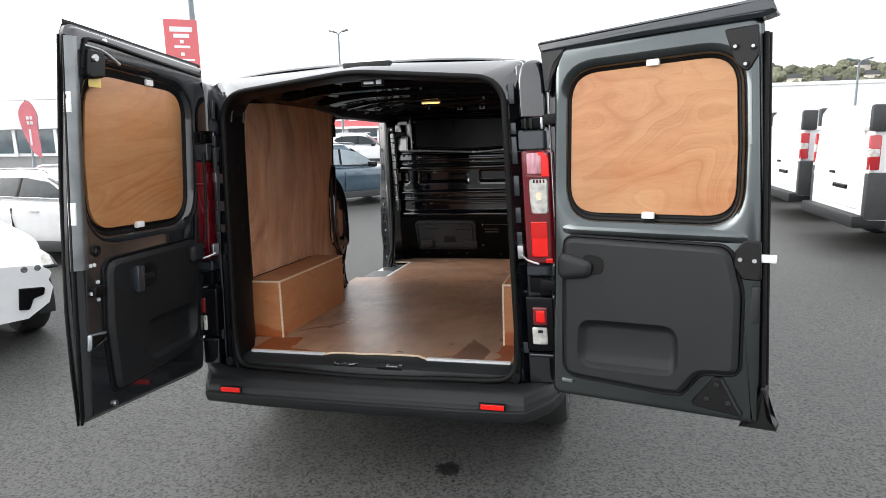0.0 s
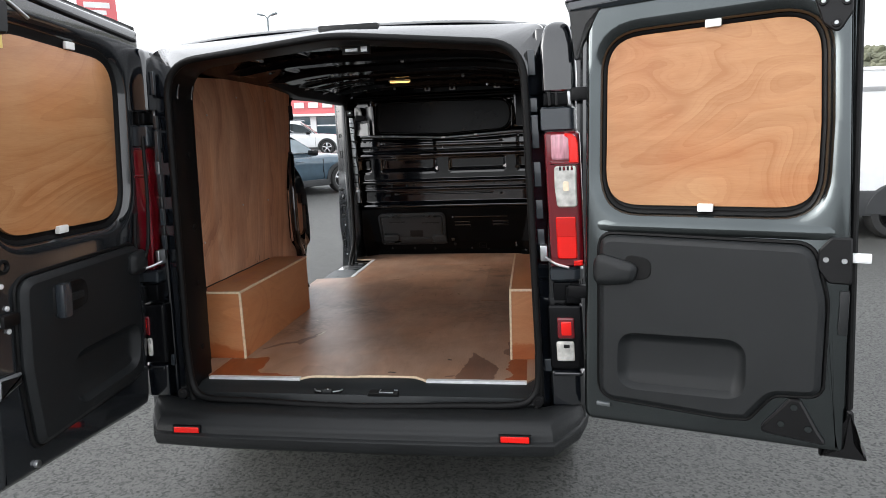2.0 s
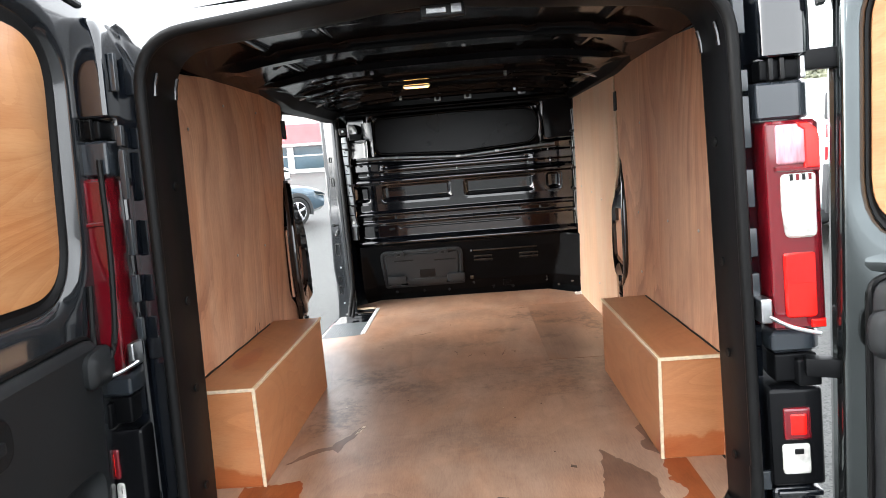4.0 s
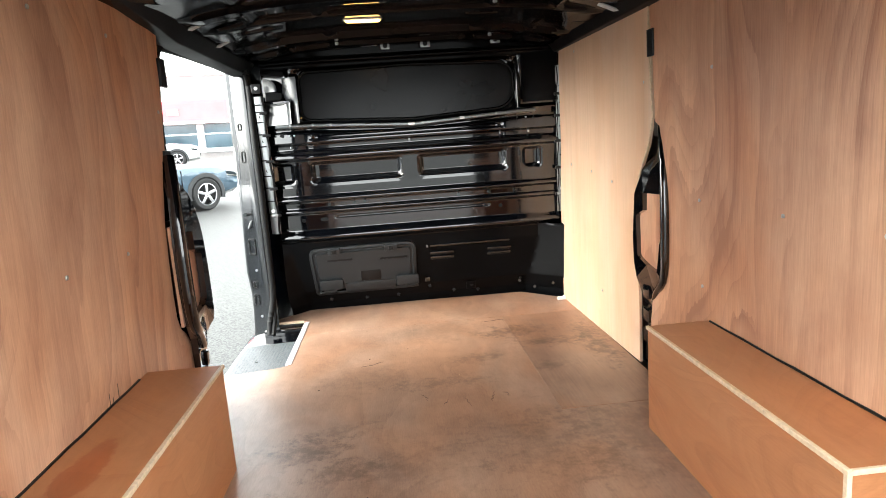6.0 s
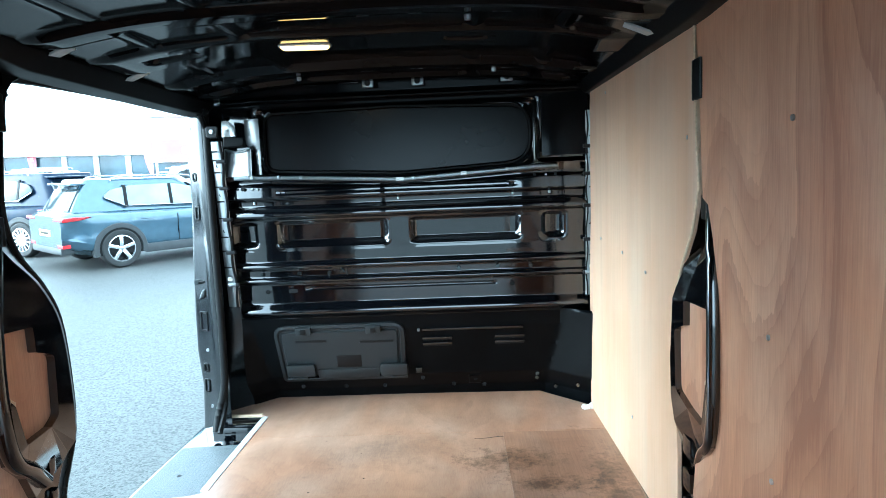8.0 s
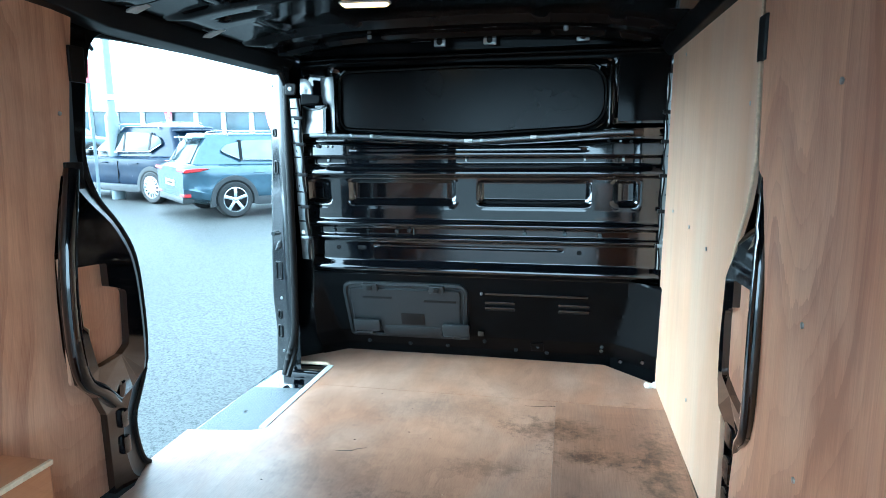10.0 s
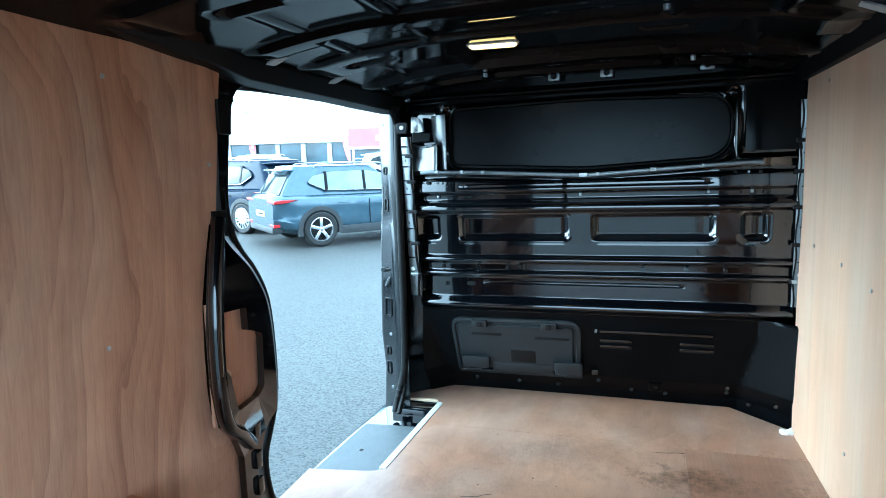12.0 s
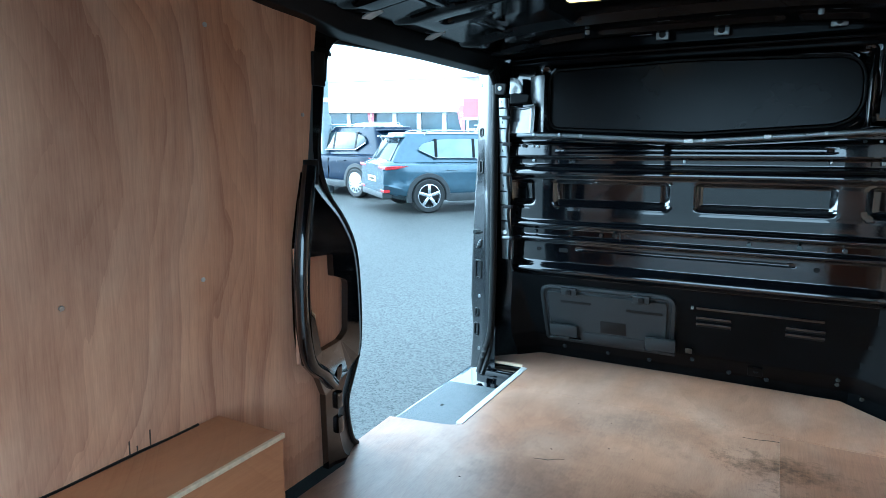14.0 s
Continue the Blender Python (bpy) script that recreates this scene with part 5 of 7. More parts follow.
for x, w in ((-0.585, 0.010), (-0.475, 0.020), (0.47, 0.010)):
    part("sheet_hole", prism(rpoly([(x - w, 1.086, 0.008), (x + w, 1.086, 0.008), (x + w, 1.104, 0.008), (x - w, 1.104, 0.008)], 4), "y", 2.57, 2.5605, 0.001), RUBBER, bulkhead)
# roof seam with clips above the window
part("roof_seam", tube(smoothpath([(-0.32, 2.43, 1.944), (-0.1, 2.42, 1.952), (0.15, 2.42, 1.955), (0.42, 2.42, 1.948), (0.60, 2.43, 1.930)], 5), 0.007, False, 8), DOOR_PAINT, bulkhead, smooth=True)
for x, w in ((-0.082, 0.022), (0.113, 0.024), (0.46, 0.024)):
    part("roof_clip", box(x - w, x + w, 2.397, 2.415, 1.918, 1.950, 0.004), STEELGREY, bulkhead, smooth=True)
    part("clip_bolt", disc((x, 2.397, 1.934), "y", 0.012, -0.004, 10), DARKMETAL, bulkhead)
for x0, x1, z in ((-0.20, -0.12, 1.935), (-0.045, 0.02, 1.944), (0.032, 0.082, 1.944), (0.145, 0.20, 1.944), (0.30, 0.41, 1.940), (0.50, 0.555, 1.932), (0.585, 0.62, 1.930)):
    part("roof_tab", box(x0, x1, 2.402, 2.412, z + 0.004, z + 0.012, 0.002), STEEL, bulkhead)
# lower hatch
def hatch_y(z):
    return lerp(z, BASE)


hp = rpoly([(-0.572, 0.655, 0.02), (-0.016, 0.660, 0.02), (-0.004, 0.938, 0.055), (-0.584, 0.936, 0.055)], 6)
bm = loft([[(x, hatch_y(z) + 0.004, z) for x, z in inset(hp, -0.004)], [(x, hatch_y(z) - 0.012, z) for x, z in hp], [(x, hatch_y(z) - 0.014, z) for x, z in inset(hp, 0.014)],
           [(x, hatch_y(z) - 0.006, z) for x, z in inset(hp, 0.020)], [(x, hatch_y(z) - 0.006, z) for x, z in inset(hp, 0.028)], [(x, hatch_y(z) - 0.015, z) for x, z in inset(hp, 0.034)]], False, True)
hatch = part("bulkhead_hatch", bm, HATCH, bulkhead, "dark grey plastic hatch with two clips", smooth=True)


def on_bulk(name, x0, x1, z0, z1, out, material, bev=0.004, label=""):
    bm2 = box(x0, x1, -0.006, 0.02, z0, z1, bev)
    for v in bm2.verts:
        v.co.y += hatch_y(v.co.z) - out
    return part(name, bm2, material, hatch, label, smooth=True)


for x in (-0.447, -0.140):
    on_bulk("hatch_clip", x - 0.034, x + 0.034, 0.895, 0.930, 0.024, HATCH)
    on_bulk("clip_tongue", x - 0.012, x + 0.012, 0.900, 0.922, 0.030, DARKMETAL)
on_bulk("hatch_slot", -0.49, -0.352, 0.855, 0.868, 0.011, DARKMETAL, 0.003)
on_bulk("hatch_slot", -0.205, -0.055, 0.846, 0.859, 0.011, DARKMETAL, 0.003)
on_bulk("hatch_foot", -0.545, -0.415, 0.690, 0.752, 0.034, HATCH, 0.012)
on_bulk("hatch_foot", -0.125, 0.0, 0.684, 0.746, 0.034, HATCH, 0.012)
on_bulk("hatch_recess", -0.319, -0.205, 0.728, 0.790, 0.012, DARKMETAL, 0.008)
on_bulk("hatch_tray", -0.41, -0.13, 0.668, 0.722, 0.014, HATCH, 0.008)
on_bulk("hatch_tab", -0.53, -0.455, 0.674, 0.690, 0.030, HATCH, 0.004)
on_bulk("hatch_tab", -0.075, -0.005, 0.668, 0.684, 0.030, HATCH, 0.004)
# louvres, bolts and holes of the lower bulkhead
def on_steel(name, x0, x1, z0, z1, out, material, bev=0.003):
    bm2 = box(x0, x1, -0.006, 0.02, z0, z1, bev)
    for v in bm2.verts:
        v.co.y += hatch_y(v.co.z) - (max(0, abs(v.co.x) - 0.60) / 0.21) * 0.205 - out
    return part(name, bm2, material, bulkhead, smooth=True)


on_steel("swage", 0.072, 0.513, 0.894, 0.905, 0.007, INNER)
on_steel("swage", 0.052, 0.062, 0.893, 0.905, 0.010, STEELGREY)
for x0 in (0.072, 0.390):
    for z in (0.826, 0.853):
        on_steel("louvre", x0, x0 + 0.13, z, z + 0.010, 0.006, INNER)
        on_steel("louvre_slot", x0, x0 + 0.13, z - 0.010, z - 0.001, -0.004, DARKMETAL)
for x, z in ((-0.50, 0.62), (-0.30, 0.615), (-0.12, 0.612), (0.06, 0.655), (0.20, 0.61), (0.30, 0.64), (0.34, 0.60), (0.58, 0.66), (0.58, 0.635), (0.66, 0.60), (0.74, 0.64)):
    d = disc((x, hatch_y(z) - (max(0, abs(x) - 0.60) / 0.21) * 0.205 + 0.002, z), "y", 0.009, -0.012, 10)
    part("bolt", d, DOOR_PAINT if x > 0.5 else DARKMETAL, bulkhead)
on_steel("bracket", 0.035, 0.062, 0.690, 0.715, 0.016, DOOR_PAINT)
on_steel("bracket", 0.27, 0.325, 0.61, 0.660, 0.004, LOWSTEEL)
foam = bmesh.new()
rng = random.Random(4)
for i in range(7):
    bmesh.ops.create_icosphere(foam, subdivisions=2, radius=0.012, matrix=Matrix.Translation((0.772 + rng.uniform(-0.02, 0.02), 2.505 + rng.uniform(-0.02, 0.015), FLOOR + 0.006)))
part("sealant_blob", foam, WHITEPLASTIC, van, "white blob of sealant in the floor corner", smooth=True)

# scratches, twigs and bits on the load floor
rng = random.Random(12)
for x, y, a, ln in ((0.02, 1.30, 70, 0.05), (0.10, 1.28, 105, 0.07), (0.19, 1.31, 75, 0.08), (0.24, 1.33, 110, 0.06), (-0.05, 1.36, 115, 0.06), (0.42, 1.52, 60, 0.12), (-0.25, 1.75, 20, 0.10), (0.36, 2.22, 8, 0.16), (0.55, 1.20, 95, 0.14)):
    bm = bmesh.new()
    n0 = 6
    c, s = math.cos(radians(a)), math.sin(radians(a))
    pts = []
    for k in range(n0 + 1):
        q = (k / n0 - 0.5) * ln
        o = rng.uniform(-0.006, 0.006)
        pts.append((x + q * c - o * s, y + q * s + o * c, 0.0028 * math.sin(math.pi * (0.12 + 0.76 * k / n0))))
    loft([[(px, py - w, FLOOR + 0.0006) for px, py, w in pts], [(px, py, FLOOR + 0.0012) for px, py, w in pts], [(px, py + w, FLOOR + 0.0006) for px, py, w in pts]], closed=False, into=bm)
    part("scratch_mark", bm, FLOOR_MARK, van)
for k in range(18):
    x, y, r = rng.uniform(-0.5, 0.75), rng.uniform(0.1, 2.4), rng.uniform(0.0014, 0.0032)
    bm = bmesh.new()
    bmesh.ops.create_icosphere(bm, subdivisions=1, radius=r, matrix=Matrix.Translation((x, y, FLOOR + r * 0.2)) @ Matrix.Diagonal((1.4, 0.8, 0.5, 1)))
    part("floor_grit", bm, FLOOR_MARK if k % 3 else PLYEDGE, van)

# wet patches soaked into the floor, with ragged edges
def wet(pts, material, name="wet_patch", wob=0.018, label=""):
    out = []
    for i, (x, y) in enumerate(pts):
        x1, y1 = pts[(i + 1) % len(pts)]
        for k in range(10):
            q = k / 10
            px, py = x + (x1 - x) * q, y + (y1 - y) * q
            w = wob if x != x1 and y != y1 else 0.0
            out.append((px + w * (noise.noise((px * 14, py * 14, 3)) + 0.6 * noise.noise((px * 55, py * 55, 7))), py + w * (noise.noise((px * 14, py * 14, 5)) + 0.6 * noise.noise((px * 45, py * 45, 9)))))
    return part(name, prism(out, "z", FLOOR - 0.001, FLOOR + 0.0006, 0), material, van, label)


wet([(-0.70, -0.117), (-0.32, -0.117), (-0.345, -0.105), (-0.42, -0.085), (-0.50, -0.055), (-0.492, -0.01), (-0.502, 0.04), (-0.515, 0.115), (-0.60, 0.108), (-0.70, 0.103)], PLY_WET, label="red-brown rainwater stain on the plywood")
wet([(0.446, 0.225), (0.485, 0.150), (0.530, 0.085), (0.567, 0.02), (0.548, -0.117), (0.396, -0.117), (0.402, -0.01), (0.422, 0.06)], PLY_DAMP, wob=0.012, label="dark damp patch on the plywood")
wet([(0.69, -0.117), (0.69, 0.125), (0.62, 0.128), (0.612, 0.06), (0.60, 0.0), (0.635, -0.05), (0.60, -0.117)], PLY_WET, wob=0.02)
wet([(0.625, 0.17), (0.622, 0.40), (0.590, 0.36), (0.600, 0.27), (0.583, 0.22)], PLY_DAMP, wob=0.014)
wet([(0.345, -0.10), (0.385, -0.085), (0.39, -0.07), (0.35, -0.085)], PLY_DAMP, wob=0.006)
wet([(0.09, -0.050), (0.125, -0.058), (0.13, -0.045), (0.10, -0.040)], FLOOR_MARK, wob=0.006)
wet([(0.33, 0.11), (0.35, 0.105), (0.352, 0.118), (0.335, 0.125)], FLOOR_MARK, wob=0.005)
wet([(-0.605, 0.235), (-0.555, 0.270), (-0.50, 0.318), (-0.470, 0.328), (-0.445, 0.302), (-0.438, 0.320), (-0.432, 0.370), (-0.405, 0.425), (-0.380, 0.500), (-0.395, 0.505), (-0.425, 0.440), (-0.465, 0.385), (-0.475, 0.355), (-0.52, 0.340), (-0.575, 0.292)], PLY_DAMP, wob=0.008, label="dark damp streak on the plywood")
# pale patch laid in for the white highlight at the streak's end
wet([(-0.406, 0.440), (-0.388, 0.470), (-0.378, 0.515), (-0.388, 0.515), (-0.402, 0.480)], PLYEDGE, "streak_highlight", 0.003)

# oil spot on the asphalt behind the van
bm = bmesh.new()
loft([[((0.06 + 0.03 * noise.noise((3 * math.cos(a), 3 * math.sin(a), 1))) * k * math.cos(a) + OIL[0], (0.06 + 0.03 * noise.noise((3 * math.cos(a), 3 * math.sin(a), 5))) * k * math.sin(a) + OIL[1], 0.004) for a in np.linspace(0, math.tau, 33)[:-1]] for k in (1.0, 0.5, 0.15)], cap1=True, into=bm)
tagged(part("oil_stain", bm, OILSPOT), "dark oil spot soaked into the asphalt", "oil stain", kind="structure")


# ---- rear doors ----
def door_frame(hx, hy, angle, side, lx, ly):
    """Door space: u from the hinge, v out of the inner face, z up."""
    c, s = math.cos(radians(angle)), math.sin(radians(angle))
    nx, ny = (-s, c) if side < 0 else (s, -c)
    return Matrix(((c, nx, lx, hx - 1.2 * lx), (s, ny, ly, hy - 1.2 * ly), (0, 0, 1, 0), (0, 0, 0, 1)))


def rear_door(M, side):
    def dp(name, bm, material, parent, label="", smooth=True):
        if side < 0:
            # the outer skin of this door tucks in towards the roof and the bumper
            for q in bm.verts:
                if q.co.y < -0.02:
                    q.co.y = -0.02 + (q.co.y + 0.02) * lerp(q.co.z, [(0.52, 0.30), (0.80, 0.80), (1.0, 1.0), (1.5, 0.95), (2.06, 0.45)])
        bm.transform(M)
        return part(name, bm, material, parent, label, smooth)

    def at_v(poly, v):
        return [(p[0], v, p[1]) for p in poly]

    if side > 0:
        outer = rpoly([(0.015, 0.490, 0.05), (0.855, 0.532, 0.03), (0.838, 1.20, 0.3), (0.800, 1.998, 0.04), (0.01, 1.978, 0.06)], 8)
        win = rpoly([(0.060, 1.266, 0.15), (0.764, 1.266, 0.15), (0.764, 1.55, 0.5), (0.747, 1.904, 0.15), (0.060, 1.890, 0.15)], 8)
    else:
        outer = rpoly([(0.015, 0.472, 0.05), (0.855, 0.548, 0.03), (0.855, 1.20, 0.3), (0.832, 2.082, 0.05), (-0.05, 2.028, 0.03)], 8)
        win = rpoly([(0.088, 1.262, 0.16), (0.772, 1.272, 0.20), (0.790, 1.58, 0.5), (0.765, 1.946, 0.20), (0.088, 1.908, 0.16)], 8)
    ply = inset(win, 0.030)
    if side > 0:
        win = [(p[0], p[1] - 0.014 * soft(1.40 - p[1], 0, 0.1)) for p in inset(win, 0.017)]
    shell = loft([at_v(inset(outer, 0.02), -0.085), at_v(outer, -0.075), at_v(outer, -0.045), at_v(inset(outer, 0.008), -0.040), at_v(inset(outer, 0.012), -0.012),
                  at_v(inset(outer, 0.018), -0.003), at_v(inset(outer, 0.026), 0.0), at_v(inset(outer, 0.034), 0.0), at_v(inset(win, -0.040), 0.003), at_v(inset(win, -0.026), 0.001), at_v(inset(win, -0.010), -0.012), at_v(inset(win, -0.002), -0.022), at_v(win, -0.030), at_v(inset(win, 0.001), -0.055)], True, False)
    # one paint, two copies: the left door's dark reflections are in the darker one
    door = dp("rear_door", shell, DOOR_PAINT if side > 0 else DOOR_PAINT_DARK, van, "open rear door, painted dark metallic with a plywood window blank")
    dp("window_blank", prism(ply, "y", -0.044, -0.030, 0.001), PLY_DOOR, door, "orange plywood sheet filling the window")
    dp("window_rubber", loft([at_v(inset(win, 0.0005), -0.028), at_v(inset(win, 0.006), -0.030), at_v(inset(win, 0.014), -0.040), at_v(inset(win, 0.034), -0.0425)]), RUBBER, door)
    for u, z in ((0.424, 1.876), (0.419, 1.292)) if side > 0 else ((0.36, 1.908), (0.46, 1.294)):
        dp("retaining_clip", box(u - 0.024, u + 0.024, -0.034, -0.016, z - 0.013, z + 0.013, 0.004), WHITEPLASTIC, door, "small white plastic clip")
    # top lip and edge seals
    if side > 0:
        lip = rpoly([(-0.040, 1.955, 0.01), (0.35, 1.976, 0.3), (0.800, 1.986, 0.02), (0.846, 1.998, 0.01), (0.822, 2.056, 0.015), (0.70, 2.046, 0.2), (-0.062, 2.006, 0.01)], 4)
        dp("top_lip", prism(lip, "y", -0.110, 0.006, 0.014), COVER, door, "overhanging dark plastic top lip")
        hc = rpoly([(-0.04, 1.966, 0.004), (0.075, 1.966, 0.004), (0.02, 1.91, 0.03), (0.0, 1.80, 0.01), (-0.018, 1.80, 0.004)], 4)
        dp("corner_gusset", prism(hc, "y", -0.02, 0.004, 0.004), TRIM, door)
    else:
        dp("top_lip", tube(smoothpath([(-0.075, -0.070, 2.030), (0.3, -0.080, 2.052), (0.76, -0.086, 2.082), (0.80, -0.086, 2.076), (0.822, -0.084, 2.03)], 5), 0.012, False, 8), RUBBER, door, "thin black top rim")
        dp("top_rail", tube(smoothpath([(0.0, 0.004, 1.975), (0.4, 0.006, 2.005), (0.72, 0.006, 2.030), (0.77, 0.004, 2.005), (0.785, 0.003, 1.92)], 5), 0.008, False, 8), RUBBER, door)
    edge = [(0.856 - (0.045 if side > 0 else 0.018) * (z - 0.55) / 1.4, z) for z in np.linspace(0.545, 1.94 if side > 0 else 2.035, 14)]
    dp("edge_seal", tube([(u, -0.030, z) for u, z in edge], 0.009, False, 8), RUBBER, door)
    dp("skin_flange", tube([(u + 0.006, -0.066, z) for u, z in edge], 0.007, False, 8), RUBBER, door)
    # grained trim panel with its notch and pull pocket
    if side > 0:
        tp = rpoly([(0.088, 0.604, 0.06), (0.50, 0.604, 0.03), (0.572, 0.612, 0.03), (0.640, 0.706, 0.06), (0.772, 0.722, 0.04), (0.772, 1.02, 0.3), (0.728, 1.188, 0.06), (0.082, 1.196, 0.05)], 6)
        pk = rpoly([(0.160, 0.660, 0.060), (0.560, 0.684, 0.060), (0.556, 0.872, 0.060), (0.162, 0.852, 0.060)], 6)
    else:
        tp = rpoly([(0.10, 0.640, 0.05), (0.700, 0.630, 0.04), (0.735, 0.90, 0.3), (0.728, 1.175, 0.06), (0.09, 1.180, 0.05)], 6)
        pk = rpoly([(0.14, 0.700, 0.065), (0.52, 0.690, 0.065), (0.53, 0.872, 0.065), (0.13, 0.872, 0.065)], 6)
    bm = bmesh.new()
    loft([at_v(tp, -0.002), at_v(tp, 0.018), at_v(inset(tp, 0.008), 0.028), at_v(inset(tp, 0.020), 0.034)], into=bm)
    holed(at_v(inset(tp, 0.020), 0.034), at_v(inset(pk, -0.006), 0.034), bm)
    loft([at_v(inset(pk, -0.006), 0.034), at_v(pk, 0.028), at_v(inset(pk, 0.012), 0.012), at_v([(u, z + 0.020 * soft(0.78 - z, 0, 0.05)) for u, z in inset(pk, 0.026)], 0.0045), at_v([(u, z + 0.022 * soft(0.78 - z, 0, 0.05)) for u, z in inset(pk, 0.034)], 0.0035)], False, True, into=bm)
    if side > 0:
        waist = [[(u, v * soft(u, 0.05, 0.12) * soft(0.80 - u, 0.0, 0.06) - 0.001, z) for u in np.linspace(0.05, 0.80, 24)] for z, v in ((1.250, 0.001), (1.243, 0.008), (1.234, 0.013), (1.222, 0.014), (1.210, 0.009), (1.200, 0.001))]
        dp("waist_rail", loft(waist, closed=False), DOOR_PAINT, door)
    trim = dp("trim_panel", bm, TRIM, door, "charcoal grained plastic trim panel with a pull pocket", smooth=True)
    dp("trim_gap", tube(at_v(inset(tp, -0.006), 0.004), 0.007, True, 6), RUBBER, trim)
    if side > 0:
        # rounded hinge-side cover and its hollow
        ho = rpoly([(0.17, 1.040, 0.035), (0.262, 1.054, 0.035), (0.265, 1.122, 0.04), (0.17, 1.136, 0.035)], 6)
        # black plate proud of the trim stands in for the hollow's shade
        dp("hollow_shade", prism(ho, "y", 0.03, 0.0365, 0.002), RUBBER, trim)
        kp = rpoly([(0.066, 1.014, 0.045), (0.208, 1.038, 0.035), (0.224, 1.100, 0.035), (0.070, 1.140, 0.04)], 6)
        dp("hinge_cover", loft([at_v(kp, 0.030), at_v(kp, 0.046), at_v(inset(kp, 0.010), 0.058), at_v(inset(kp, 0.024), 0.062)], False, True), TRIM, trim, "rounded plastic hinge cover")
        # latch fittings on the shutting edge
        up = rpoly([(0.680, 1.958, 0.01), (0.792, 1.962, 0.01), (0.796, 1.86, 0.02), (0.762, 1.800, 0.02), (0.722, 1.835, 0.02)], 4)
        top = dp("upper_latch", prism(up, "y", -0.006, 0.010, 0.004), DARKMETAL, door, "black upper latch plate")
        for u, z in ((0.720, 1.895), (0.778, 1.890), (0.755, 1.832)):
            dp("bolt", disc((u, 0.009, z), "y", 0.012, 0.008, 12), DARKMETAL, top)
            dp("bolt_head", disc((u, 0.016, z), "y", 0.006, 0.004, 10), STEEL, top)
        mp = rpoly([(0.745, 1.175, 0.02), (0.775, 1.215, 0.02), (0.83, 1.215, 0.01), (0.835, 1.075, 0.01), (0.775, 1.075, 0.02), (0.742, 1.12, 0.02)], 4)
        midl = dp("middle_latch", prism(mp, "y", -0.012, 0.016, 0.005), DARKMETAL, door, "black latch housing with a steel tongue")
        dp("tongue", box(0.815, 0.880, -0.012, 0.006, 1.140, 1.168, 0.004), ALU, midl)
        dp("screw", disc((0.765, 0.015, 1.148), "y", 0.008, 0.005, 10), STEEL, midl)
        dp("screw", disc((0.812, 0.015, 1.146), "y", 0.008, 0.005, 10), STEEL, midl)
        dp("handle_lever", box(0.806, 0.832, -0.008, 0.012, 0.918, 1.055, 0.006), TRIM, door)
        lp = rpoly([(0.60, 0.575, 0.02), (0.69, 0.70, 0.015), (0.72, 0.70, 0.015), (0.775, 0.60, 0.02), (0.80, 0.565, 0.01)], 4)
        lowl = dp("lower_latch", prism(lp, "y", -0.004, 0.018, 0.006), DARKMETAL, door, "black lower latch plate with three bolts")
        for u, z in ((0.703, 0.675), (0.67, 0.615), (0.745, 0.612)):
            dp("bolt", disc((u, 0.015, z), "y", 0.012, 0.008, 6), DOOR_PAINT, lowl)
        fp = rpoly([(0.770, 0.520, 0.004), (0.905, 0.528, 0.004), (0.902, 0.545, 0.004), (0.874, 0.575, 0.05), (0.862, 0.680, 0.01), (0.846, 0.680, 0.01), (0.838, 0.560, 0.01)], 4)
        dp("door_foot", prism(fp, "y", -0.07, -0.005, 0.006), DARKMETAL, door)
        dp("drain_plug", box(0.075, 0.125, 0.0, 0.010, 0.565, 0.580, 0.004), EDGESTEEL, door)
    else:
        # inner release handle in its cup
        cup = rpoly([(0.44, 1.035, 0.035), (0.60, 1.03, 0.02), (0.60, 1.125, 0.02), (0.45, 1.12, 0.035)], 5)
        dp("handle_cup", loft([at_v(inset(cup, -0.010), 0.033), at_v(inset(cup, -0.004), 0.039), at_v(cup, 0.039), at_v(inset(cup, 0.006), 0.0345)], False, True), RUBBER, trim)
        hl2 = dp("release_handle", box(0.560, 0.605, 0.034, 0.070, 1.02, 1.135, 0.012), COVER, trim, "black inner release handle")
        dp("handle_arm", box(0.475, 0.57, 0.036, 0.052, 1.062, 1.088, 0.008), TRIM, hl2)
        kp = rpoly([(0.075, 1.06, 0.04), (0.185, 1.07, 0.03), (0.185, 1.15, 0.03), (0.08, 1.165, 0.035)], 6)
        dp("hinge_cover", loft([at_v(kp, 0.030), at_v(kp, 0.046), at_v(inset(kp, 0.010), 0.058), at_v(inset(kp, 0.024), 0.062)], False, True), TRIM, trim, "rounded plastic hinge cover")
        dp("grommet", tube([(0.765 + 0.018 * math.cos(a * math.tau / 14), 0.004, 1.225 + 0.018 * math.sin(a * math.tau / 14)) for a in range(14)], 0.006, True, 6), RUBBER, door)
        # steel shutting edge with latch, stickers and striker
        ez = np.linspace(1.16, 2.03, 18)
        eu = [0.860 - 0.020 * (z - 0.55) / 1.4 for z in ez]
        rows = [[(u - 0.002, -0.043, z) for u, z in zip(eu, ez)], [(u + 0.003, -0.038, z) for u, z in zip(eu, ez)], [(u + 0.003, -0.022, z) for u, z in zip(eu, ez)], [(u - 0.004, -0.006, z) for u, z in zip(eu, ez)],
                [(u - 0.018, 0.005, z) for u, z in zip(eu, ez)], [(u - 0.034 - 0.010 * math.exp(-((z - 1.25) / 0.12) ** 2), 0.006, z) for u, z in zip(eu, ez)], [(u - 0.042 - 0.010 * math.exp(-((z - 1.25) / 0.12) ** 2), 0.001, z) for u, z in zip(eu, ez)]]
        dp("shutting_edge", loft(rows, closed=False), EDGESTEEL, door)
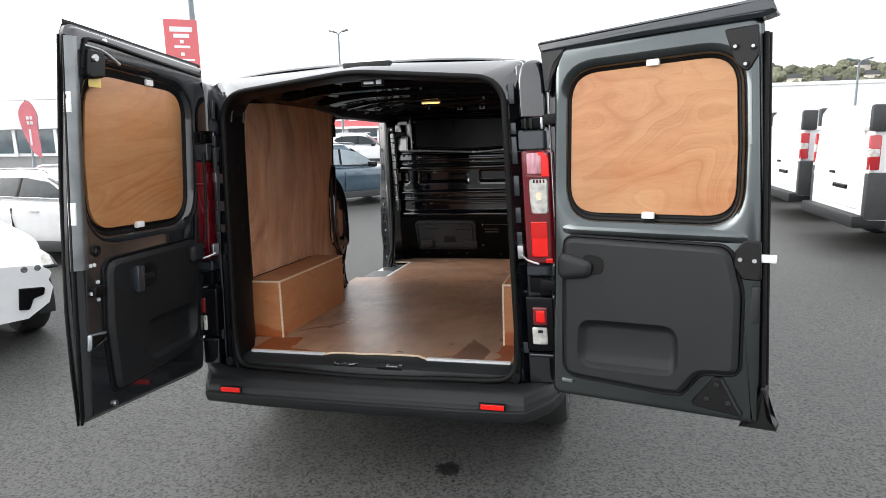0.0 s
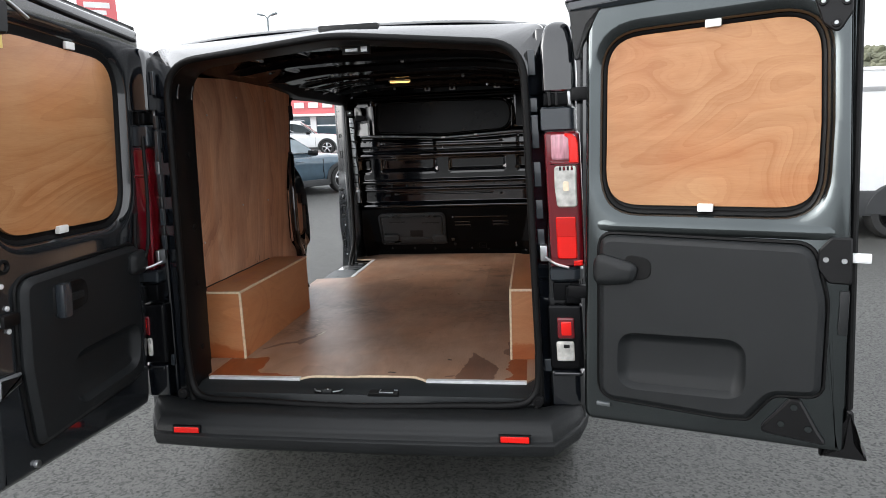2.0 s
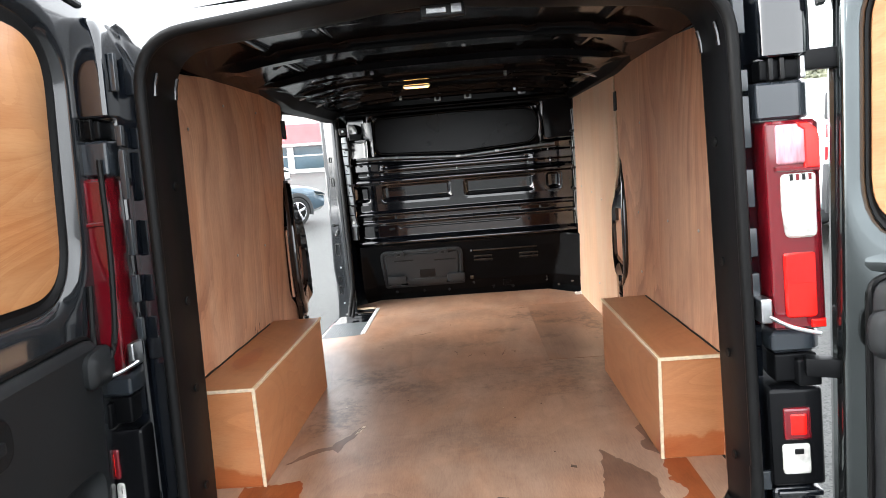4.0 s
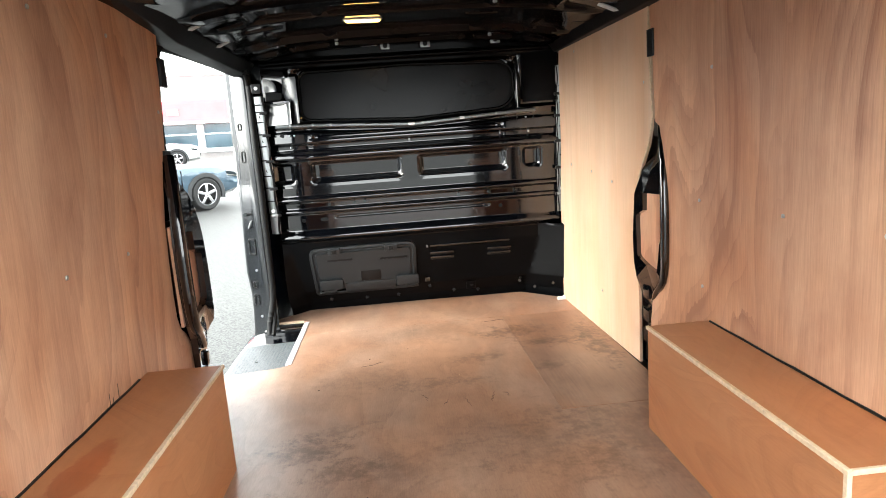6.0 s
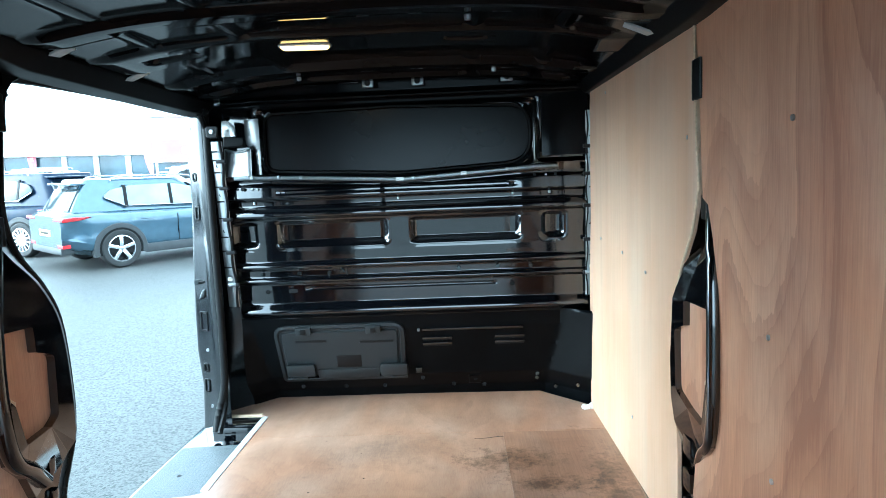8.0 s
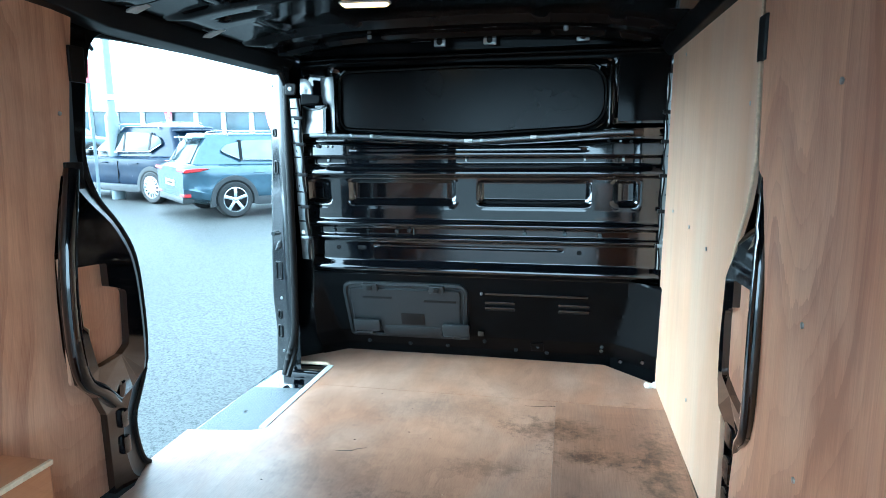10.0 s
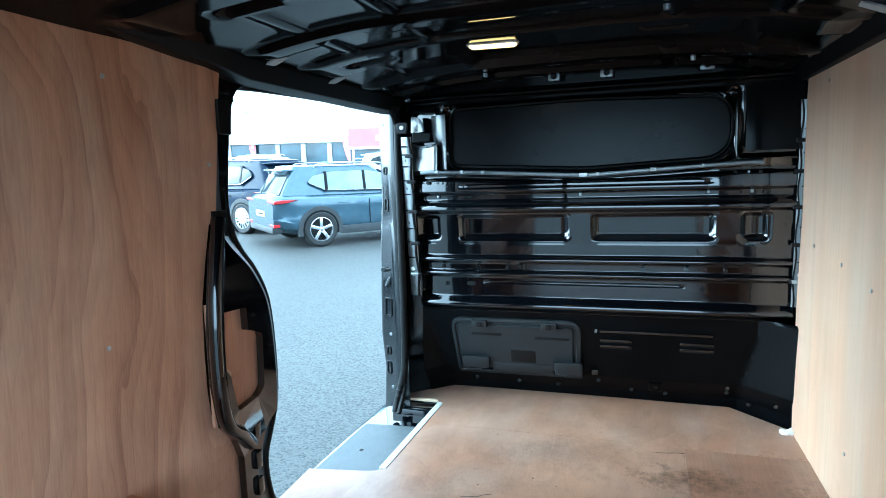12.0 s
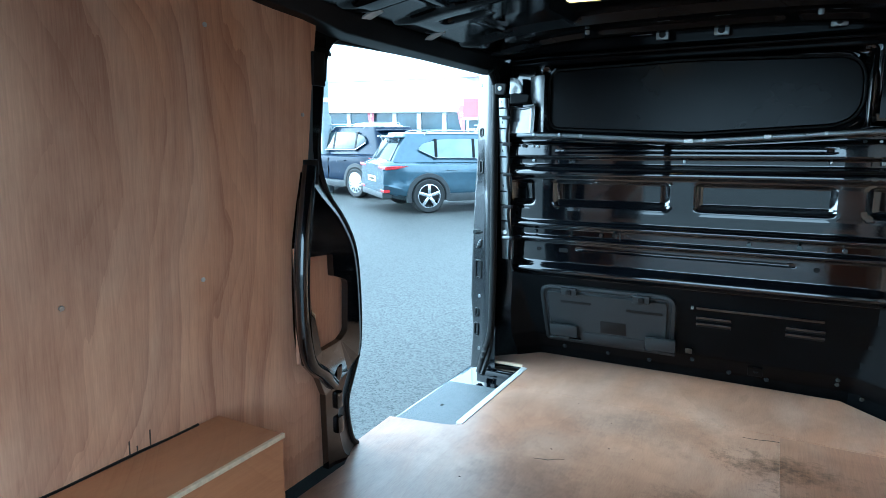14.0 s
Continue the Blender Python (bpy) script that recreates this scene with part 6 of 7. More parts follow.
        for z, h in ((1.755, 0.075), (1.335, 0.085)):
            st = box(0.850, 0.8655, -0.036, -0.006, z, z + h, 0.0005)
            for q in st.verts:
                q.co.x += -0.020 * (q.co.z - 0.55) / 1.4 - 0.004 * (q.co.y > -0.02)
            dp("sticker", st, WHITEPLASTIC, door, "printed paper label")
        dp("sticker_print", box(0.8465, 0.8485, -0.030, -0.020, 1.805, 1.820, 0.0003), RUBBER, door)
        lat = dp("door_latch", box(0.735, 0.80, -0.004, 0.022, 1.045, 1.085, 0.008), DARKMETAL, door, "black latch with bright screws")
        for u, z in ((0.80, 1.06), (0.765, 1.10), (0.765, 1.03), (0.80, 1.17), (0.78, 1.17)):
            dp("screw", disc((u, 0.003, z), "y", 0.008, 0.005, 10), ALU, lat)
        wp = rpoly([(0.742, 0.862, 0.006), (0.842, 0.838, 0.006), (0.836, 0.905, 0.006), (0.742, 0.896, 0.006)], 3)
        dp("wedge", prism(wp, "y", 0.0, 0.02, 0.006), STEELGREY, door)
        dp("wedge_hollow", prism(inset(wp, 0.009), "y", 0.019, 0.0215, 0.001), DARKMETAL, door)
        up = rpoly([(0.685, 1.988, 0.02), (0.775, 1.994, 0.02), (0.785, 1.878, 0.02), (0.69, 1.892, 0.02)], 4)
        top = dp("upper_latch", prism(up, "y", -0.006, 0.03, 0.008), DARKMETAL, door, "black upper latch with a striker")
        dp("bolt", disc((0.755, 0.03, 1.958), "y", 0.014, 0.012, 12), STEEL, top)
        dp("tape_tag", box(0.690, 0.755, 0.0, 0.004, 1.855, 1.893, 0.001), YELLOW, top, "yellow tape tag")
        dp("bolt", disc((0.70, 0.0, 0.575), "y", 0.012, 0.012, 8), STEEL, door)
        dp("top_rib", tube(smoothpath([(0.58, 0.004, 1.958), (0.68, 0.008, 1.996), (0.775, 0.008, 2.004)], 4), 0.006, False, 8), STEELGREY, door)
        dp("buffer", disc((0.66, 0.0, 2.035), "y", 0.011, 0.01, 10), WHITEPLASTIC, door)
    # hinge straps
    for z in (0.95, 1.665):
        dp("hinge_strap", box(-0.045, 0.03, -0.06, -0.02, z, z + 0.045, 0.006), JAMB, door)
    return door


rear_door(door_frame(0.885, -0.292, -21.5, 1, 0.010, 0.040), 1)
rear_door(door_frame(-0.870, -0.205, -86.5, -1, 0.050, 0.030), -1)


# ---- parked cars ----
def car(name, m, paint, label, length=4.45, width=1.85, height=1.63, spokes=5, group="", mirrors=True, glass=None):
    """A five-door SUV heading along +x."""
    glass = glass or CARGLASS
    root = empty(name, m, label, "car", group)
    h = width / 2
    L = length / 2

    def cp(n, bm, material, parent=root, lb=""):
        return part(n, bm, material, parent, lb, True)

    def section(x):
        f = (x + L) / length
        w = h * (0.88 + 0.12 * (soft(f, 0, 0.10) * soft(1 - f, 0, 0.14)))
        z0 = 0.24 + 0.10 * (1 - soft(f, 0, 0.12)) + 0.06 * (1 - soft(1 - f, 0, 0.08))
        zb = lerp(f, [(0, 0.92), (0.03, 1.02), (0.30, 0.99), (0.66, 0.96), (0.74, 0.98), (0.90, 0.91), (0.97, 0.83), (1.0, 0.72)])
        half = [(0.0, z0), (w * 0.75, z0), (w * 0.95, z0 + 0.10), (w, z0 + 0.22), (w * 0.968, 0.58), (w * 1.0, 0.76 if zb > 0.8 else zb - 0.09), (w * 0.97, zb - 0.06), (w * 0.90, zb - 0.01), (w * 0.5, zb + 0.02), (0.0, zb + 0.03)]
        return [(x, y, z) for y, z in half] + [(x, -y, z) for y, z in half[-2:0:-1]]
    xs = [-L, -L + 0.02, -L + 0.08, -L + 0.2, -L + 0.45, -L + 0.9, -0.8, -0.3, 0.2, 0.7, 1.0, 1.3, 1.6, L - 0.45, L - 0.25, L - 0.1, L - 0.02, L]
    body = cp("body", loft([section(x) for x in xs], True, True), paint)
    # greenhouse
    x0, x1, t0, t1 = -L + 0.16, 0.90, -L + 0.50, 0.02
    zb, zt = 0.97, height

    def cabin(f, grow=0.0):
        e = f ** 1.15
        a, b = x0 + (t0 - x0) * e - grow, x1 + (t1 - x1) * f + grow
        w = h * (0.90 - 0.20 * f) + grow
        return rpoly([(a, -w * 0.9, 0.18), (b, -w * 0.86, 0.25), (b, w * 0.86, 0.25), (a, w * 0.9, 0.18)], 5), zb - 0.03 + (zt - zb + 0.01) * f
    lv = []
    for f in (0, 0.2, 0.4, 0.6, 0.8, 0.9, 0.96, 1.0):
        p, z = cabin(min(f, 0.97))
        if f > 0.95:
            p = inset(p, 0.02 if f < 0.98 else 0.09)
            z = zt - 0.012 if f < 0.98 else zt
        lv.append([(*q, z) for q in p])
    cp("roof", loft(lv, False, True), paint, root)

    def side_pt(x, f, s, out):
        return (x, s * (h * (0.90 - 0.20 * f) * 0.985 + out) * (1 - 0.03), zb - 0.03 + (zt - zb + 0.01) * f)
    for s in (-1, 1):
        dlo = rpoly([(-1.50, 0.50, 0.10), (-1.14, 0.25, 0.10), (0.68, 0.17, 0.05), (0.22, 0.70, 0.12), (-0.22, 0.84, 0.25), (-1.00, 0.82, 0.2), (-1.36, 0.70, 0.12)], 4)
        bm = loft([[side_pt(x, f, s, o) for x, f in q] for q, o in ((dlo, -0.03), (dlo, 0.004), (inset(dlo, 0.012), 0.007))], False, True)
        pane = cp("side_window", bm, glass, root)
        for px in (-0.30, -1.12):
            post = [(px - 0.03, 0.20), (px + 0.03, 0.20), (px + 0.05, 0.84), (px - 0.01, 0.84)]
            cp("window_post", loft([[side_pt(x, f, s, o) for x, f in q] for q, o in ((post, -0.02), (post, 0.012), (inset(post, 0.008), 0.014))], False, True), RUBBER, pane)
        cp("window_trim", tube([side_pt(x, f, s, 0.008) for x, f in ((-1.46, 0.48), (-1.14, 0.235), (-0.3, 0.20), (0.70, 0.155))], 0.007, False, 6), ALLOY, pane)
        # wheel arches, wheels, lamps, handles, mirror
        for wx in (-1.33, 1.34):
            arch = [(wx + 0.455 * math.cos(a), 0.34 + 0.455 * math.sin(a)) for a in np.linspace(-0.25, math.pi + 0.25, 20)]
            arch2 = [(wx + 0.37 * math.cos(a), 0.34 + 0.37 * math.sin(a)) for a in np.linspace(math.pi + 0.25, -0.25, 20)]
            cp("arch_trim", prism(arch + arch2, "y", s * (h - 0.12), s * (h + 0.008), 0.006), CLAD, body)
            cp("wheel_well", prism(arch2, "y", s * (h - 0.15), s * (h + 0.001), 0), RUBBER, body)
            wheel(root, pose(wx, s * (h - 0.09), 0.345, 0, 0, 0 if s < 0 else 180), 0.345, 0.225, 0.235, spokes)
        cp("sill_cladding", box(-0.90, 0.92, min(s * (h - 0.1), s * (h + 0.012)), max(s * (h - 0.1), s * (h + 0.012)), 0.22, 0.38, 0.02), CLAD, body)
        for hx in (-0.95, 0.05):
            cp("door_handle", box(hx, hx + 0.2, min(s * (h - 0.02), s * (h + 0.025)), max(s * (h - 0.02), s * (h + 0.025)), 0.83, 0.855, 0.01), paint, body)
        for gx in (-0.28, 0.80):
            cp("door_gap", box(gx, gx + 0.008, min(s * (h - 0.04), s * (h + 0.0015)), max(s * (h - 0.04), s * (h + 0.0015)), 0.40, 0.88, 0), RUBBER, body)
        if mirrors:
            cp("mirror", box(0.40, 0.58, min(s * (h - 0.06), s * (h + 0.16)), max(s * (h - 0.06), s * (h + 0.16)), 0.98, 1.12, 0.04), GLOSSBLACK, body)
        tp = rpoly([(-L - 0.004, 0.865, 0.02), (-L - 0.004, 0.930, 0.03), (-L + 0.20, 0.945, 0.03), (-L + 0.50, 0.935, 0.01), (-L + 0.24, 0.880, 0.03)], 4)
        cp("tail_lamp", prism(tp, "y", s * (h * 0.50), s * (h * 1.0), 0.010), CARLAMP, body, "red wrap-round tail lamp")
        rp = rpoly([(-L - 0.004, 0.42, 0.01), (-L - 0.004, 0.48, 0.01), (-L + 0.12, 0.48, 0.01), (-L + 0.12, 0.42, 0.01)], 3)
        cp("rear_reflector", prism(rp, "y", s * (h * 0.62), s * (h * 0.90), 0.006), CARLAMP, body)
        hpz = rpoly([(L - 0.50, 0.82, 0.01), (L - 0.12, 0.77, 0.02), (L - 0.015, 0.70, 0.02), (L - 0.02, 0.65, 0.02), (L - 0.28, 0.69, 0.02)], 3)
        cp("headlamp", prism(hpz, "y", s * (h * 0.56), s * (h * 0.925), 0.01), CLEARLENS, body, "clear wrap-round headlamp")
        hi = rpoly([(L - 0.40, 0.80, 0.01), (L - 0.12, 0.755, 0.02), (L - 0.005, 0.69, 0.02), (L - 0.012, 0.665, 0.02), (L - 0.25, 0.705, 0.02)], 3)
        cp("headlamp_bezel", prism(hi, "y", s * (h * 0.64), s * (h * 0.94), 0.006), CARGLASS, body)
        for hy in (0.68, 0.78):
            cp("headlamp_bulb", disc((L - 0.02, s * h * hy, 0.69), "x", 0.026, 0.025, 12), ALLOY, body)
        fp = rpoly([(s * h * 0.62, 0.55, 0.01), (s * h * 0.82, 0.53, 0.02), (s * h * 0.80, 0.47, 0.01), (s * h * 0.72, 0.45, 0.02), (s * h * 0.68, 0.37, 0.02), (s * h * 0.60, 0.38, 0.01)], 3)
        cp("fog_surround", prism(fp, "x", L - 0.06, L + 0.012, 0.006), GLOSSBLACK, body, "black fog lamp surround")
        cp("roof_rail", tube(smoothpath([(-1.3, s * h * 0.66, zt - 0.04), (-1.15, s * h * 0.67, zt + 0.03), (0.0, s * h * 0.67, zt + 0.035), (0.2, s * h * 0.66, zt - 0.03)], 4), 0.014, False, 6), ALLOY, root)
    # rear glass with its spoiler, windscreen, grille, plate
    def end_glass(a, z0, b, z1, w0, w1, out):
        pts = [(-w0, a, z0), (w0, a, z0), (w1, b, z1), (-w1, b, z1)]
        return loft([[(x + o, y * k, z) for y, x, z in pts] for o, k in ((0.02 * -out, 1.0), (0.012 * out, 1.0), (0.016 * out, 0.97))], True, True)
    cp("rear_window", end_glass(x0 + 0.04, 1.03, t0 - 0.09, height - 0.17, h * 0.68, h * 0.60, -1), CARGLASS)
    cp("windscreen", end_glass(x1 - 0.12, 1.03, t1 + 0.10, height - 0.11, h * 0.72, h * 0.60, 1), CARGLASS)
    cp("spoiler", box(t0 - 0.22, t0 + 0.10, -h * 0.62, h * 0.62, height - 0.10, height - 0.06, 0.018), paint)
    cp("rear_bumper", box(-L - 0.012, -L + 0.2, -h * 0.80, h * 0.80, 0.30, 0.42, 0.03), CLAD, body)
    cp("grille", box(L - 0.06, L + 0.010, -h * 0.42, h * 0.42, 0.54, 0.66, 0.02), GLOSSBLACK, body)
    cp("number_plate", box(-L - 0.010, -L + 0.02, -0.26, 0.26, 0.60, 0.71, 0.004), YELLOW, body)
    cp("plate_bar", box(-L - 0.0125, -L, -0.2, 0.2, 0.635, 0.675, 0.002), DARKMETAL, body)
    return root


car("parked_suv", pose(-5.06, 11.14, 0, 0, 0, 50.5) @ Matrix.Scale(0.905, 4), CARBLUE, "steel-blue five-door SUV with alloy wheels parked on the asphalt", height=1.56, glass=LIGHTGLASS)
car("parked_hatchback", pose(-8.74, 12.18, 0, 0, 0, 165) @ Matrix.Scale(0.93, 4), CARNAVY, "dark navy SUV with multi-spoke wheels parked tail to tail", spokes=14)
car("parked_white_suv", pose(-5.47, 1.21, 0, 0, 0, -25), CARWHITE, "white SUV with black fog lamp surrounds on the asphalt", length=4.3, height=1.5, mirrors=False)
car("parked_white_hatchback", pose(-6.4, 4.6, 0, 0, 0, 0) @ Matrix.Scale(0.88, 4), CARWHITE, "white SUV with dark side windows parked in the row behind", height=1.42, mirrors=False)
car("parked_silver_car", pose(-16.5, 26.0, 0, 0, 0, 14), CARWHITE, "pale car in the far row of the sales yard")
car("parked_silver_car", pose(-10.6, 27.5, 0, 0, 0, 14), CARWHITE, "pale car in the far row of the sales yard")
car("parked_silver_car", pose(-22.0, 25.0, 0, 0, 0, 14), CARBLUE, "blue car in the far row of the sales yard")


# ---- parked white vans, heading +x, tails to the yard ----
def white_van(m):
    root = empty("white_van", m, "white panel van with tall red tail lamps parked on asphalt", "van", "row of white vans")
    prof = rpoly([(0.0, 0.45, 0.06), (0.0, 1.0, 0.3), (0.06, 1.90, 0.10), (3.3, 1.97, 0.4), (4.35, 1.25, 0.25), (4.95, 1.0, 0.2), (5.0, 0.45, 0.1)], 5)
    bm = loft([[(x, y, z) for x, z in inset(prof, d)] for y, d in ((-0.90, 0.06), (-0.955, 0.02), (-0.965, 0.0), (0.965, 0.0), (0.955, 0.02), (0.90, 0.06))], True, True)
    for v in bm.verts:
        v.co.y *= 1 - 0.07 * soft(v.co.z, 1.0, 2.0)
    body = part("body", bm, CARWHITE, root, smooth=True)
    part("lower_cladding", box(0.25, 4.7, -0.975, 0.975, 0.30, 0.62, 0.03), CLAD, root, smooth=True)
    part("rear_bumper", box(-0.13, 0.30, -0.95, 0.95, 0.34, 0.50, 0.04), BUMPER, root, "grey plastic bumper step", smooth=True)
    for s in (-1, 1):
        part("rear_door", prism(rpoly([(s * 0.008, 0.56, 0.02), (s * 0.74, 0.56, 0.05), (s * 0.72, 1.84, 0.12), (s * 0.008, 1.88, 0.02)], 5), "x", 0.06, -0.012, 0.012), CARWHITE, root, smooth=True)
        lampv = part("tail_lamp", box(-0.008, 0.13, min(s * 0.895, s * 0.955), max(s * 0.895, s * 0.955), 1.08, 1.52, 0.025), CARLAMP, root, "tall red tail lamp", smooth=True)
        part("clear_lens", box(-0.012, 0.12, min(s * 0.885, s * 0.957), max(s * 0.885, s * 0.957), 1.24, 1.36, 0.02), CLEARLENS, lampv, smooth=True)
        part("pillar_cover", box(0.0, 0.24, min(s * 0.83, s * 0.935), max(s * 0.83, s * 0.935), 1.56, 1.90, 0.05), CLAD, root, smooth=True)
        part("corner_cladding", box(-0.006, 0.26, min(s * 0.86, s * 0.978), max(s * 0.86, s * 0.978), 0.45, 1.05, 0.03), CLAD, root, smooth=True)
        for z in (0.92, 1.57):
            part("hinge", box(-0.035, 0.03, min(s * 0.68, s * 0.80), max(s * 0.68, s * 0.80), z, z + 0.06, 0.008), CARWHITE, root)
        for wx in (0.95, 4.05):
            wheel(root, pose(wx, s * 0.87, 0.335, 0, 0, 0 if s < 0 else 180), 0.335, dark=True)
            well = [(wx + 0.39 * math.cos(a), 0.33 + 0.39 * math.sin(a)) for a in np.linspace(0, math.pi, 16)]
            part("wheel_arch", prism(well, "y", s * 0.90, s * 0.979, 0.004), CLAD, root)
    part("door_handle", box(-0.035, 0.0, 0.03, 0.20, 0.98, 1.02, 0.012), GLOSSBLACK, root)
    part("plate_lamp", box(-0.045, 0.0, -0.42, 0.02, 0.80, 0.86, 0.015), GLOSSBLACK, root)
    return root


wv = white_van(pose(4.30, 6.98, 0, 0, 0, 2))
for k in range(1, 4):
    copy_thing(wv, pose(4.30 + 0.03 * k, 6.98 + 2.95 * k, 0, 0, 0, 2))


# ---- poles, flags, signs ----
def lamp_post(x, y, height, label, arms=2, r=0.06, bands=()):
    root = empty("street_lamp", pose(x, y, 0), label, "lamp post")
    bm = loft([[(q * math.cos(a * math.tau / 12), q * math.sin(a * math.tau / 12), z) for a in range(12)] for q, z in ((r * 1.6, 0), (r * 1.6, height * 0.18), (r, height * 0.19), (r * 0.7, height))], True, True)
    part("pole", bm, POLE, root, smooth=True)
    for k in range(arms):
        s = -1 if k else 1
        part("arm", tube(smoothpath([(0, 0, height - 0.05), (s * 0.12, 0, height + 0.10), (s * 0.28, 0, height + 0.16)], 4), r * 0.5, False, 8), POLE, root, smooth=True)
        hb = box(-0.19, 0.19, -0.12, 0.12, -0.05, 0.05, 0.03)
        hb.transform(pose(s * 0.42, 0, height + 0.19, 0, -s * 14, 0))
        part("lantern", hb, POLE, root, smooth=True)
    for z in bands:
        part("band", disc((0, 0, z), "z", r * 1.25, 0.10, 14), WHITESIGN, root)
    return root


lamp_post(-9.0, 11.6, 9.5, "grey steel lamp post beside the parked cars", 0, 0.085, (2.05,))
lamp_post(-14.5, 33.9, 7.5, "twin-headed lamp post at the far edge of the yard", 2, 0.08)
lamp_post(13.6, 34.0, 4.6, "pale lamp post in front of a low building", 2, 0.07)
lamp_post(-24.5, 20.9, 3.45, "thin dark pole among the parked cars", 0, 0.045)


def banner(x, y, rz):
    root = empty("banner_sign", pose(x, y, 0, 0, 0, rz), "red banner sign with pale lettering between posts", "sign")
    part("panel", box(-0.30, 0.30, -0.03, 0.03, 2.14, 3.86, 0.01), REDSIGN, root)
    for s in (-1, 1):
        part("post", box(s * 0.28 - 0.02, s * 0.28 + 0.02, -0.02, 0.02, 0, 2.15, 0.005), POLE, root)
    rg = random.Random(2)
    for z, w, h2 in ((z * 0.667 + 0.54, w * 0.667, h2 * 0.667) for z, w, h2 in ((4.70, 0.60, 0.14), (4.52, 0.42, 0.11), (4.36, 0.10, 0.09), (4.22, 0.42, 0.07), (4.02, 0.10, 0.09), (3.86, 0.62, 0.06), (3.74, 0.42, 0.05))):
        part("writing_bar", box(-w / 2, w / 2, -0.036, -0.028, z - h2 / 2, z + h2 / 2, 0.004), WHITESIGN, root)
    return root


banner(-6.76, 7.98, 36)


def feather_flag(m, group="feather flags"):
    root = empty("feather_flag", m, "red feather flag with white lettering on a thin pole", "flag", group)
    part("mast", tube(smoothpath([(0, 0, 0), (0, 0, 2.4), (0.03, 0, 3.2), (-0.2, 0, 3.75)], 5), 0.018, False, 6), POLE, root, smooth=True)
    fl = smoothpath([(0.02, 1.1), (0.02, 2.4), (0.04, 3.2), (-0.2, 3.78), (-0.5, 3.7), (-0.72, 3.2), (-0.62, 2.4), (-0.30, 1.4)], 4)
    n0 = bmesh.new()
    loft([[(x, 0.03 * math.sin(3 * z) - 0.003, z) for x, z in fl], [(x, 0.03 * math.sin(3 * z) + 0.003, z) for x, z in fl]], True, True, into=n0)
    part("cloth", n0, FLAGCLOTH, root)
    for z in (2.95, 2.72):
        for dx in (-0.42, -0.28):
            part("writing_bar", box(dx, dx + 0.10, -0.055, -0.02, z, z + 0.15, 0.004), WHITESIGN, root)
    part("writing_bar", box(-0.38, -0.30, -0.055, -0.02, 1.75, 2.5, 0.004), WHITESIGN, root)
    return root


ff = feather_flag(pose(-20.2, 17.3, 0, 0, 0, 40) @ Matrix.Scale(0.82, 4))
copy_thing(ff, pose(-19.6, 18.6, 0, 0, 0, 40) @ Matrix.Scale(0.66, 4))
copy_thing(ff, pose(-22.5, 46.0, 0, 0, 0, 10))
copy_thing(ff, pose(-32.0, 47.0, 0, 0, 0, 10))

# ---- far buildings ----
def showroom(name, x0, x1, y, depth, height, label, red):
    root = empty(name, pose((x0 + x1) / 2, y, 0), label, "building")
    w = (x1 - x0) / 2
    part("wall", box(-w, w, 0.3, depth, 0, height - 0.3, 0.02), CLADDING, root)
    part("roof", box(-w - 0.3, w + 0.3, -0.4, depth + 0.3, height - 0.3, height, 0.05), CLADDING, root)
    fas = part("fascia", box(-w, w, -0.3, 0.35, *((1.95, 3.5) if red else (2.6, height - 0.28)), 0.03), REDSIGN if red else CLADDING, root, "red fascia band" if red else "pale fascia band")
    n = max(3, int(w * 2 / 2.4))
    for i in range(n):
        a = -w + (i + 0.08) * 2 * w / n
        b = -w + (i + 0.92) * 2 * w / n
        win = part("window", box(a, b, 0.22, 0.34, 0.3, 1.9 if red else 2.55, 0.01), SHOPGLASS, root)
        part("mullion", box(b, b + 0.16 * 2 * w / n, 0.12, 0.32, 0.0, 1.95 if red else 2.6, 0.01), CLADDING, win)
        if red:
            part("frame", box(a, b, 0.16, 0.26, 1.2, 1.3, 0.01), WHITESIGN, win)
    if red:
        part("white_band", box(-w, w, -0.36, -0.28, 1.95, 2.12, 0.01), WHITESIGN, fas)
        for i in range(5):
            part("writing_bar", box(-w * 0.6 + i * 1.1, -w * 0.6 + i * 1.1 + 0.75, -0.36, -0.28, 2.55, 2.95, 0.01), WHITESIGN, fas)
    return root


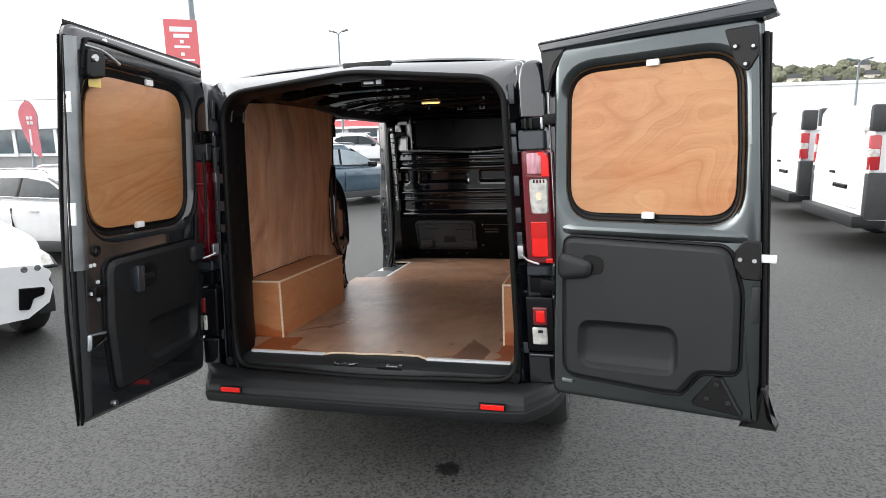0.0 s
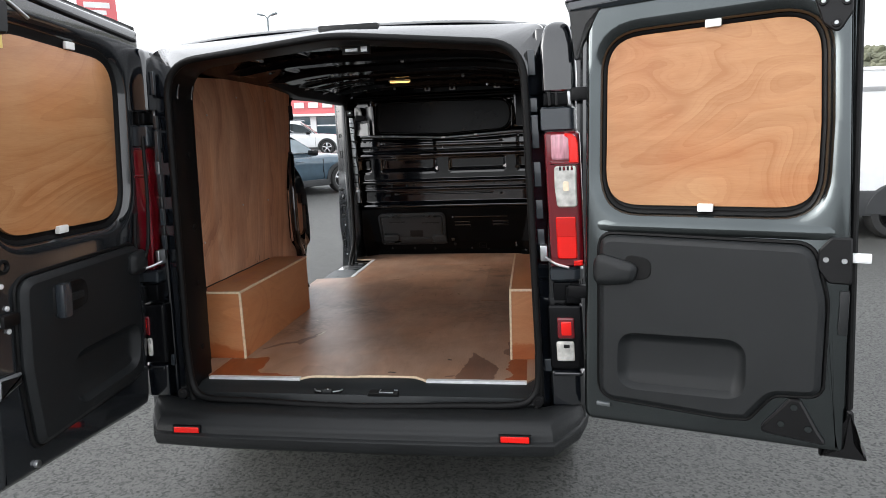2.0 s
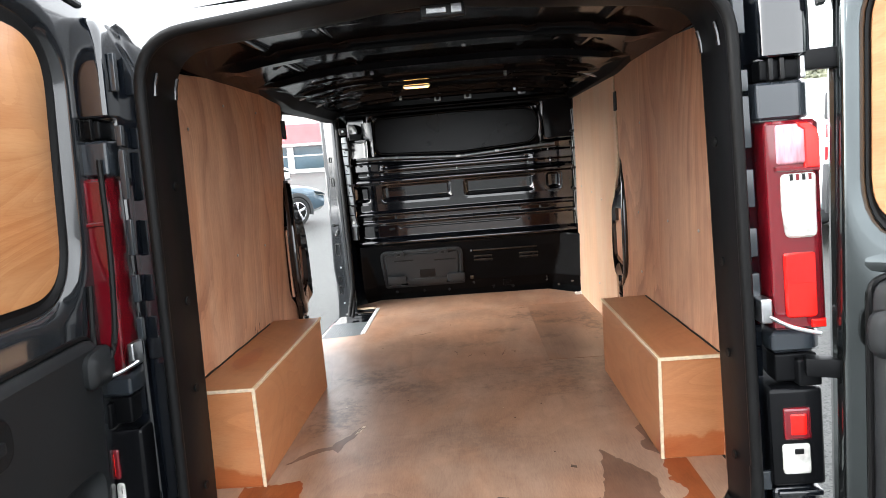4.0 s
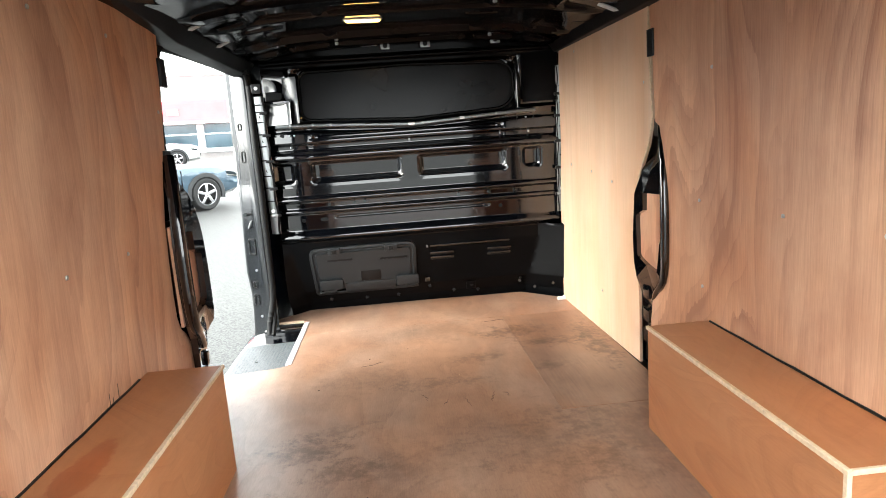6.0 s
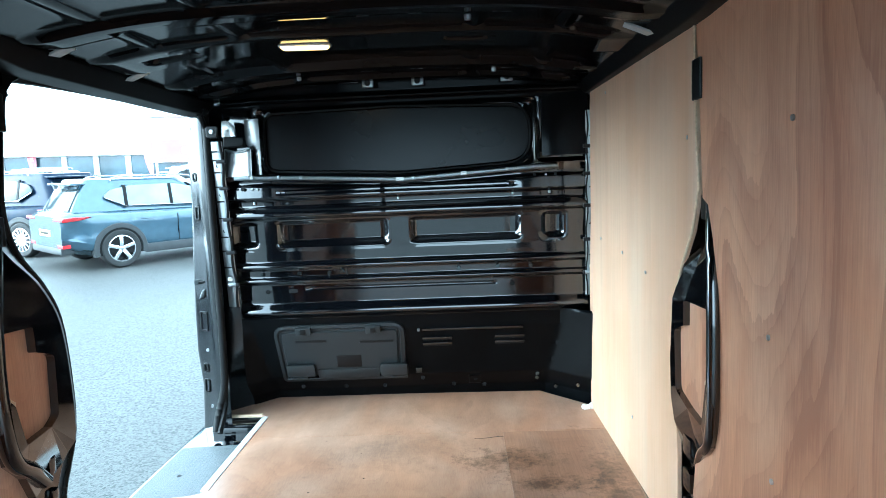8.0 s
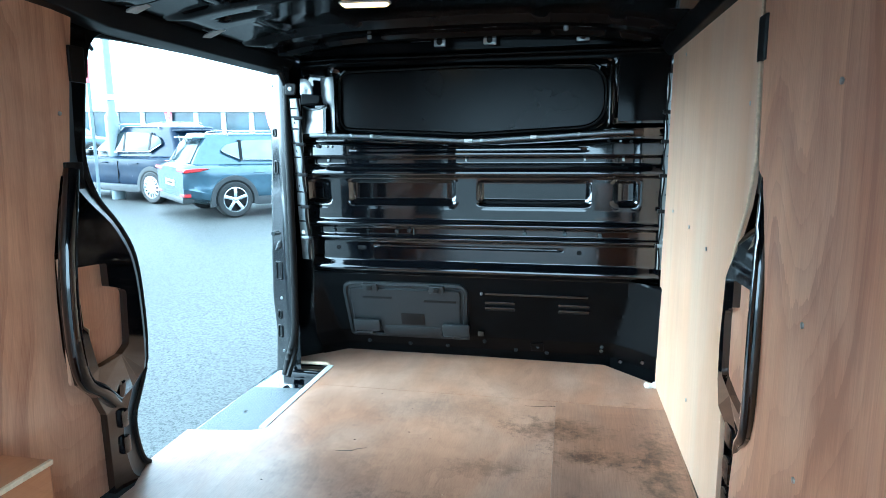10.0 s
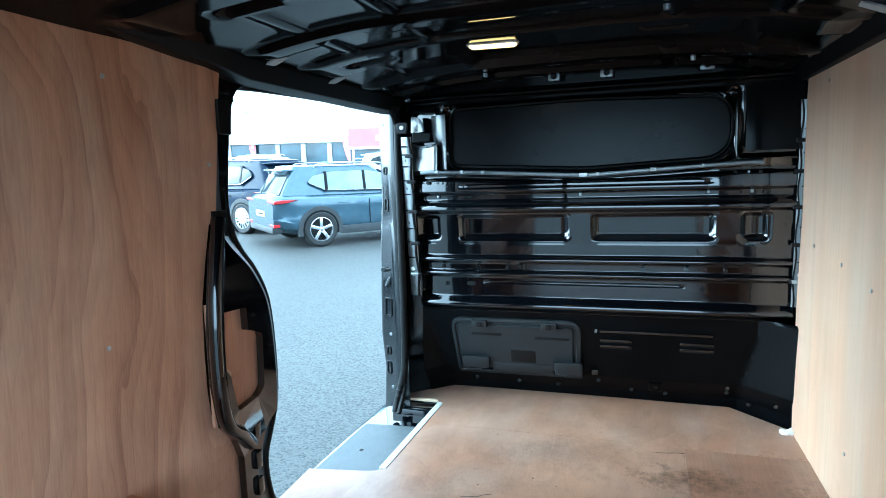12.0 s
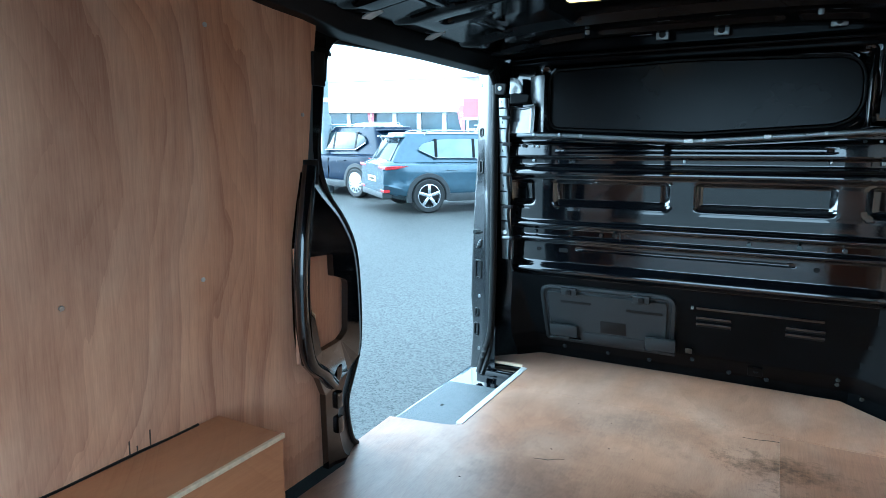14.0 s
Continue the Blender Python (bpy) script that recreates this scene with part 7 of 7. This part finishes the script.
showroom("red_showroom", -21.5, -10.0, 44.0, 14, 5.4, "red-fronted car showroom with white window frames", True)
showroom("pale_showroom", -62.0, -22.5, 47.0, 16, 5.6, "long pale metal-clad showroom with a glazed front", False)
showroom("grey_unit", -95.0, -62.0, 58.0, 12, 5.0, "pale grey industrial unit at the yard's edge", False)
showroom("low_warehouse", 3.0, 60.0, 60.0, 25, 5.2, "long low pale warehouse below a wooded hill", False)

# ---- hillside with houses ----
def hill(u, v):
    x, d = -150 + 700 * u, v
    y = 330 + 260 * d
    z = (44 + 10 * noise.noise((x * 0.006, 1.7, 0)) + 7 * noise.noise((x * 0.03, 4.1, 0)) * d) * soft(d, 0, 0.9) * soft(u, 0.05, 0.35)
    return (x, y, z + 2.5 * noise.noise((x * 0.12, y * 0.1, 2)) * soft(d, 0, 0.2) - 1.0)


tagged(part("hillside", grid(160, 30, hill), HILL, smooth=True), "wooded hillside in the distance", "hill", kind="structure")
rng = random.Random(9)
bm = bmesh.new()
for i in range(1500):
    x = rng.uniform(0, 330)
    d = rng.uniform(0.15, 1.0)
    p = hill((x + 150) / 700, d)
    r = rng.uniform(1.6, 4.2)
    clump = bmesh.new()
    bmesh.ops.create_icosphere(clump, subdivisions=2, radius=r)
    for v in clump.verts:
        v.co *= 1 + 0.55 * noise.noise(v.co * 0.9 + Vector((i * 3.1, 0, 0)))
    merge(bm, clump, Matrix.Translation((p[0], p[1], p[2] + r * 0.5)) @ Matrix.Diagonal((1.1, 1.1, rng.uniform(0.7, 1.2), 1)))
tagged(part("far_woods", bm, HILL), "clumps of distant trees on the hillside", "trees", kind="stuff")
for i in range(16):
    x, d = 70 + i * 9 + rng.uniform(-3, 3), rng.uniform(0.35, 0.7)
    p = hill((x + 150) / 700, d)
    hs = empty("far_house", pose(p[0], p[1], p[2], 0, 0, rng.uniform(-20, 20)), "pale house among trees on the hillside", "house", "hillside houses")
    part("wall", box(-4, 4, -3, 3, -3, 5, 0.1), HOUSE, hs)
    part("roof", prism([(-3.4, 5), (3.4, 5), (0, 8)], "x", -4.3, 4.3, 0.05), CLAD, hs)
